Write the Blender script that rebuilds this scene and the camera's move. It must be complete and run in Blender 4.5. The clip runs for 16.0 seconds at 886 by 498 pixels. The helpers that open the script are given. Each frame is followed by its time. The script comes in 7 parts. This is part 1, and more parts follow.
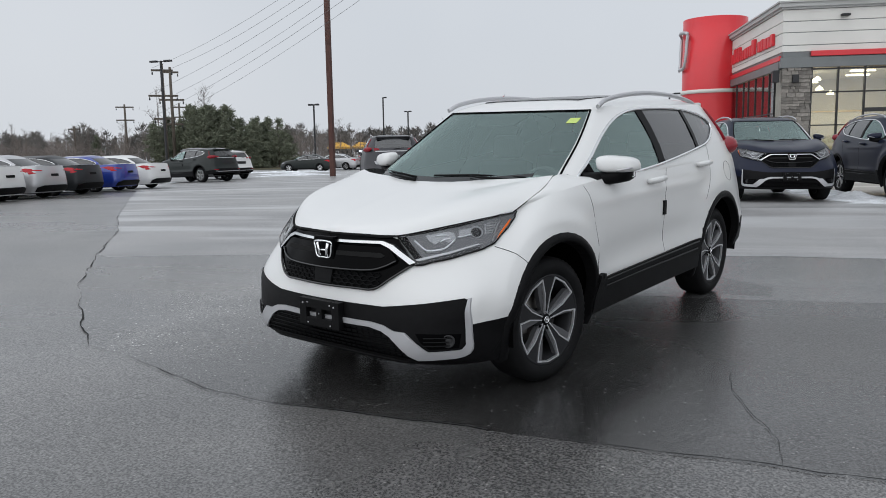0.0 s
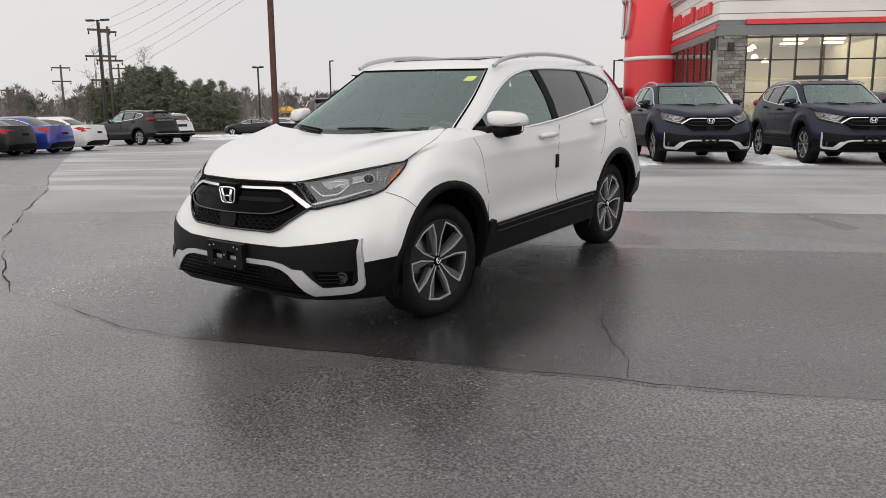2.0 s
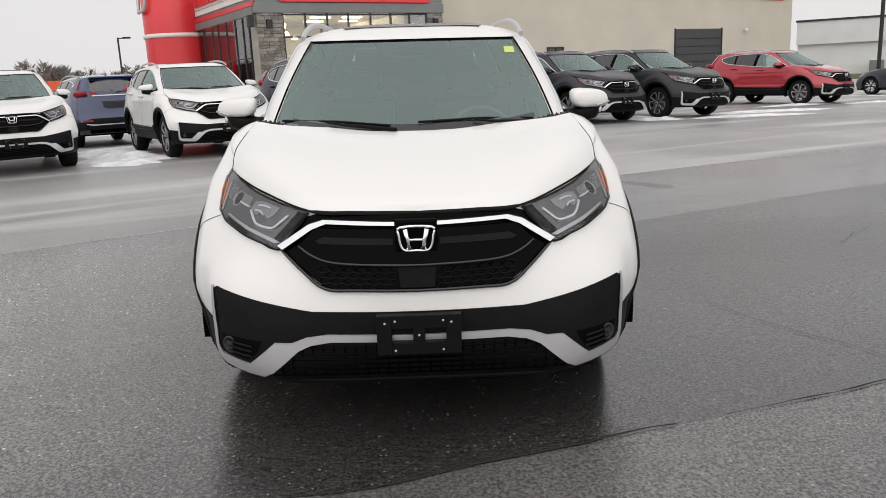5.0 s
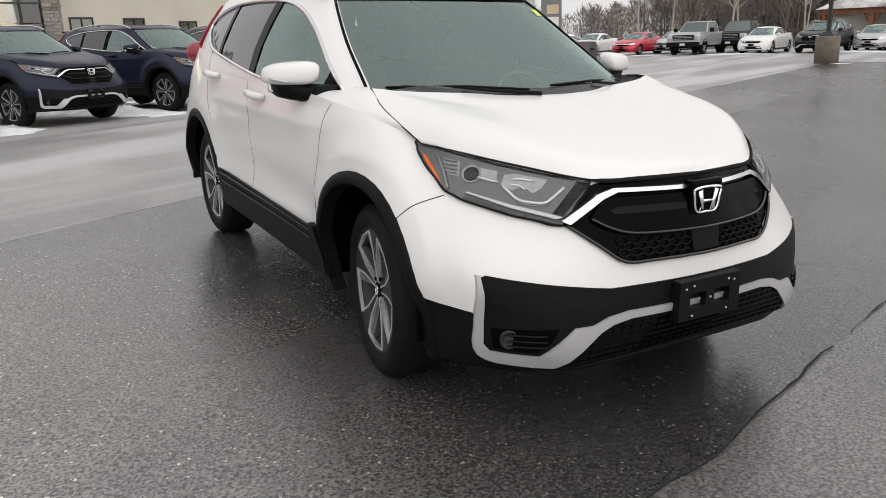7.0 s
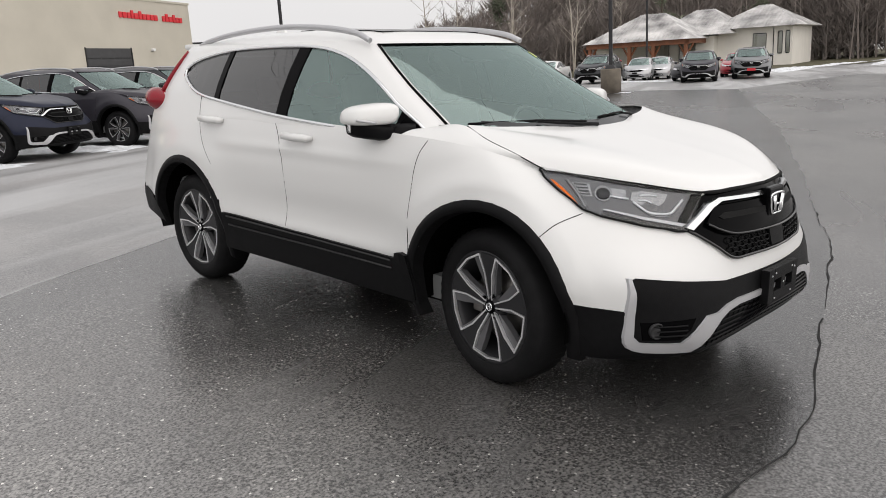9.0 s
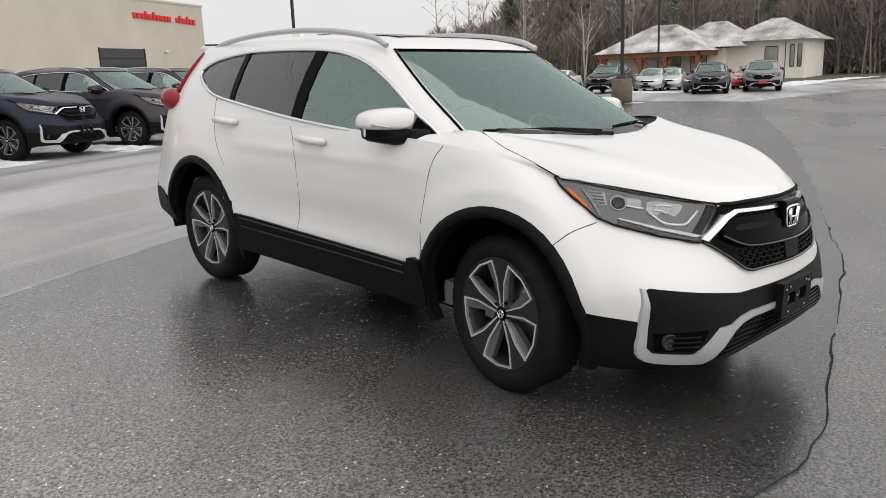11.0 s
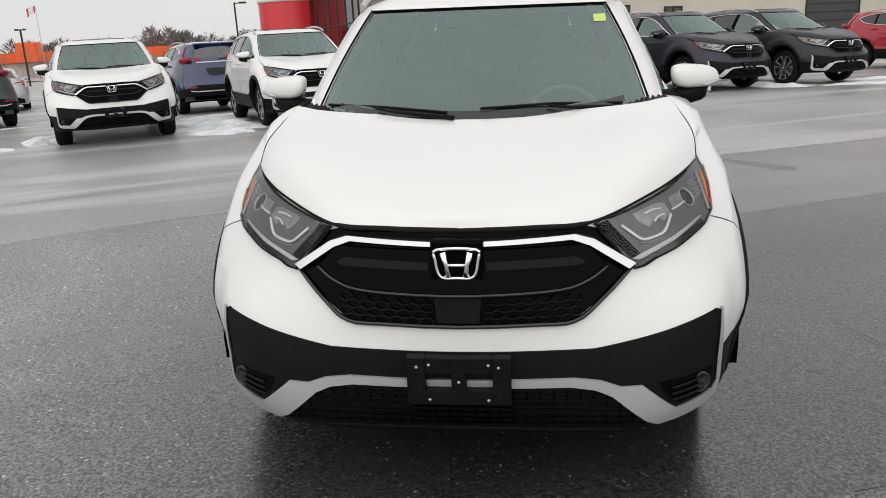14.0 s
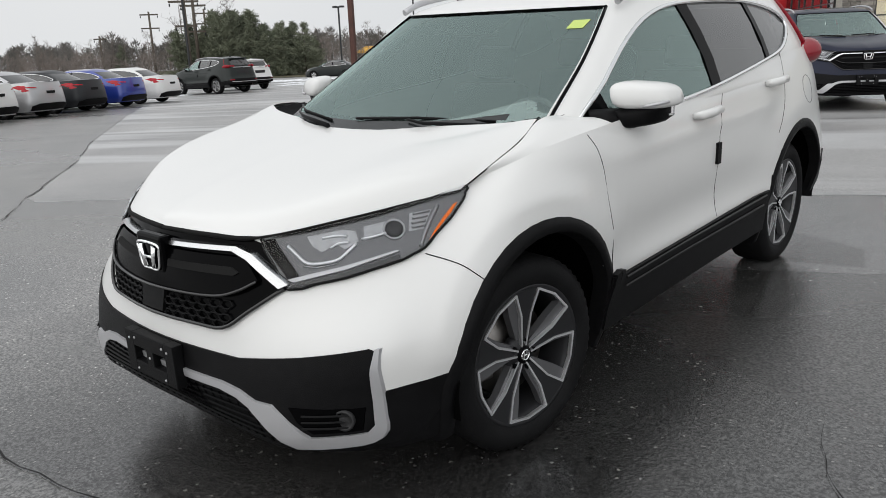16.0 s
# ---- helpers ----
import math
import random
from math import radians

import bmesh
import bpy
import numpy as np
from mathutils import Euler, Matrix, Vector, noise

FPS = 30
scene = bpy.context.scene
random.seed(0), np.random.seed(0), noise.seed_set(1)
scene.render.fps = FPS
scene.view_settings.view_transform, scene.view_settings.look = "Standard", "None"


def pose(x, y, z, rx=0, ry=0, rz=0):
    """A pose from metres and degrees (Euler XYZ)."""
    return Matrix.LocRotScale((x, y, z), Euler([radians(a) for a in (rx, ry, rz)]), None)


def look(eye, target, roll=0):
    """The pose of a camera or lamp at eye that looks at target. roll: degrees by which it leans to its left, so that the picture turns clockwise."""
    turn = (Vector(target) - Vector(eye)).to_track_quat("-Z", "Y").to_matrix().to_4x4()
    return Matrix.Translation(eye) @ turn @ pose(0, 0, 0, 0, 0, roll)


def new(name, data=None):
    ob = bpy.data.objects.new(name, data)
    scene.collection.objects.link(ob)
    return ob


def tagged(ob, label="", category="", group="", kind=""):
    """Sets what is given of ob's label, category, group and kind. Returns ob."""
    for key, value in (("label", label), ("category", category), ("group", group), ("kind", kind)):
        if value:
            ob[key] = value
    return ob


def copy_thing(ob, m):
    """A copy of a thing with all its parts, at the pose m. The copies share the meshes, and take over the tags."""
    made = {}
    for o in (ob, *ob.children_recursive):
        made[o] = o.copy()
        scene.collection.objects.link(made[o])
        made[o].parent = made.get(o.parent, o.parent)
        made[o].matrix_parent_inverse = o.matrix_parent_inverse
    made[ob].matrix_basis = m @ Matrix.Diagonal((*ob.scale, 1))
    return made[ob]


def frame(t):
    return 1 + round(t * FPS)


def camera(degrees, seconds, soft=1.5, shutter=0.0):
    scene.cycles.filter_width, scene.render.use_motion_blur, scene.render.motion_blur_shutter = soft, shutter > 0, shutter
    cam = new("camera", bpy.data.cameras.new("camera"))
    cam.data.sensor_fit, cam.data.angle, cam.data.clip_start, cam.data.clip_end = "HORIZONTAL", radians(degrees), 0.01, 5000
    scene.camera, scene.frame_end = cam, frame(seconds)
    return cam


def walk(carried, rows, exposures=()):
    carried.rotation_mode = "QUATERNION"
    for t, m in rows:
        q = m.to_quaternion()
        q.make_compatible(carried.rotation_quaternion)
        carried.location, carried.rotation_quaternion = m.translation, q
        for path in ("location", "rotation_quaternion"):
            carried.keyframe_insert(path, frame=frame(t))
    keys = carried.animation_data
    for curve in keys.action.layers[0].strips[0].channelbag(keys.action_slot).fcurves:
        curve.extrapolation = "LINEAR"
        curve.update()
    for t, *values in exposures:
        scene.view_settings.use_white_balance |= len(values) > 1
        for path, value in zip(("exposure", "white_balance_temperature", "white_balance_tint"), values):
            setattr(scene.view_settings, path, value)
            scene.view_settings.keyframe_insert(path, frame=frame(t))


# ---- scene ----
cam = camera(59.4, 16.0, 0.9)
METRES, EYE, TURN = 15.0, 1.53, 38.4
PAD = pose(0, 0, 0, 2.0, 1.15, 0)  # the sloping pad that the white car stands on
ROWS = [
    (0.0, 0.0, 0.0, 0.0, -0.23, -9.74, 1.33),
    (0.5, 0.0127, -0.0182, -0.0001, -2.24, -10.79, 2.33),
    (1.0, 0.0189, -0.0321, -0.0002, -3.09, -12.28, 1.26),
    (1.5, 0.0305, -0.0341, 0.0001, -3.05, -12.0, 0.63),
    (2.0, 0.021, -0.0277, -0.0039, -3.82, -12.29, 0.75),
    (2.5, -0.007, -0.0091, -0.0021, -9.55, -12.77, 0.51),
    (3.0, -0.0353, 0.0185, -0.0027, -13.82, -11.78, 0.81),
    (5.5, -0.1851, 0.1658, -0.0024, -47.04, -15.07, 1.02),
    (6.0, -0.2105, 0.1997, -0.0031, -53.14, -15.46, 0.62),
    (6.5, -0.2223, 0.236, -0.0068, -60.44, -16.23, 0.22),
    (7.0, -0.2336, 0.2694, -0.0058, -68.22, -16.46, 0.1),
    (7.5, -0.2499, 0.2994, -0.004, -74.52, -16.31, 0.71),
    (8.0, -0.2654, 0.3219, -0.0037, -79.34, -15.1, 1.58),
    (8.5, -0.2769, 0.349, -0.0032, -83.62, -14.13, 1.34),
    (11.0, -0.2768, 0.3527, -0.0035, -83.1, -13.51, -0.12),
    (11.5, -0.2575, 0.3206, -0.002, -75.43, -14.16, 0.68),
    (12.0, -0.2377, 0.2866, 0.0019, -68.94, -15.03, 1.24),
    (12.5, -0.2189, 0.2447, 0.0025, -58.27, -15.76, 1.17),
    (13.0, -0.1916, 0.2102, 0.0012, -51.59, -17.61, 1.74),
    (13.5, -0.1584, 0.1772, -0.0002, -41.57, -17.52, 2.46),
    (14.0, -0.1205, 0.1581, -0.0002, -32.34, -16.93, 2.14),
    (14.5, -0.0834, 0.1397, -0.0003, -22.67, -16.59, 1.93),
    (15.0, -0.0454, 0.1267, -0.0003, -13.48, -16.63, 2.02),
    (15.5, -0.0089, 0.1218, 0.0015, -7.06, -17.4, 1.69),
    (16.0, 0.0302, 0.1174, 0.0005, 2.33, -16.67, 2.82),
]
walk(cam, [(t, PAD @ pose(3.102, -3.768, EYE, 0, 0, TURN) @ pose(METRES * x, METRES * y, METRES * z, 90 + pitch, roll, yaw)) for t, x, y, z, yaw, pitch, roll in ROWS],
     [(0.0, 0.04, 6020, 9), (0.6, 0.06, 6150, 10), (1.2, 0.13, 6400, 11), (2.0, 0.18, 6600, 12), (3.2, 0.24, 6600, 12), (5.5, 0.30, 6570, 12), (8.0, 0.33, 6570, 12), (12.0, 0.32, 6550, 11), (14.5, 0.24, 6450, 10), (16.0, 0.23, 6320, 9)])

# ---- sky and light ----
world = bpy.data.worlds.new("overcast_sky")
scene.world = world
world.use_nodes = True
wn, wl = world.node_tree.nodes, world.node_tree.links
wn.clear()
w_out = wn.new("ShaderNodeOutputWorld")
w_bg = wn.new("ShaderNodeBackground")
w_sky = wn.new("ShaderNodeTexSky")
w_sky.sky_type = "NISHITA"
w_sky.sun_disc = False
w_sky.sun_elevation, w_sky.sun_rotation = radians(39), radians(185)
w_sky.dust_density, w_sky.air_density = 6.0, 1.0
w_coord = wn.new("ShaderNodeTexCoord")
w_noise = wn.new("ShaderNodeTexNoise")
w_noise.inputs["Scale"].default_value = 1.6
w_noise.inputs["Detail"].default_value = 3.0
w_ramp = wn.new("ShaderNodeValToRGB")
w_ramp.color_ramp.elements[0].position, w_ramp.color_ramp.elements[0].color = 0.30, (7.6, 7.65, 7.7, 1)
w_ramp.color_ramp.elements[1].position, w_ramp.color_ramp.elements[1].color = 0.72, (8.7, 8.6, 8.5, 1)
w_mix = wn.new("ShaderNodeMix")
w_mix.data_type = "RGBA"
w_mix.inputs[0].default_value = 0.93  # thick even cloud over the blue
wl.new(w_coord.outputs["Generated"], w_noise.inputs["Vector"])
wl.new(w_noise.outputs["Fac"], w_ramp.inputs["Fac"])
wl.new(w_sky.outputs["Color"], w_mix.inputs[6])
wl.new(w_ramp.outputs["Color"], w_mix.inputs[7])
wl.new(w_mix.outputs[2], w_bg.inputs["Color"])
w_bg.inputs["Strength"].default_value = 0.085
wl.new(w_bg.outputs["Background"], w_out.inputs["Surface"])

sun = new("sun", bpy.data.lights.new("sun", "SUN"))
sun.data.energy, sun.data.angle, sun.data.color = 1.7, radians(150), (1.0, 0.98, 0.95)
sun.matrix_world = look((0, -22, 13), (0, 0, 0))


# ---- materials ----
def material(name, color=(0.5, 0.5, 0.5), rough=0.5, metal=0.0, coat=0.0, vary=0.0, scale=8.0, bump=0.0, bump_scale=80.0, spec=0.5, emit=0.0, stain=None, each=0.0, rough_vary=0.0):
    """A surface with fine grain and a second, broader variation."""
    m = bpy.data.materials.new(name)
    m.use_nodes = True
    n, l = m.node_tree.nodes, m.node_tree.links
    b = n["Principled BSDF"]
    b.inputs["Base Color"].default_value = (*color, 1)
    b.inputs["Roughness"].default_value = rough
    b.inputs["Metallic"].default_value = metal
    b.inputs["Coat Weight"].default_value = coat
    b.inputs["Coat Roughness"].default_value = 0.04
    b.inputs["Specular IOR Level"].default_value = spec
    if emit:
        b.inputs["Emission Color"].default_value = (*color, 1)
        b.inputs["Emission Strength"].default_value = emit
    if vary or bump or each or rough_vary:
        co = n.new("ShaderNodeTexCoord")
        big = n.new("ShaderNodeTexNoise")
        big.inputs["Scale"].default_value, big.inputs["Detail"].default_value = scale, 5.0
        l.new(co.outputs["Object"], big.inputs["Vector"])
        fine = n.new("ShaderNodeTexNoise")
        fine.inputs["Scale"].default_value, fine.inputs["Detail"].default_value = bump_scale, 3.0
        l.new(co.outputs["Object"], fine.inputs["Vector"])
        if vary or each:
            add = n.new("ShaderNodeMath")
            add.operation = "MULTIPLY_ADD"
            l.new(big.outputs["Fac"], add.inputs[0])
            add.inputs[1].default_value, add.inputs[2].default_value = 0.65, 0.0
            add2 = n.new("ShaderNodeMath")
            add2.operation = "MULTIPLY_ADD"
            l.new(fine.outputs["Fac"], add2.inputs[0])
            add2.inputs[1].default_value = 0.35
            l.new(add.outputs[0], add2.inputs[2])
            ramp = n.new("ShaderNodeValToRGB")
            dark = stain or tuple(c * (1 - vary) for c in color)
            lite = tuple(min(1.0, c * (1 + vary)) for c in color)
            ramp.color_ramp.elements[0].position, ramp.color_ramp.elements[0].color = 0.32, (*dark, 1)
            ramp.color_ramp.elements[1].position, ramp.color_ramp.elements[1].color = 0.68, (*lite, 1)
            l.new(add2.outputs[0], ramp.inputs["Fac"])
            out = ramp.outputs["Color"]
            if each:
                info = n.new("ShaderNodeObjectInfo")
                hsv = n.new("ShaderNodeHueSaturation")
                span = n.new("ShaderNodeMapRange")
                span.inputs["To Min"].default_value, span.inputs["To Max"].default_value = 1 - each, 1 + each
                l.new(info.outputs["Random"], span.inputs["Value"])
                l.new(span.outputs[0], hsv.inputs["Value"])
                l.new(out, hsv.inputs["Color"])
                out = hsv.outputs["Color"]
            l.new(out, b.inputs["Base Color"])
        if rough_vary:
            rr = n.new("ShaderNodeMapRange")
            rr.inputs["From Min"].default_value, rr.inputs["From Max"].default_value = 0.3, 0.7
            rr.inputs["To Min"].default_value, rr.inputs["To Max"].default_value = max(0.0, rough - rough_vary), min(1.0, rough + rough_vary)
            l.new(big.outputs["Fac"], rr.inputs["Value"])
            l.new(rr.outputs[0], b.inputs["Roughness"])
        if bump:
            bp = n.new("ShaderNodeBump")
            bp.inputs["Strength"].default_value, bp.inputs["Distance"].default_value = bump, 0.01
            l.new(fine.outputs["Fac"], bp.inputs["Height"])
            l.new(bp.outputs["Normal"], b.inputs["Normal"])
    return m


def glass(name, tint, rough=0.0, film=1.9, sheen=(1, 1, 1)):
    """A thin pane: tinted view through it, with a mirror-like film that grows towards grazing."""
    m = bpy.data.materials.new(name)
    m.use_nodes = True
    n, l = m.node_tree.nodes, m.node_tree.links
    n.clear()
    out = n.new("ShaderNodeOutputMaterial")
    clear = n.new("ShaderNodeBsdfTransparent")
    clear.inputs["Color"].default_value = (*tint, 1)
    shine = n.new("ShaderNodeBsdfGlossy")
    shine.inputs["Roughness"].default_value = rough
    shine.inputs["Color"].default_value = (*sheen, 1)
    fres = n.new("ShaderNodeFresnel")
    fres.inputs["IOR"].default_value = film
    mix = n.new("ShaderNodeMixShader")
    l.new(fres.outputs[0], mix.inputs[0])
    l.new(clear.outputs[0], mix.inputs[1])
    l.new(shine.outputs[0], mix.inputs[2])
    l.new(mix.outputs[0], out.inputs["Surface"])
    return m


def asphalt(name, tone, wet, grit, dry_rough=0.42, wet_rough=0.17, relief=0.55, spec=0.7, film=1.5, slush_sheen=0.0, drift=0.0):
    """Worn asphalt: aggregate grain, broad blotches, and damp patches that are darker and smoother."""
    m = bpy.data.materials.new(name)
    m.use_nodes = True
    n, l = m.node_tree.nodes, m.node_tree.links
    b = n["Principled BSDF"]
    co = n.new("ShaderNodeTexCoord")

    def tex(scale, detail, dist=0.0, stretch=None):
        t = n.new("ShaderNodeTexNoise")
        t.inputs["Scale"].default_value, t.inputs["Detail"].default_value, t.inputs["Distortion"].default_value = scale, detail, dist
        if stretch:
            mp = n.new("ShaderNodeMapping")
            mp.vector_type = "TEXTURE"
            mp.inputs["Scale"].default_value = stretch
            mp.inputs["Rotation"].default_value = (0, 0, radians(26))
            l.new(co.outputs["Object"], mp.inputs["Vector"])
            l.new(mp.outputs[0], t.inputs["Vector"])
        else:
            l.new(co.outputs["Object"], t.inputs["Vector"])
        return t.outputs["Fac"]

    def ramp(src, p0, c0, p1, c1):
        r = n.new("ShaderNodeValToRGB")
        r.color_ramp.elements[0].position, r.color_ramp.elements[0].color = p0, (*c0, 1)
        r.color_ramp.elements[1].position, r.color_ramp.elements[1].color = p1, (*c1, 1)
        l.new(src, r.inputs["Fac"])
        return r.outputs["Color"]

    def mix(kind, fac, a, c):
        x = n.new("ShaderNodeMix")
        x.data_type, x.blend_type = "RGBA", kind
        if isinstance(fac, float):
            x.inputs[0].default_value = fac
        else:
            l.new(fac, x.inputs[0])
        l.new(a, x.inputs[6])
        l.new(c, x.inputs[7])
        return x.outputs[2]

    grain = tex(80, 6, 0.4)
    stones = n.new("ShaderNodeTexVoronoi")
    stones.inputs["Scale"].default_value = 105
    l.new(co.outputs["Object"], stones.inputs["Vector"])
    blotch = tex(0.5, 5, 0.6)
    damp = tex(0.30, 6, 0.5, (2.4, 0.8, 1.0))
    t = tone
    base = ramp(blotch, 0.3, (t * 0.72, t * 0.72, t * 0.73), 0.7, (t * 1.25, t * 1.22, t * 1.2))
    speck = ramp(stones.outputs["Color"], 0.86, (1, 1, 1), 0.98, (5.0, 4.9, 4.7))
    fine = ramp(grain, 0.38, (0.36, 0.36, 0.36), 0.64, (1.68, 1.65, 1.62))
    col = mix("MULTIPLY", min(1.0, 0.25 + 0.75 * grit), base, fine)
    col = mix("MULTIPLY", grit * 0.5, col, speck)
    # palest stones, with wet glints put into the base colour as well
    glint = ramp(stones.outputs["Color"], 0.915, (0, 0, 0), 0.97, (grit * 0.8, grit * 0.8, grit * 0.8))
    glint_stone = n.new("ShaderNodeRGB")
    glint_stone.outputs[0].default_value = (0.36, 0.355, 0.34, 1)
    col = mix("MIX", glint, col, glint_stone.outputs[0])
    wetmask = ramp(damp, 0.42 - 0.22 * wet, (0, 0, 0), 0.78 - 0.22 * wet, (1, 1, 1))
    dark = ramp(damp, 0.42, (1.0, 1.0, 1.0), 0.62, (0.66, 0.66, 0.67))
    col = mix("MULTIPLY", 1.0, col, dark)
    if drift:  # base tone drifts with x: darker to the east, a pale belt, mid tone far west
        sep = n.new("ShaderNodeSeparateXYZ")
        l.new(co.outputs["Object"], sep.inputs[0])
        warp = n.new("ShaderNodeMath")
        warp.operation = "MULTIPLY_ADD"
        l.new(tex(0.55, 4, 0.8), warp.inputs[0])
        warp.inputs[1].default_value = 2.4
        l.new(sep.outputs["X"], warp.inputs[2])
        span = n.new("ShaderNodeMapRange")
        span.interpolation_type = "SMOOTHSTEP"
        span.inputs["From Min"].default_value, span.inputs["From Max"].default_value = -4.3, 1.5
        l.new(warp.outputs[0], span.inputs["Value"])
        tone_ramp = n.new("ShaderNodeValToRGB")
        stops = tone_ramp.color_ramp.elements
        stops.new(0.55)
        for stop, at, g in zip(stops, (0.0, 0.55, 1.0), (1 + 0.25 * drift, 1 + 1.6 * drift, 1 - 0.30 * drift)):
            stop.position, stop.color = at, (g, g, 0.985 * g, 1)
        l.new(span.outputs[0], tone_ramp.inputs["Fac"])
        col = mix("MULTIPLY", 1.0, col, tone_ramp.outputs["Color"])
    if slush_sheen:  # pale streaks along the fall of the lot: melt residue and wet sheen, both as colour
        pale = ramp(tex(0.50, 5, 0.7, (6.5, 0.75, 1.0)), 0.49, (0, 0, 0), 0.60, (slush_sheen, slush_sheen, slush_sheen))
        over = ramp(grain, 0.3, (0.34, 0.34, 0.34), 0.7, (0.46, 0.46, 0.46))
        col = mix("MIX", pale, col, over)
    l.new(col, b.inputs["Base Color"])
    b.inputs["IOR"].default_value = film
    rr = n.new("ShaderNodeMapRange")
    rr.inputs["To Min"].default_value, rr.inputs["To Max"].default_value = dry_rough, wet_rough
    l.new(wetmask, rr.inputs["Value"])
    l.new(rr.outputs[0], b.inputs["Roughness"])
    shine = n.new("ShaderNodeMapRange")
    shine.inputs["From Min"].default_value, shine.inputs["From Max"].default_value = 0.40, 0.60
    shine.inputs["To Min"].default_value, shine.inputs["To Max"].default_value = spec * 0.48, spec
    l.new(grain, shine.inputs["Value"])
    l.new(shine.outputs[0], b.inputs["Specular IOR Level"])
    bp = n.new("ShaderNodeBump")
    st = n.new("ShaderNodeMapRange")
    st.inputs["To Min"].default_value, st.inputs["To Max"].default_value = relief, relief * 0.3
    l.new(wetmask, st.inputs["Value"])
    l.new(st.outputs[0], bp.inputs["Strength"])
    bp.inputs["Distance"].default_value = 0.006
    l.new(grain, bp.inputs["Height"])
    l.new(bp.outputs["Normal"], b.inputs["Normal"])
    return m


M = {}
M["white"] = material("white_paint", (0.69, 0.69, 0.68), 0.34, 0, 0.5)
M["navy"] = material("dark_navy_paint", (0.007, 0.010, 0.026), 0.35, 0.1, 0.05, spec=0.25)
M["charcoal"] = material("charcoal_paint", (0.022, 0.024, 0.027), 0.38, 0.15, 0.1, spec=0.3)
M["grey"] = material("grey_paint", (0.042, 0.042, 0.047), 0.38, 0.15, 0.2, spec=0.35)
M["plum"] = material("dark_grey_paint", (0.030, 0.028, 0.036), 0.38, 0.15, 0.1, spec=0.3)
M["red"] = material("red_paint", (0.34, 0.008, 0.022), 0.33, 0.1, 1.0)
M["scarlet"] = material("scarlet_paint", (0.42, 0.006, 0.026), 0.33, 0, 0.5)
M["blue"] = material("blue_paint", (0.012, 0.035, 0.26), 0.35, 0.25, 1.0)
M["deepblue"] = material("deep_blue_paint", (0.010, 0.024, 0.085), 0.35, 0.25, 1.0)
M["silver"] = material("silver_paint", (0.42, 0.42, 0.43), 0.36, 0.5, 1.0)
M["green"] = material("dark_green_paint", (0.012, 0.016, 0.015), 0.36, 0.1, 0.1, spec=0.3)
M["black"] = material("black_plastic", (0.0055, 0.0055, 0.006), 0.5, 0, 0, 0.25, 30, 0.15, 300, spec=0.10)
M["gloss_black"] = material("gloss_black", (0.0015, 0.0015, 0.0018), 0.14, 0, 0.0, spec=0.04)
# a paler black than the cladding, for sill ridges and fog lamp rings
M["ridge"] = material("greyer_black_plastic", (0.020, 0.020, 0.021), 0.45, 0, 0, 0.25, 30, 0.1, 300, spec=0.35)
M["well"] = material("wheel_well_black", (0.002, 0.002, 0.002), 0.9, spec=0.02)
M["seam"] = material("seam_shadow", (0.012, 0.012, 0.012), 0.8, spec=0.1)
M["chrome"] = material("chrome", (0.82, 0.83, 0.84), 0.12, 1.0)
M["satin"] = material("satin_silver", (0.49, 0.49, 0.505), 0.40, 0.5)
M["bright_trim"] = material("bright_trim", (0.60, 0.61, 0.62), 0.24, 1.0)
M["machined"] = material("machined_alloy", (0.86, 0.86, 0.87), 0.35, 0.85)
M["rim_grey"] = material("dark_alloy", (0.024, 0.024, 0.026), 0.4, 0.3, spec=0.3)
M["far_glass"] = material("green_car_glass", (0.09, 0.115, 0.11), 0.1)
M["redlamp"] = material("bright_red_lens", (0.40, 0.008, 0.018), 0.2, spec=0.4)
M["piano"] = material("polished_black", (0.004, 0.004, 0.0045), 0.1, spec=0.6)
M["lamp_white"] = material("lamp_chrome_white", (0.80, 0.81, 0.83), 0.3, 0.3)
M["blade"] = material("grey_alloy", (0.115, 0.115, 0.12), 0.42, 0.4)
M["lamp_grey"] = material("brushed_lamp_grey", (0.32, 0.323, 0.33), 0.32, 0.6, 0, 0.2, 60)
M["frit"] = material("printed_glass_edge", (0.016, 0.018, 0.019), 0.25)
M["tyre"] = material("tyre_rubber", (0.008, 0.008, 0.0085), 0.65, 0, 0, 0.35, 12, 0.2, 160, spec=0.12)
M["disc"] = material("brake_disc", (0.20, 0.19, 0.18), 0.4, 0.9)
M["glass"] = glass("green_tinted_glass", (0.80, 0.92, 0.88), film=2.9, sheen=(0.80, 1.0, 0.955))
M["privacy"] = glass("privacy_glass", (0.13, 0.133, 0.14), film=2.0)
M["clear"] = glass("clear_lens", (0.93, 0.94, 0.95), film=1.32)
M["lampdark"] = material("lamp_bezel", (0.13, 0.13, 0.135), 0.36, 0.3, 0.0)
M["reflector"] = material("lamp_reflector", (0.6, 0.6, 0.62), 0.2, 1.0)
M["amber"] = material("amber_lens", (0.90, 0.17, 0.004), 0.3, spec=0.15)
M["steel"] = material("steel_grey_paint", (0.15, 0.155, 0.16), 0.38, 0.2, 0.3)
M["redlens"] = material("red_lens", (0.22, 0.004, 0.012), 0.25, 0, 0.0, spec=0.35)
M["cabin"] = material("dark_cabin_trim", (0.15, 0.153, 0.153), 0.75)
M["seat"] = material("grey_cloth", (0.09, 0.09, 0.09), 0.9, 0, 0, 0.2, 40)
M["sticker"] = material("yellow_green_sticker", (0.50, 0.62, 0.16), 0.5)
M["plate"] = material("plate_white", (0.6, 0.6, 0.6), 0.5)
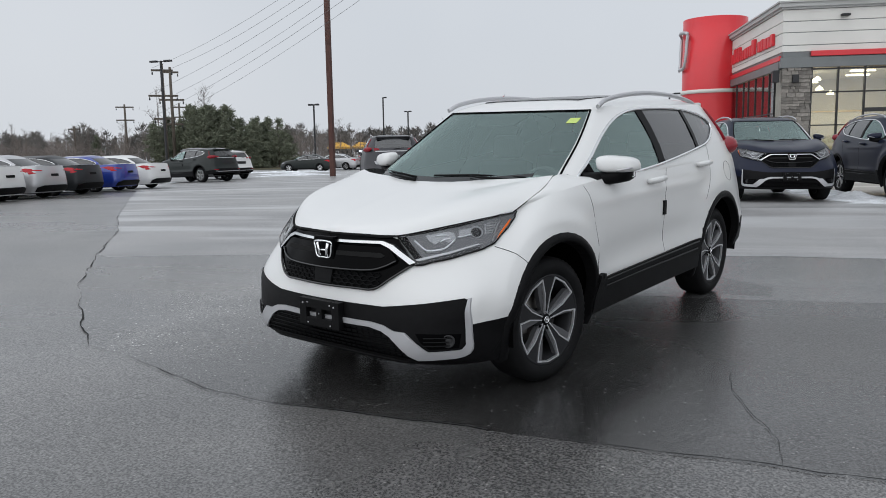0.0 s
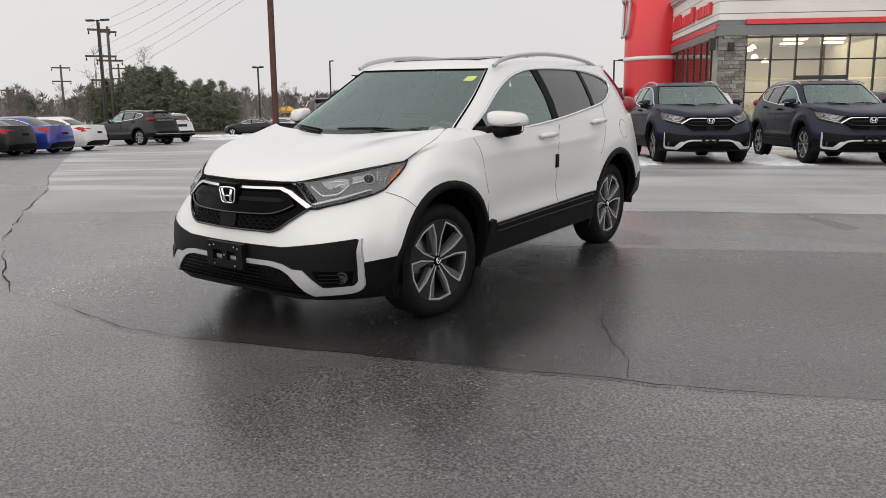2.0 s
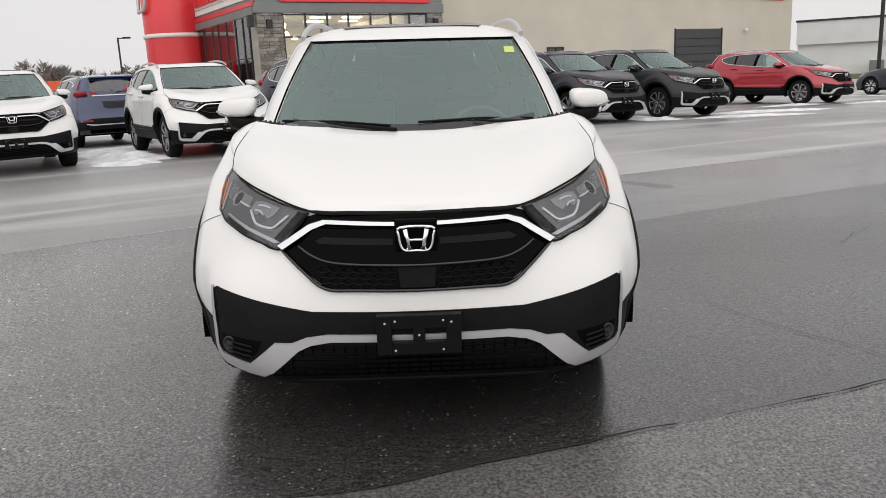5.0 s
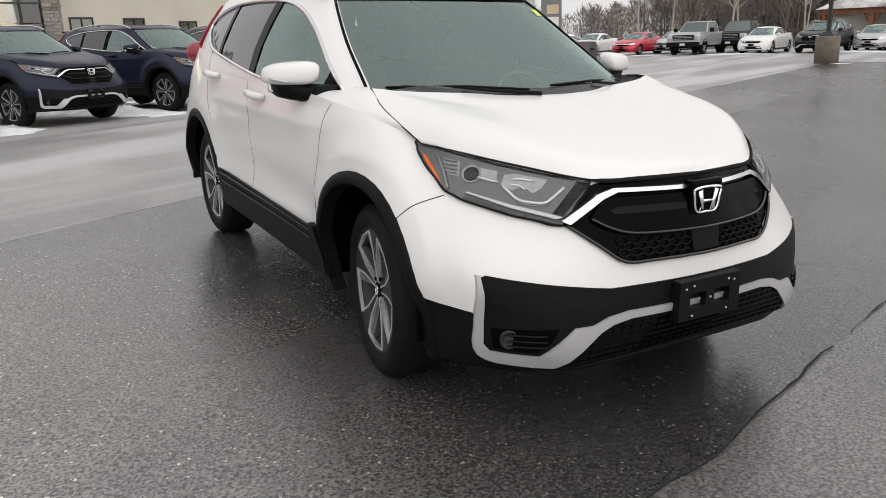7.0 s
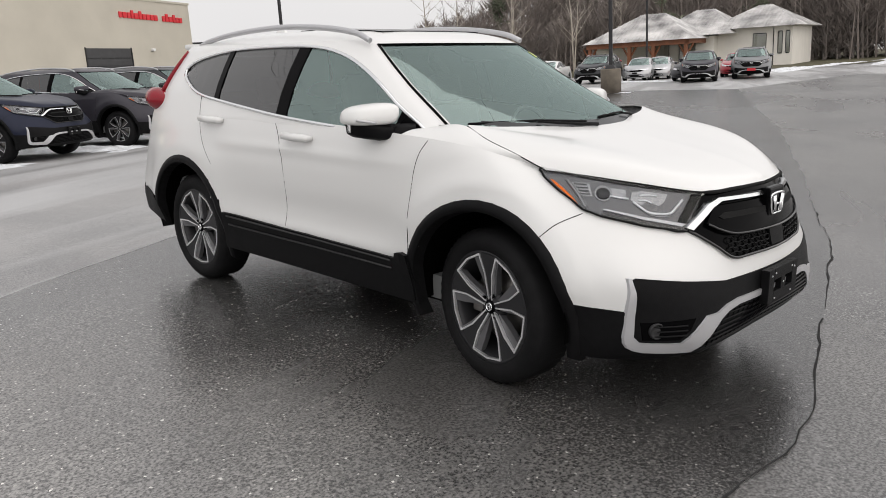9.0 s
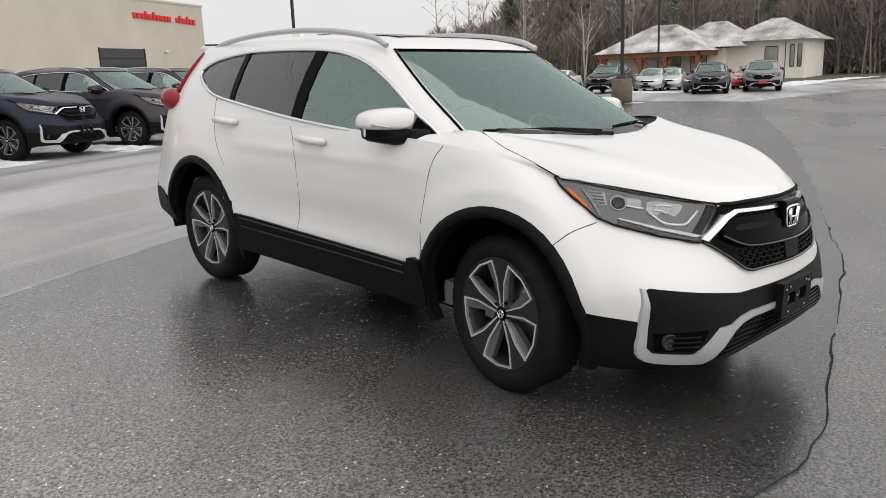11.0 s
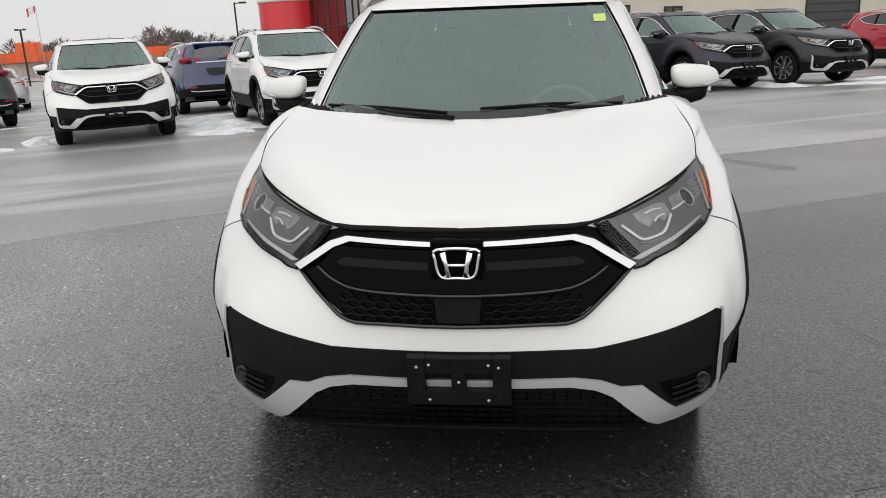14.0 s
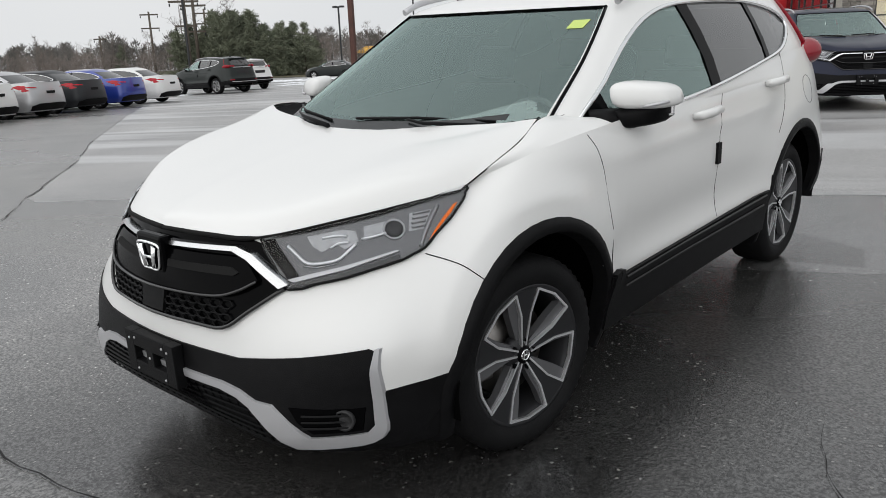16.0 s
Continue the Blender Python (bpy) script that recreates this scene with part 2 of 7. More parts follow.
M["redplate"] = material("plate_red", (0.55, 0.02, 0.03), 0.5)
M["snow"] = material("old_snow", (0.80, 0.82, 0.85), 0.65, 0, 0, 0.14, 2.5, 0.5, 30, stain=(0.42, 0.43, 0.44))


# ---- mesh helpers ----
def part(name, bm, mat, parent=None, label="", smooth=False, lr=False):
    """Links a bmesh (or a mesh) as one object under a thing or a part; lr: its left and right pieces as two."""
    if lr:
        other = bm.copy()
        for b, s in ((bm, 1), (other, -1)):
            gone = [f for f in b.faces if f.calc_center_median().x * s < 0]
            bmesh.ops.delete(b, geom=gone, context="FACES")
        part(name, other, mat, parent, label, smooth)
    if isinstance(bm, bmesh.types.BMesh):
        me = bpy.data.meshes.new(name)
        if smooth:
            for fc in bm.faces:
                fc.smooth = True
        bm.to_mesh(me)
        bm.free()
    else:
        me = bm
    ob = new(name, me)
    mats = mat if isinstance(mat, (list, tuple)) else [mat]
    if not me.materials:
        for m in mats:
            me.materials.append(m)
    for k, m in enumerate(mats):
        ob.material_slots[k].link = "OBJECT"
        ob.material_slots[k].material = m
    if parent:
        ob.parent = parent
    if label:
        ob["label"] = label
    return ob


def thing(name, label, category, group="", m=None, kind=""):
    ob = new(name)
    ob.empty_display_size = 0.2
    if m is not None:
        ob.matrix_basis = m
    return tagged(ob, label, category, group, kind)


def add_box(bm, lo, hi, bevel=0.0, m=None, mat=0, taper=1.0):
    """A box from lo to hi; taper narrows its top."""
    (x0, y0, z0), (x1, y1, z1) = lo, hi
    cx, cy = (x0 + x1) / 2, (y0 + y1) / 2
    vs = []
    for z, k in ((z0, 1.0), (z1, taper)):
        for x, y in ((x0, y0), (x1, y0), (x1, y1), (x0, y1)):
            p = Vector((cx + (x - cx) * k, cy + (y - cy) * k, z))
            vs.append(bm.verts.new(m @ p if m is not None else p))
    fs = [bm.faces.new([vs[i] for i in f]) for f in ((0, 3, 2, 1), (4, 5, 6, 7), (0, 1, 5, 4), (1, 2, 6, 5), (2, 3, 7, 6), (3, 0, 4, 7))]
    for fc in fs:
        fc.material_index = mat
    if bevel:
        es = list({e for fc in fs for e in fc.edges})
        r = bmesh.ops.bevel(bm, geom=es, offset=bevel, segments=2, affect="EDGES", profile=0.6)
        for fc in r["faces"]:
            fc.material_index = mat
    return fs


def box(lo, hi, bevel=0.0, taper=1.0):
    bm = bmesh.new()
    add_box(bm, lo, hi, bevel, taper=taper)
    return bm


def add_tube(bm, path, r, sides=6, closed=False, mat=0, flat=1.0, caps=True):
    """A tube along a path; r is one radius or one for each point; flat squashes it upward."""
    pts = [Vector(p) for p in path]
    n = len(pts)
    rings = []
    up = Vector((0, 0, 1))
    for i, p in enumerate(pts):
        a = pts[(i - 1) % n] if closed or i else pts[i]
        b = pts[(i + 1) % n] if closed or i < n - 1 else pts[i]
        d = (b - a).normalized()
        side = d.cross(up)
        if side.length < 1e-3:
            side = d.cross(Vector((0, 1, 0)))
        side.normalize()
        top = side.cross(d).normalized()
        rad = r[i] if isinstance(r, (list, tuple)) else r
        rings.append([bm.verts.new(p + rad * (math.cos(2 * math.pi * k / sides) * side + flat * math.sin(2 * math.pi * k / sides) * top)) for k in range(sides)])
    for i in range(n if closed else n - 1):
        a, b = rings[i], rings[(i + 1) % n]
        for k in range(sides):
            fc = bm.faces.new((a[k], a[(k + 1) % sides], b[(k + 1) % sides], b[k]))
            fc.material_index = mat
            fc.smooth = sides > 4
    if not closed and caps:
        bm.faces.new(rings[0][::-1]).material_index = mat
        bm.faces.new(rings[-1]).material_index = mat


def tube(path, r, sides=6, closed=False, flat=1.0):
    bm = bmesh.new()
    add_tube(bm, path, r, sides, closed, flat=flat)
    return bm


def add_lathe(bm, prof, n=32, axis="x", centre=(0, 0, 0), mat=0, smooth=True):
    """Turns a profile of (along, radius) about an axis."""
    c = Vector(centre)
    rings = []
    for a, r in prof:
        ring = []
        for k in range(n):
            t = 2 * math.pi * k / n
            u, v = r * math.cos(t), r * math.sin(t)
            q = {"x": (a, u, v), "y": (u, a, v), "z": (u, v, a)}[axis]
            ring.append(bm.verts.new(c + Vector(q)))
        rings.append(ring)
    for a, b in zip(rings, rings[1:]):
        for k in range(n):
            fc = bm.faces.new((a[k], b[k], b[(k + 1) % n], a[(k + 1) % n]))
            fc.material_index, fc.smooth = mat, smooth
    for ring, flip, r in ((rings[0], False, prof[0][1]), (rings[-1], True, prof[-1][1])):
        if r < 0.03:
            fc = bm.faces.new(ring[::-1] if flip else ring)
            fc.material_index = mat


def catmull(pts, m, closed=False):
    """A smooth line through points, m steps for each stretch."""
    p = [np.array(q, float) for q in pts]
    n = len(p)
    out = []
    for i in range(n if closed else n - 1):
        p1, p2 = p[i], p[(i + 1) % n]
        p0 = p[(i - 1) % n] if closed or i else 2 * p1 - p2
        p3 = p[(i + 2) % n] if closed or i + 2 < n else 2 * p2 - p1
        for k in range(m):
            t = k / m
            out.append(0.5 * (2 * p1 + (p2 - p0) * t + (2 * p0 - 5 * p1 + 4 * p2 - p3) * t * t + (3 * p1 - p0 - 3 * p2 + p3) * t ** 3))
    if not closed:
        out.append(p[-1])
    return out


def inside(poly, x, y):
    hit = False
    for (x0, y0), (x1, y1) in zip(poly, poly[1:] + poly[:1]):
        if (y0 > y) != (y1 > y) and x < (x1 - x0) * (y - y0) / (y1 - y0) + x0:
            hit = not hit
    return hit


def ground(x, y):
    """Height of the lot: a gentle rise behind the white car, falling away to both sides."""
    r2 = (x * x + y * y) / 215.0 - 0.045 * x
    return (-0.0201 * x + 0.0349 * y) * math.exp(-max(r2, 0.0)) - 0.007 * min(60, max(0.0, x - 8)) - 0.018 * min(26, max(0.0, -x - 18))


def on_ground(x, y, turn=0.0, lift=0.0):
    """A pose on the lot, leaning with its slope."""
    e = 0.6
    gx = (ground(x + e, y) - ground(x - e, y)) / (2 * e)
    gy = (ground(x, y + e) - ground(x, y - e)) / (2 * e)
    up = Vector((-gx, -gy, 1)).normalized()
    ahead = Vector((-math.sin(radians(turn)), math.cos(radians(turn)), 0))
    ahead = (ahead - up * ahead.dot(up)).normalized()
    side = ahead.cross(up)
    return Matrix(((side.x, ahead.x, up.x, x), (side.y, ahead.y, up.y, y), (side.z, ahead.z, up.z, ground(x, y) + lift), (0, 0, 0, 1)))


# ---- cars: x to the car's left, y to its rear, z up; the front axle's middle on the ground is the origin ----
class Loft:
    """A hull of horizontal outlines, each from the front's middle round the left side to the rear's middle."""

    swell = staticmethod(lambda y, z: 0.0)

    def __init__(self, levels, m=8):
        self.z = np.array([lv[0] for lv in levels], float)
        self.p = np.array([lv[1] for lv in levels], float)
        self.m = m
        self.memo = {}

    def outline(self, z):
        z = round(float(min(max(z, self.z[0]), self.z[-1])), 3)
        if z not in self.memo:
            i = int(np.clip(np.searchsorted(self.z, z) - 1, 0, len(self.z) - 2))
            h = self.z[i + 1] - self.z[i]
            t = (z - self.z[i]) / h
            p1, p2 = self.p[i], self.p[i + 1]
            d1 = (p2 - self.p[i - 1]) / (self.z[i + 1] - self.z[i - 1]) * h if i else p2 - p1
            d2 = (self.p[i + 2] - p1) / (self.z[i + 2] - self.z[i]) * h if i + 2 < len(self.z) else p2 - p1
            c = (2 * t ** 3 - 3 * t * t + 1) * p1 + (t ** 3 - 2 * t * t + t) * d1 + (3 * t * t - 2 * t ** 3) * p2 + (t ** 3 - t * t) * d2
            ext = [(-c[1][0], c[1][1]), *c, (-c[-2][0], c[-2][1])]
            self.memo[z] = np.array(catmull(ext, self.m)[self.m: -self.m])
        return self.memo[z]

    def at(self, s, z):
        o = self.outline(z)
        k = np.arange(len(o))
        x, y = float(np.interp(s, k, o[:, 0])), float(np.interp(s, k, o[:, 1]))
        return x + (self.swell(y, z) if x > 0.7 else 0.0), y

    def front(self, x, z):
        """The depth y of the front face at x, z."""
        o = self.outline(z)[: 6 * self.m]
        k = int(np.argmax(o[:, 0])) + 1
        return float(np.interp(abs(x), o[:k, 0], o[:k, 1]))

    def rear(self, x, z):
        o = self.outline(z)[8 * self.m:][::-1]
        k = int(np.argmax(o[:, 0])) + 1
        return float(np.interp(abs(x), o[:k, 0], o[:k, 1]))

    def side(self, y, z):
        o = self.outline(z)
        return float(np.interp(y, o[:, 1], o[:, 0])) + self.swell(y, z)


def hull(loft, nv, zlo, zhi, keep=None):
    """The hull's skin, both halves; zlo and zhi give its edges along the outline; keep(x, y, z) says which faces stay."""
    bm = bmesh.new()
    n = len(loft.outline(loft.z[0]))
    for sign in (1, -1):
        grid = []
        for i in range(n):
            a, b = zlo(i), zhi(i)
            row = []
            for j in range(nv + 1):
                z = a + (b - a) * j / nv
                x, y = loft.at(i, z)
                row.append(bm.verts.new((sign * x, y, z)))
            grid.append(row)
        for i in range(n - 1):
            for j in range(nv):
                q = [grid[i][j], grid[i + 1][j], grid[i + 1][j + 1], grid[i][j + 1]]
                c = sum((v.co for v in q), Vector()) / 4
                if keep is None or keep(abs(c.x), c.y, c.z):
                    bm.faces.new(q if sign > 0 else q[::-1])
    bmesh.ops.remove_doubles(bm, verts=bm.verts, dist=1e-4)
    loose = [v for v in bm.verts if not v.link_faces]
    bmesh.ops.delete(bm, geom=loose, context="VERTS")
    for fc in bm.faces:
        fc.smooth = True
    return bm


def patch(poly, place, step=0.05, thick=0.012, both=False, bm=None, mat=0, rim=True):
    """A flat outline laid on a curved surface: place(u, v, depth) gives the point; with an edge of its own thickness."""
    own = bm is None
    bm = bm or bmesh.new()
    for sign in ((1, -1) if both else (1,)):
        tmp = bmesh.new()
        tmp.faces.new([tmp.verts.new((u, v, 0)) for u, v in poly])
        tmp.normal_update()
        bmesh.ops.triangulate(tmp, faces=tmp.faces)
        us, vs = [p[0] for p in poly], [p[1] for p in poly]
        for lo, hi, no in ((min(us), max(us), (1, 0, 0)), (min(vs), max(vs), (0, 1, 0))):
            k = max(1, int((hi - lo) / step))
            for i in range(1, k):
                c = lo + (hi - lo) * i / k
                bmesh.ops.bisect_plane(tmp, geom=list(tmp.verts) + list(tmp.edges) + list(tmp.faces), plane_co=(c * no[0], c * no[1], 0), plane_no=no, dist=1e-5)
        bmesh.ops.remove_doubles(tmp, verts=tmp.verts, dist=2e-4)
        bmesh.ops.dissolve_degenerate(tmp, edges=tmp.edges, dist=1e-5)
        tmp.verts.index_update()
        outer, inner = {}, {}
        for v in tmp.verts:
            o = place(v.co.x, v.co.y, 0.0)
            q = place(v.co.x, v.co.y, thick)
            outer[v.index] = bm.verts.new((sign * o[0], o[1], o[2]))
            if rim:
                inner[v.index] = bm.verts.new((sign * q[0], q[1], q[2]))
        for fc in tmp.faces:
            ids = [v.index for v in fc.verts]
            f1 = bm.faces.new([outer[k] for k in ids])
            f1.material_index, f1.smooth = mat, True
        if rim:
            for e in tmp.edges:
                if len(e.link_faces) == 1:
                    a, b = e.verts[0].index, e.verts[1].index
                    f1 = bm.faces.new((outer[a], outer[b], inner[b], inner[a]))
                    f1.material_index = mat
                    ed = bm.edges.get((outer[a], outer[b]))
                    ed.smooth = False
        tmp.free()
    bmesh.ops.delete(bm, geom=[v for v in bm.verts if not v.link_faces], context="VERTS")
    if own:
        bmesh.ops.recalc_face_normals(bm, faces=bm.faces)
    return bm


def coons(front, rear, mid, edge, nu=14, nv=16, both=True):
    """A smooth sheet between four lines (mid at x = 0): front and rear run from mid to edge."""
    F, R = [np.array(p) for p in front], [np.array(p) for p in rear]
    C, E = [np.array(p) for p in mid], [np.array(p) for p in edge]

    def along(line, t):
        k = t * (len(line) - 1)
        i = min(int(k), len(line) - 2)
        return line[i] + (line[i + 1] - line[i]) * (k - i)

    bm = bmesh.new()
    for sign in ((1, -1) if both else (1,)):
        grid = []
        for i in range(nu + 1):
            u = i / nu
            row = []
            for j in range(nv + 1):
                v = j / nv
                p = (1 - v) * along(F, u) + v * along(R, u) + (1 - u) * along(C, v) + u * along(E, v)
                p = p - ((1 - u) * (1 - v) * F[0] + u * (1 - v) * F[-1] + (1 - u) * v * R[0] + u * v * R[-1])
                row.append(bm.verts.new((sign * p[0], p[1], p[2])))
            grid.append(row)
        for i in range(nu):
            for j in range(nv):
                q = [grid[i][j], grid[i + 1][j], grid[i + 1][j + 1], grid[i][j + 1]]
                fc = bm.faces.new(q if sign > 0 else q[::-1])
                fc.smooth = True
    bmesh.ops.remove_doubles(bm, verts=bm.verts, dist=1e-4)
    return bm


def wheel(parent, name, x, y, r, width, rim_r, sign, style=0, steer=0.0):
    """One wheel: tyre, rim with five twin spokes, brake disc and cap; sign gives the outer side."""
    hub = new(name)
    hub.empty_display_size = 0.1
    hub.parent = parent
    hub.matrix_basis = pose(x, y, r, 0, 0, steer + (0 if sign > 0 else 180))
    key = (round(r, 3), round(rim_r, 3), style)
    if key not in WHEELS:
        w = width / 2
        bm = bmesh.new()
        prof = [(-w * 0.8, rim_r), (-w, rim_r + 0.03), (-w * 1.02, (r + rim_r) / 2), (-w * 0.9, r - 0.02), (-w * 0.75, r), (w * 0.75, r), (w * 0.9, r - 0.018), (w * 1.02, (r + rim_r) / 2 + 0.01), (w * 1.0, rim_r + 0.035), (w * 0.9, rim_r + 0.012), (w * 0.8, rim_r)]
        add_lathe(bm, prof, 112)
        for v in bm.verts:  # grooves across both shoulders
            rad = math.hypot(v.co.y, v.co.z)
            if rad > r - 0.03 and round(math.atan2(v.co.z, v.co.y) / (2 * math.pi) * 112) % 2:
                v.co.y, v.co.z = v.co.y * (1 - 0.020), v.co.z * (1 - 0.020)
        tyre = bpy.data.meshes.new("tyre")
        bm.to_mesh(tyre)
        bm.free()
        bm = bmesh.new()
        add_lathe(bm, [(-w * 0.8, rim_r + 0.002), (-w * 0.8, rim_r - 0.02), (-0.02, rim_r - 0.035), (w * 0.6, rim_r - 0.022), (w * 0.86, rim_r - 0.004), (w * 0.9, rim_r + 0.01), (w * 0.84, rim_r + 0.012)], 48, mat=0)
        add_lathe(bm, [(w * 0.40, 0.001), (w * 0.42, rim_r * 0.985), (w * 0.38, rim_r * 0.985)], 40, mat=2) if style == 2 else None
        add_lathe(bm, [(w * 0.3, 0.07), (w * 0.58, 0.066), (w * 0.62, 0.045), (w * 0.70, 0.036), (w * 0.70, 0.004)], 24, mat=0)

        def spoke(a0, a1, r0, r1, w0, w1, x0, x1, mat, th=0.02):
            """A bar from radius r0 at angle a0 to r1 at a1."""
            p, q = Vector((x0, r0 * math.cos(a0), r0 * math.sin(a0))), Vector((x1, r1 * math.cos(a1), r1 * math.sin(a1)))
            d = (q - p).normalized()
            s = Vector((1, 0, 0)).cross(d).normalized()
            b = [p - s * w0, p + s * w0, q + s * w1, q - s * w1]
            lo = [v - Vector((th, 0, 0)) for v in b]
            vs = [bm.verts.new(v) for v in b + lo]
            for f in ((0, 1, 2, 3), (7, 6, 5, 4), (0, 4, 5, 1), (1, 5, 6, 2), (2, 6, 7, 3), (3, 7, 4, 0)):
                bm.faces.new([vs[i] for i in f]).material_index = mat

        for k in range(5):
            a = 2 * math.pi * k / 5 + 0.3
            for s in (-1, 1):
                if style == 1:
                    spoke(a + s * 0.10, a + s * 0.24, 0.05, rim_r * 0.98, 0.012, 0.012, w * 0.66, w * 0.86, 1)
                    continue
                # bright machined edges of the wedge-shaped spoke, and the chord that closes each opening at the rim
                spoke(a + s * 0.30, a + s * 0.155, 0.034, rim_r * 0.62, 0.0034, 0.0038, w * 0.72, w * 0.83, 1, 0.014)
                spoke(a + s * 0.155, a + s * 0.235, rim_r * 0.62, rim_r * 0.985, 0.0038, 0.0044, w * 0.83, w * 0.90, 1, 0.014)
                spoke(a + s * 0.235, a + s * 0.628, rim_r * 0.975, rim_r * 0.965, 0.0044, 0.0044, w * 0.90, w * 0.89, 1, 0.014)
                # broad grey blade that leans into the opening
                bw = 0.024 if s > 0 else 0.008
                spoke(a + s * 0.36, a + s * (0.30 if s > 0 else 0.22), 0.056, rim_r * 0.70, 0.006, bw, w * 0.60, w * 0.74, 3, 0.03)
                spoke(a + s * (0.30 if s > 0 else 0.22), a + s * (0.34 if s > 0 else 0.26), rim_r * 0.66, rim_r * 0.97, bw, bw * 0.75, w * 0.73, w * 0.83, 3, 0.03)
            if style != 1:
                spoke(a, a, 0.05, rim_r * 0.62, 0.009, 0.021, w * 0.69, w * 0.80, 0, 0.03)
                spoke(a, a, rim_r * 0.60, rim_r * 0.985, 0.021, 0.052, w * 0.80, w * 0.87, 0, 0.03)
        rim = bpy.data.meshes.new("rim")
        bmesh.ops.recalc_face_normals(bm, faces=bm.faces)
        bm.to_mesh(rim)
        bm.free()
        bm = bmesh.new()
        add_lathe(bm, [(-0.01, 0.001), (-0.01, rim_r * 0.68), (0.012, rim_r * 0.68), (0.012, 0.001)], 32)
        add_box(bm, (-0.03, -rim_r * 0.72, -0.07), (0.035, -rim_r * 0.42, 0.07), 0.01)
        disc = bpy.data.meshes.new("brake_disc")
        bm.to_mesh(disc)
        bm.free()
        bm = bmesh.new()
        add_lathe(bm, [(w * 0.70, 0.034), (w * 0.76, 0.030), (w * 0.77, 0.002)], 20)
        for k in range(5):
            a = 2 * math.pi * k / 5
            add_lathe(bm, [(w * 0.66, 0.010), (w * 0.72, 0.010), (w * 0.73, 0.004)], 8, centre=(0, 0.055 * math.cos(a), 0.055 * math.sin(a)))
        add_tube(bm, [(w * 0.775, 0.019 * math.cos(t) * (1 + 0.12 * math.sin(t)), 0.019 * math.sin(t)) for t in (2 * math.pi * j / 12 for j in range(12))], 0.0022, 4, True, mat=1)
        for y0 in (-0.008, 0.008):
            add_tube(bm, [(w * 0.775, y0, -0.014), (w * 0.775, y0 * 0.8, 0.014)], 0.0024, 4, mat=1)
        add_tube(bm, [(w * 0.775, -0.008, 0.0), (w * 0.775, 0.008, 0.0)], 0.0022, 4, mat=1)
        cap = bpy.data.meshes.new("hub_cap")
        bm.to_mesh(cap)
        bm.free()
        WHEELS[key] = (tyre, rim, disc, cap)
    tyre, rim, disc, cap = WHEELS[key]
    part("tyre", tyre, M["tyre"], hub)
    part("rim", rim, [M["rim_grey"], M["machined"], M["well"], M["blade"]], hub, "two-tone alloy rim with machined edges")
    part("brake_disc", disc, M["disc"], hub)
    part("hub_cap", cap, [M["gloss_black"], M["chrome"]], hub)
    return hub


WHEELS = {}


def arch_liner(y, r, x0, x1, zc):
    """The dark inside of one wheel arch, both sides of the car."""
    bm = bmesh.new()
    for s in (1, -1):
        ring = []
        for k in range(21):
            a = radians(-8 + 196 * k / 20)
            p = (y + r * math.cos(a), zc + r * math.sin(a))
            ring.append((bm.verts.new((s * x1, *p)), bm.verts.new((s * x0, *p))))
        for a, b in zip(ring, ring[1:]):
            bm.faces.new((a[0], b[0], b[1], a[1]))
        bm.faces.new([v[1] for v in ring])
    return bm


def ring_trim(y, zc, r0, r1, side, x_out, a0, a1, n=26):
    """A flat arch band between two radii, laid on the side of the hull and standing x_out proud, on both sides."""
    bm = bmesh.new()
    for s in (1, -1):
        rows = []
        for k in range(n + 1):
            a = radians(a0 + (a1 - a0) * k / n)
            row = []
            for r, off in ((r0 - 0.012, -0.05), (r0, x_out), ((r0 + r1) / 2, x_out + 0.004), (r1, x_out - 0.002), (r1 + 0.004, -0.03)):
                yy, zz = y + r * math.cos(a), zc + r * math.sin(a)
                row.append(bm.verts.new((s * (side(yy, zz) + off), yy, zz)))
            rows.append(row)
        for a, b in zip(rows, rows[1:]):
            for i in range(4):
                fc = bm.faces.new((a[i], a[i + 1], b[i + 1], b[i]))
                fc.smooth = i in (1, 2)
    bmesh.ops.recalc_face_normals(bm, faces=bm.faces)
    return bm


PAINTED = ("body_shell", "fender", "aerial", "spoiler", "arch_lip", "hood", "roof", "door_handle", "mirror_cap", "cabin_frame", "tailgate", "trunk_lid", "bed")


def repaint(car, paint, tail=None):
    for o in car.children_recursive:
        if o.name.split(".")[0] in PAINTED:
            o.material_slots[0].material = paint


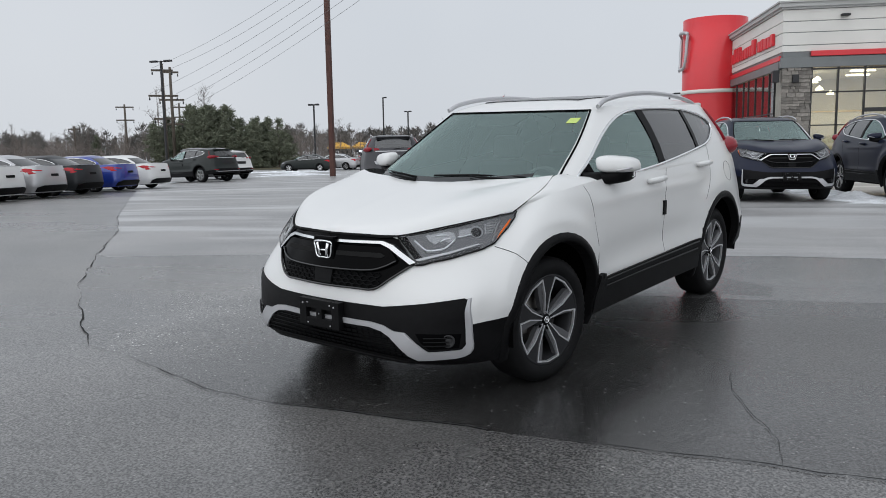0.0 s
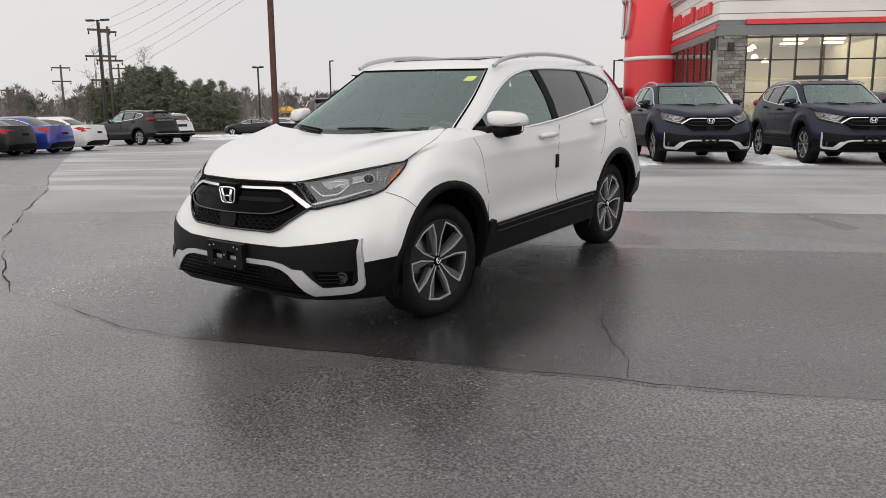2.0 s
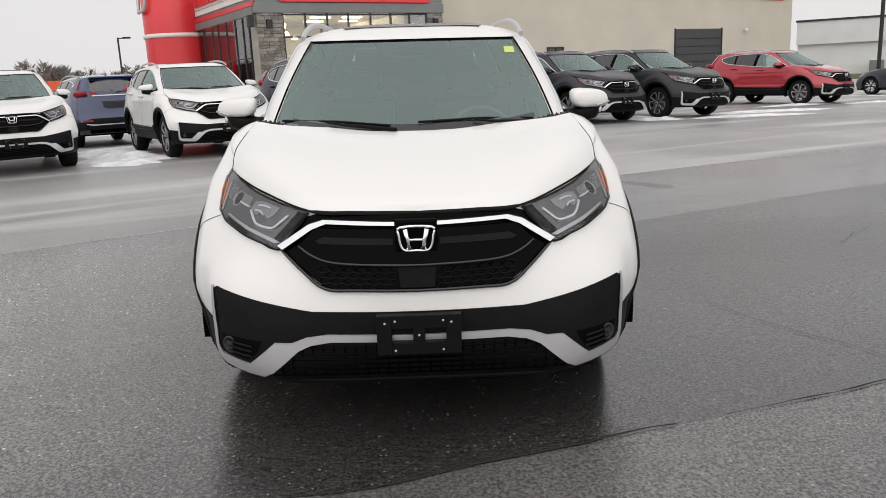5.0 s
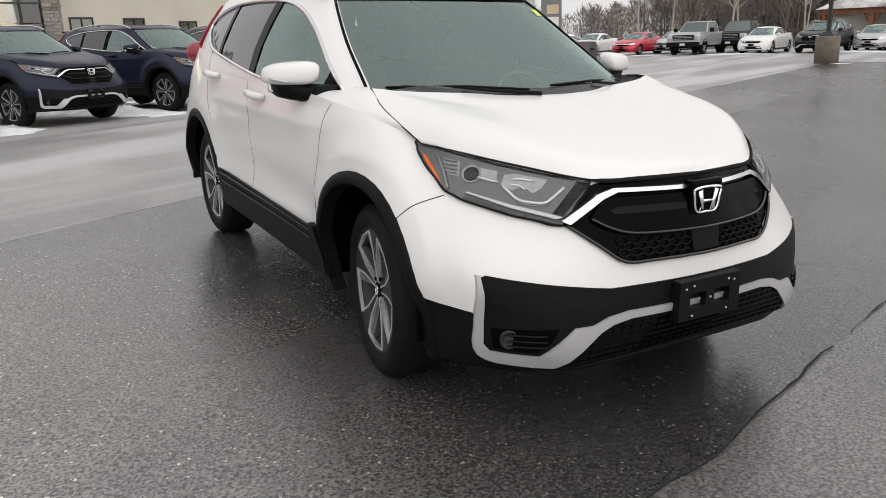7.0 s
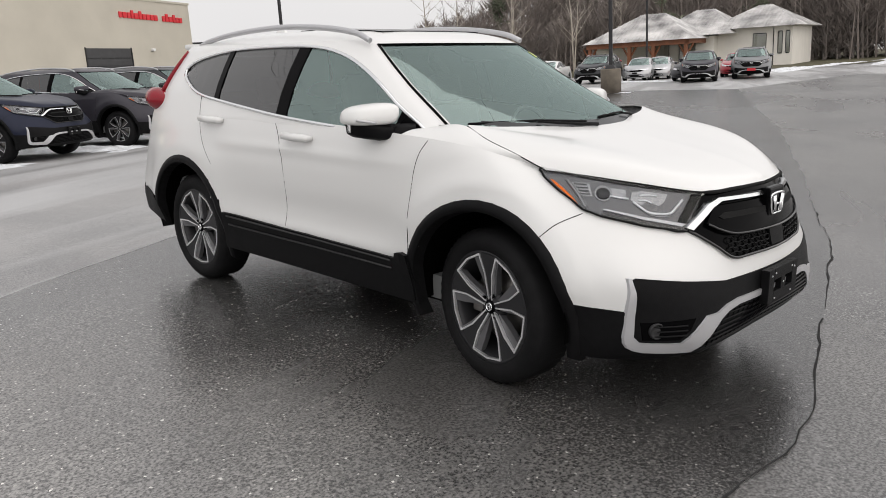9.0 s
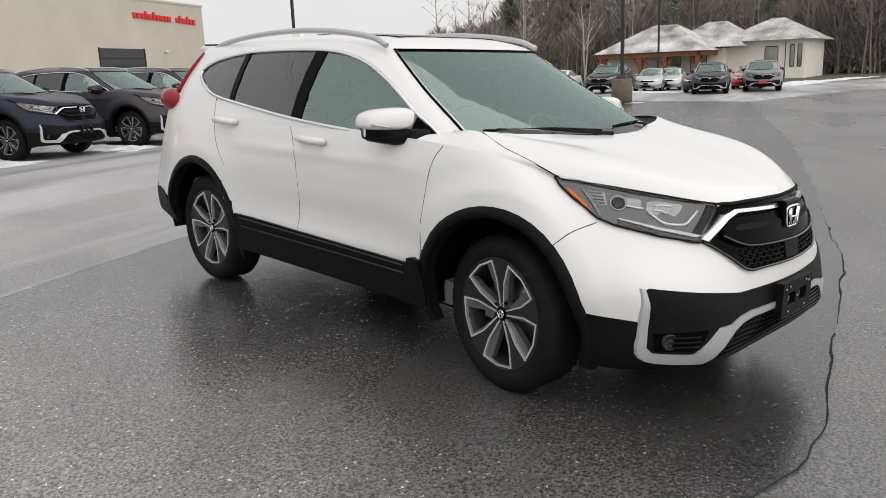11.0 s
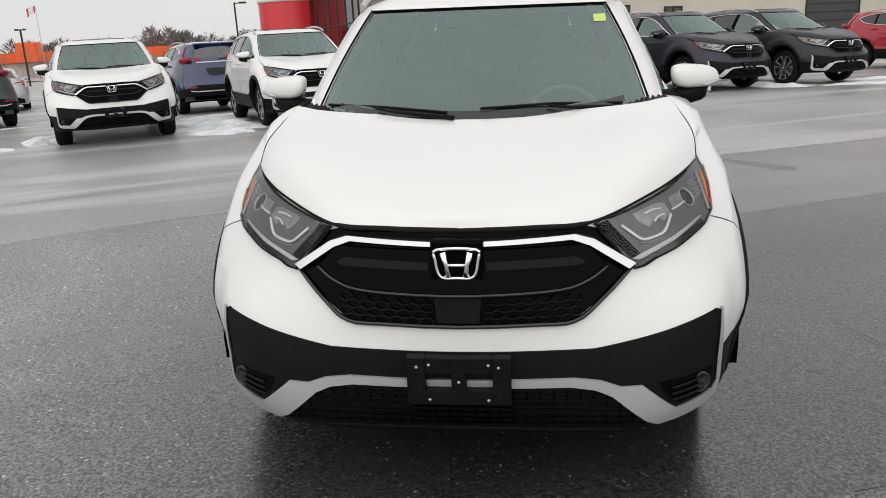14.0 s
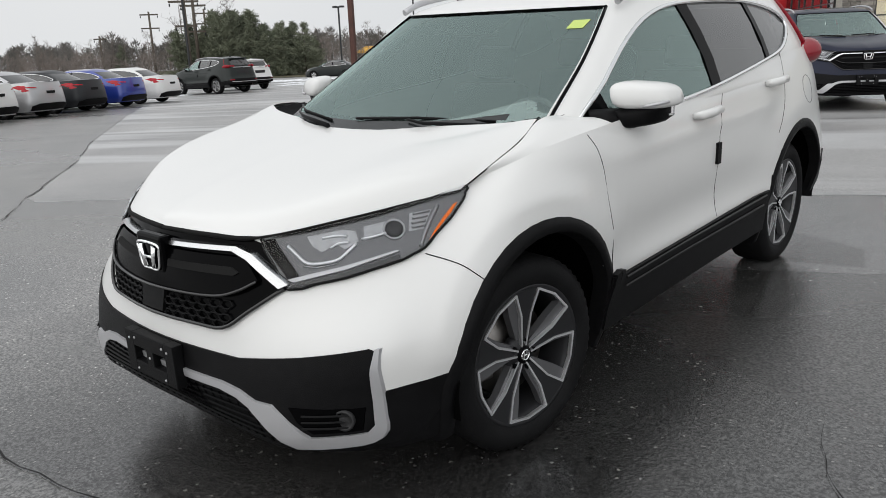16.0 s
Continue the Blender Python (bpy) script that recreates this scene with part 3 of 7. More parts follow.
def crossover(name, label, paint):
    """The five-door crossover of the lot, in all its parts."""
    car = thing(name, label, "car")
    Z = lambda *p: list(p)
    body = Loft([
        (0.22, [(0, -0.79), (0.35, -0.78), (0.58, -0.74), (0.74, -0.62), (0.83, -0.50), (0.885, -0.25), (0.88, 0.45), (0.88, 1.5), (0.885, 2.66), (0.86, 3.2), (0.68, 3.50), (0, 3.58)]),
        (0.30, [(0, -0.865), (0.35, -0.865), (0.59, -0.84), (0.77, -0.70), (0.865, -0.52), (0.92, -0.25), (0.905, 0.45), (0.905, 1.5), (0.915, 2.66), (0.885, 3.25), (0.70, 3.58), (0, 3.66)]),
        (0.45, [(0, -0.92), (0.35, -0.90), (0.60, -0.845), (0.78, -0.71), (0.88, -0.53), (0.94, -0.25), (0.925, 0.45), (0.925, 1.5), (0.94, 2.66), (0.905, 3.28), (0.72, 3.63), (0, 3.71)]),
        (0.60, [(0, -0.915), (0.35, -0.875), (0.60, -0.805), (0.79, -0.69), (0.885, -0.525), (0.945, -0.25), (0.935, 0.45), (0.935, 1.5), (0.95, 2.66), (0.91, 3.28), (0.72, 3.62), (0, 3.70)]),
        (0.75, [(0, -0.89), (0.35, -0.832), (0.58, -0.718), (0.76, -0.592), (0.868, -0.445), (0.935, -0.20), (0.945, 0.45), (0.94, 1.5), (0.95, 2.66), (0.90, 3.25), (0.71, 3.56), (0, 3.64)]),
        (0.88, [(0, -0.85), (0.35, -0.772), (0.56, -0.642), (0.73, -0.495), (0.843, -0.335), (0.915, -0.12), (0.945, 0.45), (0.94, 1.5), (0.945, 2.66), (0.89, 3.22), (0.70, 3.53), (0, 3.61)]),
        (0.97, [(0, -0.79), (0.33, -0.715), (0.53, -0.585), (0.70, -0.412), (0.805, -0.245), (0.905, -0.05), (0.938, 0.45), (0.93, 1.5), (0.935, 2.66), (0.875, 3.2), (0.69, 3.51), (0, 3.60)]),
        (1.06, [(0, -0.65), (0.30, -0.58), (0.50, -0.44), (0.67, -0.26), (0.775, -0.10), (0.882, 0.06), (0.922, 0.45), (0.918, 1.5), (0.92, 2.66), (0.86, 3.18), (0.68, 3.49), (0, 3.58)]),
        (1.16, [(0, -0.45), (0.30, -0.36), (0.48, -0.22), (0.63, -0.04), (0.735, 0.08), (0.822, 0.20), (0.878, 0.45), (0.89, 1.5), (0.89, 2.66), (0.83, 3.16), (0.66, 3.47), (0, 3.56)]),
        (1.26, [(0, -0.25), (0.30, -0.16), (0.45, -0.02), (0.58, 0.12), (0.66, 0.24), (0.72, 0.32), (0.80, 0.50), (0.85, 1.5), (0.855, 2.66), (0.80, 3.10), (0.64, 3.42), (0, 3.51)]),
    ], 12)
    cabin = Loft([
        (1.08, [(0, -0.10), (0.40, -0.01), (0.62, 0.18), (0.73, 0.34), (0.80, 0.46), (0.865, 0.75), (0.90, 1.2), (0.905, 1.8), (0.90, 2.5), (0.83, 3.16), (0.66, 3.47), (0, 3.57)]),
        (1.14, [(0, 0.02), (0.40, 0.08), (0.61, 0.25), (0.72, 0.40), (0.785, 0.51), (0.855, 0.78), (0.893, 1.2), (0.90, 1.8), (0.895, 2.5), (0.825, 3.15), (0.655, 3.46), (0, 3.56)]),
        (1.34, [(0, 0.48), (0.36, 0.52), (0.57, 0.63), (0.67, 0.73), (0.725, 0.82), (0.785, 1.02), (0.815, 1.35), (0.825, 1.8), (0.815, 2.5), (0.755, 3.05), (0.60, 3.36), (0, 3.46)]),
        (1.54, [(0, 0.91), (0.30, 0.93), (0.50, 0.985), (0.59, 1.05), (0.635, 1.12), (0.68, 1.28), (0.70, 1.5), (0.71, 1.8), (0.695, 2.5), (0.645, 2.95), (0.50, 3.24), (0, 3.32)]),
        (1.57, [(0, 0.98), (0.29, 1.00), (0.48, 1.05), (0.565, 1.10), (0.61, 1.17), (0.655, 1.31), (0.675, 1.5), (0.685, 1.8), (0.67, 2.5), (0.62, 2.93), (0.48, 3.22), (0, 3.30)]),
    ], 12)
    def flare(y, z):
        """Flanks swell round the arches and fold in along the doors."""
        out = 0.0
        for yc, high, ease in ((0.0, 0.027, 0.10), (2.66, 0.018, 0.16)):
            r = math.hypot(y - yc, z - 0.375)
            fade = min(1.0, max(0.0, (z - 0.40) / 0.14)) * min(1.0, max(0.0, (0.62 - abs(y - yc)) / 0.14))
            out += high * fade * (1.0 if r < 0.565 else max(0.0, 1.0 - (r - 0.565) / ease) ** 1.4)
        if 0.4 < y < 2.3:
            out += math.sin(math.pi * (y - 0.4) / 1.9) ** 0.5 * (0.010 * math.exp(-((z - 0.535) / 0.04) ** 2) - 0.012 * math.exp(-((z - 0.66) / 0.09) ** 2) + 0.009 * math.exp(-((z - 0.985) / 0.03) ** 2))
        return out

    body.swell = flare
    m = body.m
    W_ARCH, ZC = 0.474, 0.375
    key = np.arange(12) * m
    top_z = [0.915, 0.915, 0.945, 0.985, 1.02, 1.085, 1.115, 1.155, 1.25, 1.26, 1.26, 1.26]
    ztop = lambda i: float(np.interp(i, key, top_z))
    zbot = lambda i: float(np.interp(i, key, [0.24, 0.24, 0.25, 0.25, 0.25, 0.28, 0.30, 0.30, 0.30, 0.38, 0.42, 0.42]))

    def solid(x, y, z):
        if x > 0.55 and min(math.hypot(y, z - ZC), math.hypot(y - 2.66, z - ZC)) < W_ARCH:
            return False
        return True

    zline = lambda i: float(np.interp(i, key, [0.50, 0.50, 0.50, 0.47, 0.485, 0.51, 0.50, 0.50, 0.50, 0.56, 0.60, 0.60]))
    part("body_shell", hull(body, 30, zline, ztop, solid), paint, car)
    part("lower_cladding", hull(body, 7, zbot, zline, solid), M["black"], car, "black plastic lower body")
    # top of each front fender, between the hood and the flank
    hood_edge = catmull([(0.795, -0.235, 1.005), (0.812, -0.08, 1.066), (0.802, 0.08, 1.112), (0.775, 0.235, 1.163), (0.768, 0.36, 1.165), (0.785, 0.50, 1.140)], 6)
    for s in (1, -1):
        bm = bmesh.new()
        rows = []
        n = len(hood_edge)
        for k, (hx, hy, hz) in enumerate(hood_edge):
            i = np.interp(k / (n - 1), [0, 0.35, 1.0], [3.875 * m, 5.125 * m, 6.125 * m])
            z1 = ztop(i)
            sx, sy = body.at(i, z1)
            row = []
            for j in range(7):
                t = j / 6
                bulge = 0.010 * math.sin(math.pi * t)
                row.append(bm.verts.new((s * (sx + (hx - sx) * t), sy + (hy - sy) * t, z1 + (hz - z1) * t + bulge)))
            rows.append(row)
        for a, b in zip(rows, rows[1:]):
            for j in range(6):
                q = [a[j], b[j], b[j + 1], a[j + 1]]
                bm.faces.new(q if s > 0 else q[::-1])
        part("fender", bm, paint, car, smooth=True)
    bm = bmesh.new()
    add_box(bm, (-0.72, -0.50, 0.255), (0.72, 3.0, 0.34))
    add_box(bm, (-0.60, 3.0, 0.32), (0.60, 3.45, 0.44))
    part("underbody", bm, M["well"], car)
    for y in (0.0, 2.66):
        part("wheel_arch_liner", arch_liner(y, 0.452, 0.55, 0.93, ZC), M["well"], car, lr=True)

    # hood
    fr = catmull([(0, -0.835, 0.915), (0.22, -0.805, 0.915), (0.40, -0.742, 0.915), (0.60, -0.555, 0.958), (0.72, -0.39, 0.988), (0.795, -0.235, 1.005)], 6)
    re = catmull([(0, 0.04, 1.135), (0.30, 0.065, 1.14), (0.60, 0.15, 1.152), (0.77, 0.235, 1.165)], 6)
    mid = catmull([(0, -0.835, 0.915), (0, -0.80, 0.955), (0, -0.62, 1.015), (0, -0.30, 1.075), (0, 0.04, 1.135)], 6)
    edge = catmull([(0.795, -0.235, 1.005), (0.812, -0.08, 1.066), (0.802, 0.08, 1.112), (0.77, 0.235, 1.165)], 6)
    bm = coons(fr, re, mid, edge, 30, 28, True)
    for v in bm.verts:  # raised flanks that round down to the lamps
        u = min(1.0, abs(v.co.x) / 0.80)
        w = min(1.0, max(0.0, (v.co.y - float(np.interp(abs(v.co.x), [p[0] for p in fr], [p[1] for p in fr]))) / 0.62))
        v.co.z += 0.046 * math.sin(math.pi * u ** 2.3) * (1 - math.exp(-w / 0.075)) * (1 - w) ** 0.8
    hood = part("hood", bm, paint, car)
    lift = lambda line, dz=0.002: [(p[0], p[1], p[2] + dz) for p in line]
    bm = bmesh.new()
    for s in (1, -1):
        add_tube(bm, [(s * p[0], p[1], p[2] - 0.001) for p in edge], 0.0030, 5)
        add_tube(bm, [(s * p[0], p[1] - 0.004, p[2] - 0.004) for p in fr], [0.0085 if p[0] < 0.40 else 0.0040 for p in fr], 5)
    part("shut_line", bm, M["seam"], hood, lr=True)
    # cowl and wipers
    bm = bmesh.new()
    for s in (1, -1):
        for i in range(len(re) - 1):
            a, b = re[i], re[i + 1]
            q = [(s * a[0], a[1] - 0.01, a[2] - 0.012), (s * b[0], b[1] - 0.01, b[2] - 0.012), (s * b[0] * 0.99, b[1] + 0.20, b[2] - 0.005), (s * a[0] * 0.99, a[1] + 0.16, a[2] - 0.03)]
            bm.faces.new([bm.verts.new(v) for v in (q if s > 0 else q[::-1])])
    bmesh.ops.remove_doubles(bm, verts=bm.verts, dist=1e-4)
    part("cowl", bm, M["black"], car)
    for s, x0, x1 in ((1, 0.60, 0.02), (-1, -0.10, -0.66)):
        bm = bmesh.new()

        def ws(x, z, off):
            return (x, cabin.front(x, z) - off, z)

        add_tube(bm, [ws(x0 + 0.02, 1.135, 0.03), ws(x0 * 0.6 + x1 * 0.4, 1.155, 0.035), ws(x0 * 0.45 + x1 * 0.55, 1.165, 0.03)], [0.010, 0.007, 0.005], 6)
        add_tube(bm, [ws(x0 * 0.98 + x1 * 0.02, 1.150, 0.016), ws(x0 * 0.5 + x1 * 0.5, 1.168, 0.016), ws(x1, 1.160, 0.016)], 0.006, 5)
        part("wiper", bm, M["black"], car)

    # cabin frame with its openings
    dlo = [tuple(p) for p in catmull([(0.47, 1.09), (1.0, 1.125), (1.6, 1.165), (2.2, 1.225), (2.56, 1.268), (2.78, 1.34), (2.88, 1.405), (2.76, 1.475), (2.40, 1.530), (1.95, 1.548), (1.5, 1.543), (1.22, 1.500), (0.98, 1.405), (0.72, 1.255)], 4, True)]
    i3, i4 = 3 * m, 4 * m
    wsx = lambda z: cabin.at(i3, z)[0]
    rear_win = [(-0.56, 1.22), (0.56, 1.22), (0.50, 1.50), (-0.50, 1.50)]

    def frame_keep(x, y, z):
        if y < 1.06 and x < wsx(z) - 0.012 and 1.05 < z < 1.545:
            return False
        if x > 0.5 and y > 0.45 and inside(dlo, y, z):
            return False
        if y > 3.1 and inside(rear_win, x, z):
            return False
        return True

    part("cabin_frame", hull(cabin, 36, lambda i: 1.08, lambda i: 1.57, frame_keep), paint, car)
    side_at = lambda y, z, d, off=0.0: (cabin.side(y, z) + off - d, y, z)

    # roof
    bm = bmesh.new()
    o = cabin.outline(1.57)
    spine = lambda y: min(max(y, 1.30), 2.95)
    crown = lambda y: float(np.interp(y, [0.98, 1.3, 1.8, 2.5, 3.0, 3.32], [0.02, 0.062, 0.085, 0.078, 0.050, 0.02]))
    for s in (1, -1):
        grid = []
        for x, y in o:
            row = []
            for j in range(9):
                t = j / 8
                px, py = x * (1 - t), y + (spine(y) - y) * t
                row.append(bm.verts.new((s * px, py, 1.57 + crown(py) * (1 - (1 - t) ** 4.5))))
            grid.append(row)
        for a, b in zip(grid, grid[1:]):
            for j in range(8):
                q = [a[j], b[j], b[j + 1], a[j + 1]]
                bm.faces.new(q if s > 0 else q[::-1])
    bmesh.ops.remove_doubles(bm, verts=bm.verts, dist=1e-4)
    bmesh.ops.dissolve_degenerate(bm, edges=bm.edges, dist=1e-5)
    roof = part("roof", bm, paint, car, smooth=True)
    roof_z = lambda x, y: 1.57 + crown(y) * (1 - abs(x / 0.68) ** 4.5)
    part("sunroof", patch([(-0.40, 1.22), (0.40, 1.22), (0.42, 1.30), (0.42, 1.98), (-0.42, 1.98), (-0.42, 1.30)], lambda u, v, d: (u, v, roof_z(u, v) + 0.004 - d), 0.12, 0.014), M["gloss_black"], car, "dark glass sunroof panel")
    for s in (1, -1):
        path = catmull([(s * 0.635, 1.06, 1.565), (s * 0.628, 1.20, 1.612), (s * 0.63, 1.5, 1.648), (s * 0.63, 1.9, 1.662), (s * 0.61, 2.4, 1.645), (s * 0.585, 2.8, 1.608), (s * 0.57, 2.98, 1.575)], 5)
        part("roof_rail", tube(path, 0.014, 8, flat=1.2), M["satin"], car, "satin silver roof rail")
    bm = bmesh.new()
    add_box(bm, (-0.50, 3.14, 1.555), (0.50, 3.36, 1.592), 0.014)
    part("spoiler", bm, paint, car)
    if True:
        fin = bmesh.new()
        add_box(fin, (-0.02, 2.72, 1.62), (0.02, 2.90, 1.69), 0.008, taper=0.5)
        part("aerial", fin, paint, car)

    # glass
    bm = bmesh.new()
    zs = [1.075 + (1.545 - 1.075) * j / 14 for j in range(15)]
    for s in (1, -1):
        grid = [[bm.verts.new((s * cabin.at(i, z)[0] * 0.997, cabin.at(i, z)[1] + 0.004, z)) for z in zs] for i in range(i3 + 1)]
        for a, b in zip(grid, grid[1:]):
            for j in range(14):
                q = [a[j], b[j], b[j + 1], a[j + 1]]
                bm.faces.new(q if s > 0 else q[::-1])
    bmesh.ops.remove_doubles(bm, verts=bm.verts, dist=1e-4)
    wsh = part("windshield", bm, M["glass"], car, smooth=True)
    wsh.visible_shadow = False
    # dark edge of the glass
    bm = bmesh.new()
    for s in (1, -1):
        a = [(s * (cabin.at(i3, z)[0] - 0.004), cabin.at(i3, z)[1] - 0.003, z) for z in zs]
        add_tube(bm, a, 0.008, 6)
    add_tube(bm, [(s * cabin.at(i, 1.543)[0], cabin.at(i, 1.543)[1] - 0.001, 1.545) for s, rng in ((-1, range(i3, 0, -2)), (1, range(0, i3 + 1, 2))) for i in rng], 0.005, 5)
    part("windshield_trim", bm, M["gloss_black"], car)
    part("glass_band", patch([(-0.62, 1.080), (0.62, 1.080), (0.600, 1.172), (0.45, 1.160), (0.0, 1.152), (-0.45, 1.160), (-0.600, 1.172)], lambda u, v, d: (u, cabin.front(u, v) - 0.003 + d, v), 0.06, 0.003), M["frit"], car, "dark printed band along the foot of the windshield")
    bm = bmesh.new()
    patch([(-0.16, 1.455), (0.16, 1.455), (0.22, 1.535), (-0.22, 1.535)], lambda u, v, d: (u, cabin.front(u, v) + 0.010 + d, v), 0.06, 0.03, bm=bm)
    part("sensor_housing", bm, M["black"], car)
    part("inspection_sticker", patch([(0.515, 1.462), (0.575, 1.462), (0.575, 1.495), (0.515, 1.495)], lambda u, v, d: (u, cabin.front(u, v) - 0.002 + d, v), 0.05, 0.002), M["sticker"], car, "yellow-green sticker behind the glass")

    def span(y0, y1, slope):
        """The part of the side opening between two leaning lines."""
        lo = [(y0 + slope * (1.2 - z), z) for z in (1.0, 1.7)]
        hi = [(y1 + slope * (1.2 - z), z) for z in (1.0, 1.7)]
        tmp = bmesh.new()
        tmp.faces.new([tmp.verts.new((u, v, 0)) for u, v in dlo])
        for (a, b), flip in ((lo, False), (hi, True)):
            d = (b[0] - a[0], b[1] - a[1])
            no = Vector((d[1], -d[0], 0)) * (-1 if not flip else 1)
            bmesh.ops.bisect_plane(tmp, geom=list(tmp.verts) + list(tmp.edges) + list(tmp.faces), plane_co=(a[0], a[1], 0), plane_no=no, clear_outer=True)
        fc = max(tmp.faces, key=lambda g: g.calc_area())
        out = [(v.co.x, v.co.y) for v in fc.verts]
        tmp.free()
        return out

    for nm, a, b, sl, mt in (("front_door_window", 0.66, 1.525, 0.08, M["glass"]), ("rear_door_window", 1.605, 2.295, 0.02, M["privacy"]), ("quarter_window", 2.33, 3.2, -0.08, M["privacy"])):
        poly = span(a, b, sl)
        ob = part(nm, patch(poly, lambda u, v, d: side_at(u, v, d, -0.006), 0.10, 0.004, True, rim=False), mt, car, lr=True)
    for nm, a, b, sl in (("mirror_sail", 0.3, 0.67, 0.1), ("centre_pillar", 1.515, 1.615, 0.05), ("window_divider", 2.285, 2.34, -0.04)):
        part(nm, patch(span(a, b, sl), lambda u, v, d: side_at(u, v, d, 0.000), 0.10, 0.012, True), M["gloss_black"], car, lr=True)
    bm = bmesh.new()
    for s in (1, -1):
        add_tube(bm, [(s * (cabin.side(y, z) + 0.002), y, z) for y, z in dlo], 0.011, 6, True)
    part("window_surround", bm, M["chrome"], car, "thin chrome window surround", lr=True)
    part("rear_window", patch(rear_win, lambda u, v, d: (u, cabin.rear(u, v) - 0.004 - d, v), 0.1, 0.004, rim=False), M["privacy"], car)
    part("rear_wiper", tube([(0.0, cabin.rear(0, 1.22) + 0.02, 1.22), (-0.30, cabin.rear(0.3, 1.26) + 0.02, 1.26)], 0.01, 5), M["black"], car)

    # cabin inside
    bm = bmesh.new()
    add_box(bm, (-0.62, 0.36, 0.85), (0.62, 0.74, 1.07), 0.05)
    add_box(bm, (-0.80, 0.30, 0.30), (0.80, 3.25, 0.42))
    add_box(bm, (-0.14, 0.5, 0.4), (0.14, 1.3, 0.80), 0.04)
    add_box(bm, (-0.80, 3.00, 0.42), (0.80, 3.20, 1.05), 0.03)
    part("cabin_floor", bm, M["cabin"], car)
    for x, y in ((0.37, 1.25), (-0.37, 1.25), (0.37, 2.15), (-0.37, 2.15)):
        bm = bmesh.new()
        add_box(bm, (x - 0.25, y - 0.45, 0.45), (x + 0.25, y + 0.05, 0.62), 0.05)
        add_box(bm, (x - 0.24, 0, 0), (x + 0.24, 0.12, 0.62), 0.05, m=Matrix.Translation((0, y, 0.58)) @ pose(0, 0, 0, -14))
        add_box(bm, (x - 0.13, 0.02, 0.64), (x + 0.13, 0.11, 0.82), 0.04, m=Matrix.Translation((0, y, 0.58)) @ pose(0, 0, 0, -14))
        part("seat", bm, M["seat"], car, smooth=False)
    ring = [(0.37 + 0.18 * math.cos(a), 0.74 + 0.07 * math.sin(a), 1.0 + 0.165 * math.sin(a)) for a in (2 * math.pi * k / 20 for k in range(20))]
    bm = tube(ring, 0.014, 6, True)
    add_tube(bm, [(0.20, 0.74, 1.0), (0.54, 0.74, 1.0)], 0.02, 6)
    part("steering_wheel", bm, M["cabin"], car)
    bm = bmesh.new()
    add_box(bm, (-0.12, 0.86, 1.44), (0.12, 0.89, 1.50), 0.012)
    part("inner_mirror", bm, M["cabin"], car)

    # front: fr(x, z, off) lies on the nose, off metres proud
    def nose(off):
        return lambda u, v, d: (u, body.front(u, v) - off + d, v)

    half = lambda pts: [*pts, *[(-x, z) for x, z in pts[::-1] if x > 1e-6]]
    grille_out = half([(0, 0.640), (0.335, 0.640), (0.42, 0.700), (0.522, 0.766), (0.43, 0.885), (0.36, 0.905), (0, 0.905)])
    grille = part("grille", patch(grille_out, nose(0.004), 0.05, 0.02), M["gloss_black"], car, "gloss black grille with a honeycomb lower part")
    part("grille_bar", patch(half([(0, 0.735), (0.30, 0.738), (0.40, 0.765), (0.44, 0.79), (0.38, 0.855), (0, 0.862)]), nose(0.020), 0.05, 0.03), M["gloss_black"], grille)
    part("grille_slot", patch([(0.085, 0.828), (0.345, 0.826), (0.375, 0.812), (0.36, 0.803), (0.085, 0.806)], nose(0.024), 0.06, 0.01, True), M["seam"], grille, lr=True)
    bm = bmesh.new()
    patch([(0.065, 0.873), (0.335, 0.873), (0.389, 0.852), (0.508, 0.772), (0.530, 0.783), (0.402, 0.868), (0.345, 0.887), (0.065, 0.886)], nose(0.028), 0.05, 0.03, True, bm=bm)
    bmesh.ops.recalc_face_normals(bm, faces=bm.faces)
    part("wing_trim", bm, M["bright_trim"], grille, "chrome wing across the grille", lr=True)
    # honeycomb
    bm = bmesh.new()
    hx, hz = 0.046, 0.026
    for r in range(5):
        for c in range(-9, 10):
            x, z = (c + (0.5 if r % 2 else 0)) * hx, 0.652 + r * hz * 0.78
            if abs(x) > 0.33 + (z - 0.652) * 0.9 or abs(x) < 0.07 or z > 0.732:
                continue
            loop = [(x + hx * 0.50 * math.cos(a), z + hz * 0.52 * math.sin(a)) for a in (math.pi / 3 * k for k in range(6))]
            add_tube(bm, [(px, body.front(px, pz) - 0.012, pz) for px, pz in loop], 0.0030, 4, True)
    part("honeycomb", bm, M["black"], grille, lr=True)
    lip = catmull([(-0.515, 0.770), (-0.425, 0.700), (-0.34, 0.643), (-0.2, 0.640), (0.2, 0.640), (0.34, 0.643), (0.425, 0.700), (0.515, 0.770)], 4)
    part("grille_lip", tube([(x, body.front(x, z) - 0.012, z) for x, z in lip], 0.007, 6), M["piano"], grille)
    rail = catmull([(-0.44, 0.790), (-0.385, 0.760), (-0.30, 0.739), (-0.10, 0.735), (0.10, 0.735), (0.30, 0.739), (0.385, 0.760), (0.44, 0.790)], 4)
    part("grille_rail", tube([(x, body.front(x, z) - 0.026, z) for x, z in rail], 0.0055, 6), M["piano"], grille)
    part("radar_cover", patch([(-0.062, 0.652), (0.062, 0.652), (0.070, 0.728), (-0.070, 0.728)], nose(0.016), 0.06, 0.02), M["black"], grille)
    ey = body.front(0, 0.83)
    bm = bmesh.new()
    add_box(bm, (-0.078, ey - 0.032, 0.775), (0.078, ey + 0.01, 0.902), 0.012)
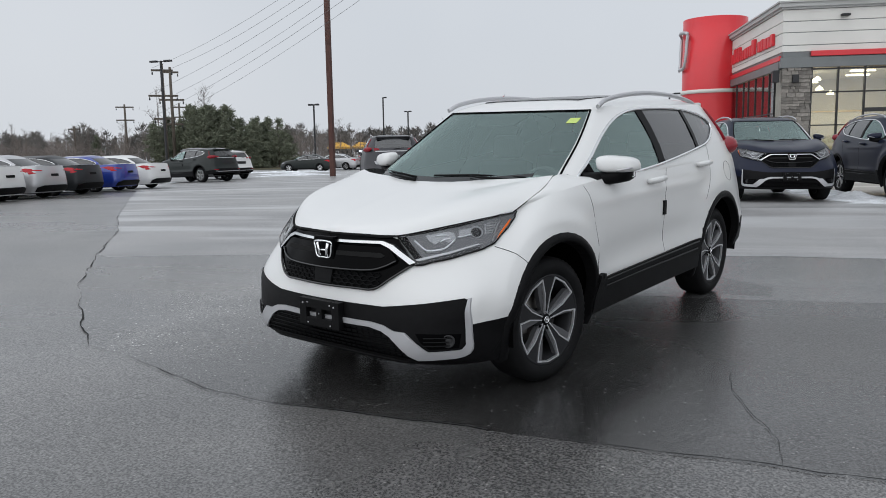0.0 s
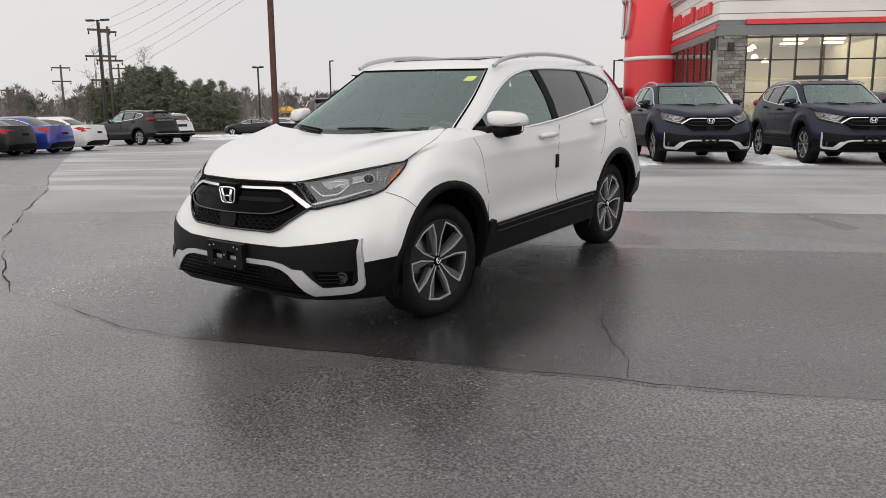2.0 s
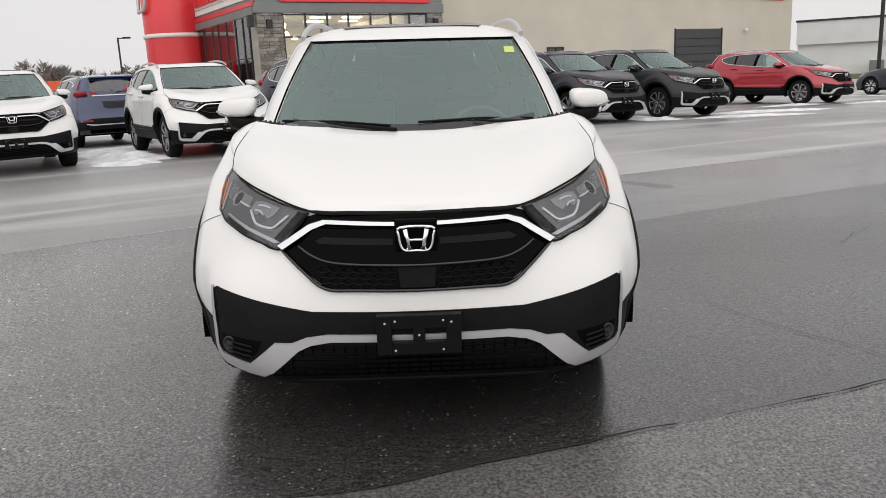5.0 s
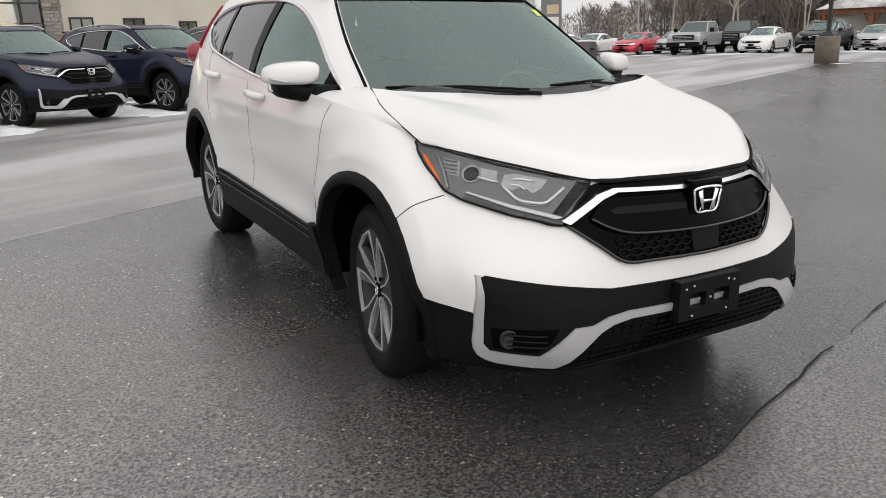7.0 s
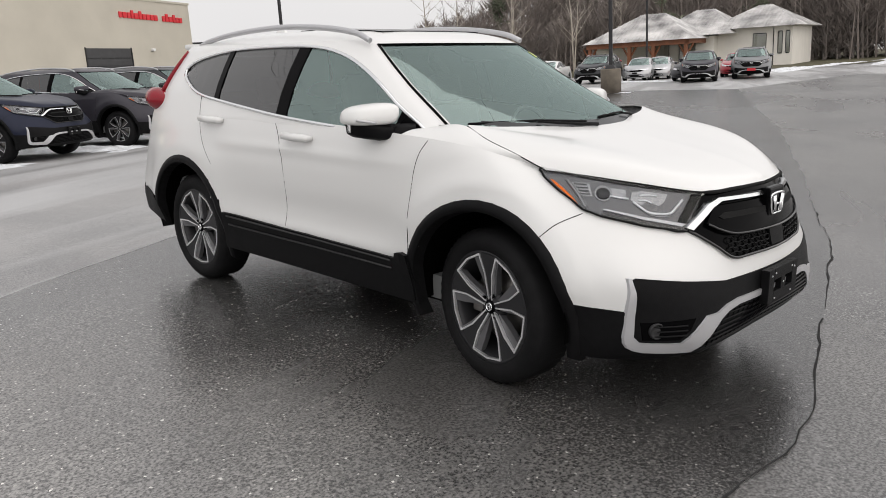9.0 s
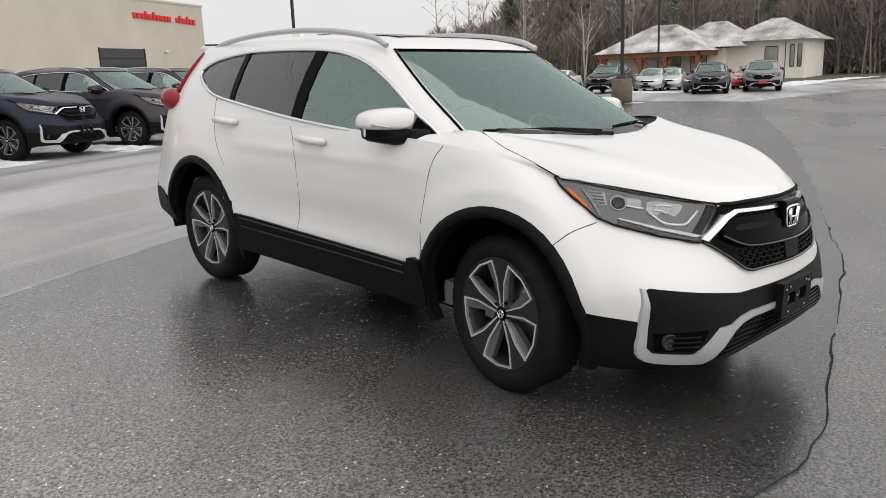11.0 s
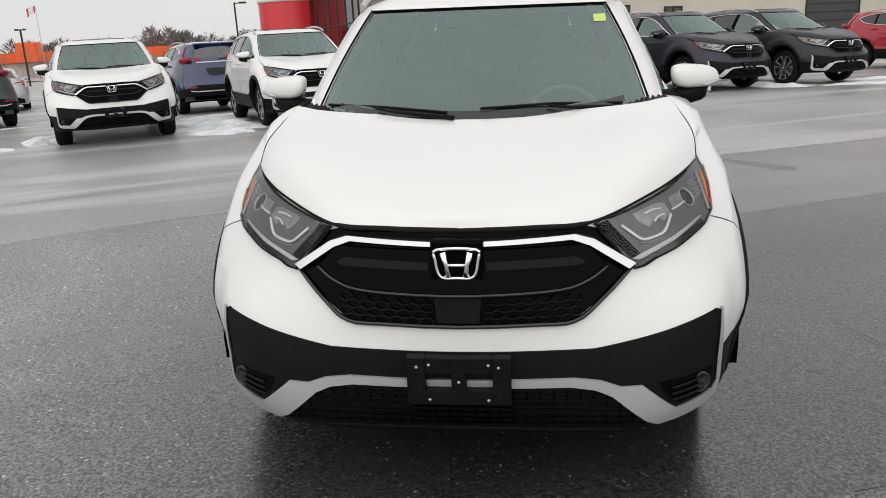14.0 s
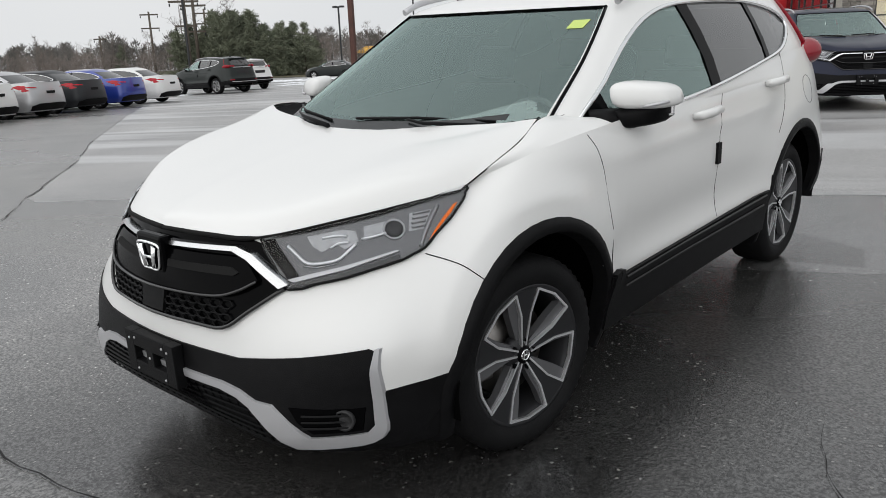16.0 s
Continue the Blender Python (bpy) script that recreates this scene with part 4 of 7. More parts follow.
    emb = part("emblem_base", bm, M["gloss_black"], grille)
    loop = catmull([(-0.058, 0.872), (0.058, 0.872), (0.062, 0.84), (0.048, 0.790), (0, 0.786), (-0.048, 0.790), (-0.062, 0.84)], 4, True)
    bm = tube([(p[0], ey - 0.034, p[1]) for p in loop], 0.0055, 6, True)
    for s in (1, -1):
        add_tube(bm, [(s * 0.040, ey - 0.036, 0.866), (s * 0.029, ey - 0.038, 0.828), (s * 0.027, ey - 0.036, 0.792)], [0.011, 0.008, 0.010], 6)
    add_tube(bm, [(-0.03, ey - 0.036, 0.826), (0.03, ey - 0.036, 0.826)], 0.006, 6)
    part("emblem", bm, M["chrome"], emb, "chrome maker's badge")

    # headlamps
    def skin(u, v):
        """A point of the nose and its outward direction."""
        e = 0.008
        p = Vector((u, body.front(u, v), v))
        du = p - Vector((u - e, body.front(u - e, v), v))
        dv = Vector((u, body.front(u, v + e), v + e)) - Vector((u, body.front(u, v - e), v - e))
        return p, du.cross(dv).normalized()

    lamp_poly = [(0.402, 0.900), (0.522, 0.762), (0.664, 0.793), (0.770, 0.831), (0.803, 0.858), (0.812, 0.925), (0.806, 0.970), (0.790, 1.003), (0.724, 0.973), (0.645, 0.949), (0.516, 0.921)]
    for s in (1, -1):
        def put(off):
            def place(u, v, d):
                p, n = skin(u, v)
                p = p + n * (off - d)
                return (s * p.x, p.y, p.z)
            return place

        lamp = part("headlight", patch(lamp_poly, put(0.007), 0.04, 0.012), M["lampdark"], car, "clear headlight with an amber corner")

        def bit(nm, poly, off, mt, lab="", th=0.004, step=0.05):
            return part(nm, patch(poly, put(off), step, th), mt, lamp, lab)

        def strip_of(nm, pts, off, r, mt):
            return part(nm, tube([put(off)(u, v, 0) for u, v in catmull(pts, 3)], r, 5), mt, lamp)

        ring = [put(0.010)(u, v, 0) for u, v in catmull([p for a, b in zip(lamp_poly, lamp_poly[1:] + lamp_poly[:1]) for p in (a, ((a[0] + b[0]) / 2, (a[1] + b[1]) / 2))], 2, True)]
        part("lamp_seal", tube(ring, 0.0045, 5, True), M["seam"], lamp)
        bit("lamp_bezel", [(0.404, 0.897), (0.516, 0.786), (0.540, 0.799), (0.455, 0.886), (0.440, 0.904)], 0.011, M["gloss_black"])
        bit("lamp_bezel", [(0.516, 0.778), (0.524, 0.765), (0.664, 0.796), (0.768, 0.834), (0.760, 0.846), (0.658, 0.811), (0.538, 0.781)], 0.012, M["piano"])
        bit("lamp_trim", [(0.512, 0.788), (0.534, 0.781), (0.656, 0.813), (0.756, 0.853), (0.748, 0.856), (0.650, 0.823), (0.534, 0.794)], 0.018, M["satin"], "satin silver strip under the lamp", 0.008, 0.03)
        bit("reflector", [(0.520, 0.906), (0.600, 0.921), (0.632, 0.916), (0.652, 0.888), (0.628, 0.868), (0.600, 0.884), (0.575, 0.862), (0.545, 0.878)], 0.009, M["lamp_grey"])
        bit("reflector", [(0.645, 0.926), (0.700, 0.937), (0.706, 0.903), (0.664, 0.888)], 0.010, M["lamp_grey"])
        strip_of("reflector", [(0.560, 0.900), (0.590, 0.905), (0.618, 0.903)], 0.011, 0.0040, M["lamp_white"])
        strip_of("reflector", [(0.592, 0.872), (0.606, 0.884), (0.630, 0.886)], 0.011, 0.0040, M["lamp_white"])
        strip_of("reflector", [(0.655, 0.893), (0.680, 0.897), (0.704, 0.905)], 0.011, 0.0040, M["lamp_white"])
        strip_of("running_light", [(0.482, 0.882), (0.515, 0.856), (0.548, 0.833), (0.585, 0.832), (0.622, 0.840), (0.638, 0.860), (0.650, 0.882)], 0.011, 0.0058, M["lamp_white"])
        strip_of("running_light", [(0.540, 0.826), (0.580, 0.822), (0.628, 0.832)], 0.010, 0.0026, M["lamp_grey"])
        bm = bmesh.new()
        add_lathe(bm, [(0.0, 0.036), (0.006, 0.036), (0.007, 0.031), (0.003, 0.029)], 22, axis="y", centre=(0, 0, 0))
        ring_part = part("projector_ring", bm, M["lamp_grey"], lamp)
        bm = bmesh.new()
        add_lathe(bm, [(0.0, 0.029), (0.004, 0.028), (0.009, 0.018), (0.012, 0.001)], 20, axis="y", centre=(0, 0, 0))
        lens = part("projector_lens", bm, M["rim_grey"], lamp)
        lp, ln = skin(0.716, 0.914)
        for o in (ring_part, lens):
            o.matrix_basis = Matrix.Translation((s * (lp.x + 0.006 * ln.x), lp.y + 0.006 * ln.y, lp.z + 0.006 * ln.z)) @ Vector((s * ln.x, ln.y, ln.z)).to_track_quat("Y", "Z").to_matrix().to_4x4()
        bit("reflector", [(0.726, 0.950), (0.762, 0.955), (0.776, 0.908), (0.750, 0.904)], 0.009, M["lamp_grey"])
        for k in range(4):
            z = 0.913 + 0.0115 * k
            strip_of("reflector", [(0.751 - 0.006 * k, z), (0.762 - 0.005 * k, z + 0.002), (0.773 - 0.004 * k, z + 0.003)], 0.012, 0.0036, M["lamp_grey"])
        strip_of("lamp_rib", [(0.768, 0.962), (0.776, 0.930), (0.786, 0.890), (0.793, 0.862)], 0.012, 0.0065, M["lamp_grey"])
        bit("turn_signal", [(0.795, 0.960), (0.799, 0.965), (0.8045, 0.940), (0.805, 0.900), (0.802, 0.876), (0.799, 0.904)], 0.011, M["amber"], "amber turn signal", 0.004, 0.015)
        cover = bit("lens_cover", lamp_poly, 0.020, M["clear"], "clear lens cover", 0.014, 0.04)
        cover.visible_shadow = False

    # lower front: dark band, silver frame, lower grille
    band = half([(0, 0.262), (0.40, 0.258), (0.585, 0.268), (0.70, 0.275), (0.86, 0.30), (0.90, 0.40), (0.905, 0.490), (0.86, 0.478), (0.815, 0.470), (0.812, 0.600), (0.79, 0.612), (0.62, 0.585), (0.40, 0.556), (0, 0.560)])
    bumper = part("front_bumper", patch(band, nose(0.006), 0.05, 0.02), M["black"], car, "black plastic lower bumper")
    bm = bmesh.new()
    frame_poly = [(0, 0.446), (0.33, 0.446), (0.405, 0.432), (0.455, 0.408), (0.56, 0.312), (0.60, 0.286), (0.765, 0.298), (0.790, 0.305), (0.808, 0.318), (0.818, 0.340), (0.822, 0.365), (0.822, 0.50), (0.817, 0.612), (0.808, 0.612), (0.804, 0.54), (0.802, 0.37), (0.785, 0.345), (0.655, 0.338), (0.545, 0.436), (0.48, 0.438), (0.42, 0.462), (0.34, 0.474), (0, 0.474)]
    patch(frame_poly, nose(0.015), 0.05, 0.02, True, bm=bm)
    bmesh.ops.recalc_face_normals(bm, faces=bm.faces)
    part("bumper_frame", bm, M["satin"], bumper, "satin silver frame on the bumper", lr=True)
    bm = bmesh.new()
    for r in range(6):
        z = 0.300 + r * 0.024
        x1 = 0.56 - r * 0.026
        add_tube(bm, [(x1 * (k / 8 - 1), body.front(x1 * (k / 8 - 1), z) - 0.010, z) for k in range(17)], 0.004, 4)
    for c in range(-13, 14):
        x = c * 0.04
        zt = min(0.43, 0.300 + (0.57 - abs(x)) * 0.9)
        if zt > 0.32:
            add_tube(bm, [(x, body.front(x, 0.295) - 0.010, 0.295), (x, body.front(x, zt) - 0.010, zt)], 0.003, 4)
    part("lower_grille", bm, M["gloss_black"], bumper)
    for s in (1, -1):
        put = lambda off: (lambda u, v, d, off=off: (s * u, body.front(u, v) - off + d, v))
        rec = part("fog_recess", patch([(0.665, 0.352), (0.775, 0.356), (0.785, 0.43), (0.60, 0.435), (0.625, 0.39)], put(0.010), 0.05, 0.006), M["gloss_black"], bumper)
        bm = bmesh.new()
        for z in (0.372, 0.392, 0.412):
            add_tube(bm, [(s * x, body.front(x, z) - 0.014, z) for x in (0.64, 0.68, 0.72, 0.76)], 0.004, 4)
        part("fog_slat", bm, M["black"], rec)
        bm = bmesh.new()
        add_lathe(bm, [(0.0, 0.034), (0.014, 0.034), (0.016, 0.028), (0.010, 0.026), (0.014, 0.012), (0.015, 0.001)], 18, axis="y")
        fog = part("fog_light", bm, [M["ridge"]], rec)
        fog.matrix_basis = Matrix.Translation((s * 0.735, body.front(0.735, 0.395) + 0.004, 0.395)) @ pose(0, 0, 0, 0, 0, 180 + s * 28)
    bm = tube([(x, body.front(x, 0.265) + 0.004, 0.262) for x in np.linspace(-0.56, 0.56, 17)], [0.006] + [0.013] * 15 + [0.006], 6)
    part("lip", bm, M["black"], bumper)
    # plate bracket
    bm = bmesh.new()
    py = body.front(0, 0.48) - 0.030
    for x0, x1, z0, z1 in ((-0.155, -0.10, 0.405, 0.556), (0.10, 0.155, 0.405, 0.556), (-0.10, 0.10, 0.405, 0.452), (-0.10, 0.10, 0.505, 0.556), (-0.022, 0.022, 0.45, 0.507)):
        add_box(bm, (x0, py - 0.008, z0), (x1, py + 0.03, z1), 0.003)
    plate = part("plate_bracket", bm, M["black"], car, "empty black plate bracket")
    for x, z in ((-0.088, 0.535), (0.088, 0.535), (-0.125, 0.528), (0.118, 0.528), (-0.088, 0.422), (0.088, 0.422), (0, 0.480)):
        bm = bmesh.new()
        add_lathe(bm, [(0.0, 0.0050), (-0.003, 0.004), (-0.004, 0.001)], 8, axis="y", centre=(x, py - 0.008, z))
        part("screw", bm, M["satin"], plate)

    # sides
    side = body.side
    on_side = lambda off: (lambda u, v, d: (side(u, v) + off - d, u, v))
    for y in (0.0, 2.66):
        part("arch_trim", ring_trim(y, ZC, 0.446, 0.495, side, 0.007, -8 if y else -18, 198), M["black"], car, "black plastic arch trim", lr=True)
    sill = part("sill_cladding", patch([(0.43, 0.298), (2.22, 0.305), (2.20, 0.40), (2.17, 0.545), (1.5, 0.528), (0.62, 0.512), (0.55, 0.512), (0.52, 0.535), (0.45, 0.538), (0.44, 0.40)], on_side(0.016), 0.08, 0.03, True), M["black"], car, "black plastic sill cladding", lr=True)
    part("mud_guard", patch([(0.448, 0.33), (0.484, 0.33), (0.494, 0.44), (0.510, 0.495), (0.560, 0.512), (0.548, 0.545), (0.500, 0.556), (0.458, 0.548), (0.452, 0.42)], on_side(0.024), 0.05, 0.03, True), M["black"], car, "black plastic guard behind the wheel", lr=True)
    bm = bmesh.new()
    for s in (1, -1):
        for z0, z1 in ((0.495, 0.526), (0.455, 0.470)):
            add_tube(bm, [(s * (side(y, z) + 0.018), y, z) for y, z in ((0.60, z0), (1.2, z0 * 0.6 + z1 * 0.4), (2.12, z1))], 0.006, 5)
    part("sill_ridge", bm, M["ridge"], car, lr=True)
    part("rear_cladding", patch([(3.04, 0.36), (3.28, 0.40), (3.38, 0.58), (3.16, 0.545), (3.12, 0.50)], on_side(0.010), 0.08, 0.02, True), M["black"], car, lr=True)
    bm = bmesh.new()
    for s in (1, -1):
        lines = (catmull([(0.36, 1.10), (0.405, 1.02), (0.44, 0.85), (0.46, 0.54)], 5), catmull([(1.63, 1.16), (1.545, 1.02), (1.50, 0.80), (1.52, 0.54)], 5), catmull([(2.50, 1.25), (2.47, 1.14), (2.40, 0.98), (2.28, 0.84)], 5), catmull([(-0.44, 0.845), (-0.38, 0.81), (-0.34, 0.77), (-0.31, 0.74)], 4))
        for ln in lines:
            part("door_line", tube([(s * (side(y, z) - 0.001), y, z) for y, z in ln], 0.0024, 4), M["seam"], car)
        add_tube(bm, [(s * (side(2.86 + 0.10 * math.cos(a), 1.02 + 0.08 * math.sin(a)) - 0.001), 2.86 + 0.10 * math.cos(a), 1.02 + 0.08 * math.sin(a)) for a in (radians(20 * k) for k in range(18))], 0.0025, 4, True) if s > 0 else None
    part("fuel_door_line", bm, M["seam"], car)
    for y, z in ((1.36, 1.062), (2.29, 1.118)):
        for s in (1, -1):
            bm = bmesh.new()
            path = [(s * (side(y + t, z) + off), y + t, z + 0.02 * t) for t, off in ((-0.125, 0.004), (-0.105, 0.034), (0, 0.042), (0.105, 0.034), (0.125, 0.004))]
            add_tube(bm, path, [0.012, 0.021, 0.022, 0.021, 0.012], 8)
            part("door_handle", bm, paint, car, smooth=True)
    part("door_guard", patch([(1.465, 0.805), (1.505, 0.805), (1.51, 0.905), (1.47, 0.905)], lambda u, v, d: (side(u, v) + 0.014 - d, u, v), 0.05, 0.016), M["black"], car, "small black door edge guard")
    # mirrors
    for s in (1, -1):
        bm = bmesh.new()
        bmesh.ops.create_icosphere(bm, subdivisions=3, radius=1.0)
        for v in bm.verts:
            x, y, z = v.co
            k = lambda t: math.copysign(abs(t) ** 0.6, t)
            x, y, z = k(x), k(y) if y < 0 else min(k(y), 0.55), k(z)
            v.co = (s * (0.965 + 0.112 * x - 0.012 * z), 0.70 + 0.085 * y + 0.05 * x, 1.205 + (0.056 if z > 0 else 0.046) * z * (1 - 0.12 * x) - 0.004 * x)
        if s < 0:
            bmesh.ops.reverse_faces(bm, faces=bm.faces)
        cap = part("mirror_cap", bm, paint, car, smooth=True)
        bm = bmesh.new()
        bmesh.ops.create_icosphere(bm, subdivisions=2, radius=1.0)
        for v in bm.verts:
            x, y, z = v.co
            k = lambda t: math.copysign(abs(t) ** 0.55, t)
            v.co = (s * (0.955 + (0.104 if z > 0 else 0.076) * k(x)), 0.712 + 0.082 * k(y) + 0.05 * k(x), 1.140 + (0.030 if z > 0 else 0.052) * k(z) + 0.012 * k(x))
        add_tube(bm, [(s * 0.79, 0.56, 1.105), (s * 0.85, 0.63, 1.112), (s * 0.93, 0.70, 1.125)], [0.058, 0.050, 0.04], 8)
        part("mirror_base", bm, M["black"], cap, smooth=True)
        bm = bmesh.new()
        add_box(bm, (0.888, 0.752, 1.125), (1.052, 0.764, 1.24), 0.01)
        if s < 0:
            for v in bm.verts:
                v.co.x *= -1
            bmesh.ops.reverse_faces(bm, faces=bm.faces)
        part("mirror_glass", bm, M["chrome"], cap)
        bm = tube([(s * (0.99 + 0.02 * k), 0.622 + 0.055 * max(0, k - 1) ** 1.1 * 0.28, 1.152 + 0.004 * k + 0.022) for k in range(5)], 0.006, 6)
        part("mirror_signal", bm, M["satin"], cap)
    # rear
    for s in (1, -1):
        bm = bmesh.new()
        bmesh.ops.create_icosphere(bm, subdivisions=4, radius=1.0)
        for v in bm.verts:  # pointed ahead, blunt and turned in behind
            x, y, z = v.co
            r = math.sqrt(max(0.0, 1 - y * y))
            fat = (1 - y * y) ** 0.35 if y > 0 else (1 + y) ** 0.8
            x, z = (x / r * fat, z / r * fat) if r > 1e-4 else (0.0, 0.0)
            v.co = (s * (0.775 + 0.096 * x - 0.085 * max(0.0, y + 0.2) ** 1.6), 3.28 + 0.28 * y, 1.210 + 0.080 * z + 0.018 * y)
        if s < 0:
            bmesh.ops.reverse_faces(bm, faces=bm.faces)
        lamp = part("tail_light", bm, M["redlens"], car, "red tail light", smooth=True)
        bm = bmesh.new()
        patch([(0.40, 1.195), (0.72, 1.185), (0.72, 1.265), (0.60, 1.275), (0.42, 1.245)], lambda u, v, d: (s * u, cabin.rear(u, v) + 0.022 - d, v), 0.06, 0.02, bm=bm)
        bmesh.ops.recalc_face_normals(bm, faces=bm.faces)
        part("tail_strip", bm, M["redlens"], lamp)
        part("pillar_strip", tube([(s * (cabin.at(9.35 * m, z)[0] + 0.004), cabin.at(9.35 * m, z)[1] + 0.004, z) for z in (1.24, 1.30, 1.37, 1.44, 1.50, 1.54)], [0.022, 0.020, 0.018, 0.016, 0.013, 0.008], 6), M["redlens"], lamp)
    part("tailgate_trim", patch([(-0.52, 1.155), (0.52, 1.155), (0.52, 1.178), (-0.52, 1.178)], lambda u, v, d: (u, body.rear(u, v) + 0.018 - d, v), 0.08, 0.02), M["satin"], car)
    part("plate_recess", patch([(-0.30, 0.88), (0.30, 0.88), (0.34, 1.03), (-0.34, 1.03)], lambda u, v, d: (u, body.rear(u, v) + 0.006 - d, v), 0.1, 0.01), M["rim_grey"], car)
    rb = part("rear_bumper", patch([(-0.80, 0.41), (0.80, 0.41), (0.86, 0.60), (0.6, 0.66), (-0.6, 0.66), (-0.88, 0.60)], lambda u, v, d: (u, body.rear(u, v) + 0.012 - d, v), 0.08, 0.03), M["black"], car)
    bm = bmesh.new()
    patch([(-0.62, 0.505), (0.62, 0.505), (0.74, 0.53), (0.74, 0.55), (0.60, 0.53), (-0.60, 0.53), (-0.74, 0.55), (-0.74, 0.53)], lambda u, v, d: (u, body.rear(u, v) + 0.026 - d, v), 0.08, 0.03, bm=bm)
    bmesh.ops.recalc_face_normals(bm, faces=bm.faces)
    part("bumper_strip", bm, M["satin"], rb)
    bm = bmesh.new()
    for s in (1, -1):
        patch([(0.60, 0.595), (0.80, 0.59), (0.80, 0.625), (0.60, 0.63)], lambda u, v, d: (s * u, body.rear(u, v) + 0.022 - d, v), 0.08, 0.02, bm=bm)
    part("rear_reflector", bm, M["redlens"], rb, lr=True)
    for y in (0.0, 2.66):
        for s in (1, -1):
            wheel(car, "wheel", s * 0.785, y, 0.362, 0.235, 0.254, s, steer=0.0 if y else -8.0)
    return car


# ---- the lot ----
def lot_sheet():
    ks = [0.0]
    step = 0.8
    while ks[-1] < 1500:
        ks.append(ks[-1] + step)
        step *= 1.03 if ks[-1] < 40 else 1.12
    xs = [-k for k in ks[:0:-1]] + ks
    verts = [(x, y + 8, ground(x, y + 8)) for y in xs for x in xs]
    n = len(xs)
    faces = [(j * n + i, j * n + i + 1, (j + 1) * n + i + 1, (j + 1) * n + i) for j in range(n - 1) for i in range(n - 1)]
    me = bpy.data.meshes.new("ground")
    me.from_pydata(verts, [], faces)
    for p in me.polygons:
        p.use_smooth = True
    return me


M["asphalt_far"] = asphalt("worn_wet_asphalt", 0.25, 0.8, 0.4, 0.46, 0.36, 0.55, 1.0, 1.8, 0.95)
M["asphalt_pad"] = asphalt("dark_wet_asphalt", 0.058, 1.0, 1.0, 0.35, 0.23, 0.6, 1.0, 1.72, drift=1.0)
M["asphalt_near"] = asphalt("coarse_damp_asphalt", 0.128, 0.6, 0.85, 0.40, 0.24, 0.6, 1.0, 1.68, drift=0.4)
M["asphalt_strip"] = asphalt("worn_strip_asphalt", 0.10, 0.9, 0.5, 0.32, 0.18, 0.35, 1.0, 1.75)
M["crack"] = material("crack_dirt", (0.024, 0.024, 0.024), 0.9, spec=0.2)
M["grass"] = material("winter_grass", (0.075, 0.068, 0.035), 0.95, 0, 0, 0.45, 0.6, 0.6, 20)
tagged(part("ground", lot_sheet(), M["asphalt_far"]), "worn wet grey asphalt of a sloping parking lot", "ground", kind="structure")


def ragged(line, amp, step=0.12, seed=0):
    """A line with the small steps of a broken edge."""
    out = []
    for (x0, y0), (x1, y1) in zip(line, line[1:]):
        n = max(1, int(math.hypot(x1 - x0, y1 - y0) / step))
        n = min(n, 60)
        for k in range(n):
            t = k / n
            x, y = x0 + (x1 - x0) * t, y0 + (y1 - y0) * t
            w = noise.noise_vector(Vector((x * 1.7 + seed, y * 1.7, seed))) + 0.6 * noise.noise_vector(Vector((x * 6 + seed, y * 6, 3)))
            out.append((x + amp * w.x, y + amp * w.y))
    out.append(line[-1])
    return out


def overlay(name, poly, mat, lift, label, step=1.5):
    bm = bmesh.new()
    bm.faces.new([bm.verts.new((x, y, 0)) for x, y in poly])
    for ax in (0, 1):
        c = [p[ax] for p in poly]
        lo, hi = max(min(c), -30), min(max(c), 40)
        for i in range(1, int((hi - lo) / step)):
            no = [0, 0, 0]
            no[ax] = 1
            co = [0, 0, 0]
            co[ax] = lo + i * step
            bmesh.ops.bisect_plane(bm, geom=list(bm.verts) + list(bm.edges) + list(bm.faces), plane_co=co, plane_no=no)
    bmesh.ops.triangulate(bm, faces=bm.faces)
    bmesh.ops.recalc_face_normals(bm, faces=bm.faces)
    for v in bm.verts:
        v.co.z = ground(v.co.x, v.co.y) + (0.0045 if v.is_boundary and lift < 0.01 else lift)
    if sum(f.normal.z for f in bm.faces) < 0:
        bmesh.ops.reverse_faces(bm, faces=bm.faces)
    return tagged(part(name, bm, mat), label, "pavement", kind="structure")


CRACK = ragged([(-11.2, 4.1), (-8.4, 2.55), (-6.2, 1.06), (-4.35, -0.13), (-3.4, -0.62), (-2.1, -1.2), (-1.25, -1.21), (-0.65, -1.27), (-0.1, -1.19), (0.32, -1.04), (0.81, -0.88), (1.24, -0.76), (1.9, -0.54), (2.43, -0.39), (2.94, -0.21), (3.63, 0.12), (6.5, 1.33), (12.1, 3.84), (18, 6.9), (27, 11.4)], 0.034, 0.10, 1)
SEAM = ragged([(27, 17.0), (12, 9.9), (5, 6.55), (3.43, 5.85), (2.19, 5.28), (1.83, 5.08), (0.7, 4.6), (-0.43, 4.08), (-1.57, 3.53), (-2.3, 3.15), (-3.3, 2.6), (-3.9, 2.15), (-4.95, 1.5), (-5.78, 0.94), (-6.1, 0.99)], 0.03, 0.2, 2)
NEAR = [(-11.2, 4.1), (-24, 12), (-40, 10), (-40, -26), (40, -26), (40, 11.4), (27, 11.4)]
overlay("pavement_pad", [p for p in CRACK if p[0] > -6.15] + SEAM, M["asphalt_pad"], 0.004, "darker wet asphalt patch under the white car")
STRIP = ragged([(0.3, 2.18), (1.13, 2.51), (2.08, 2.95), (2.68, 3.26), (4.0, 3.9), (7.0, 5.2), (12.0, 7.6)], 0.03, 0.15, 7)
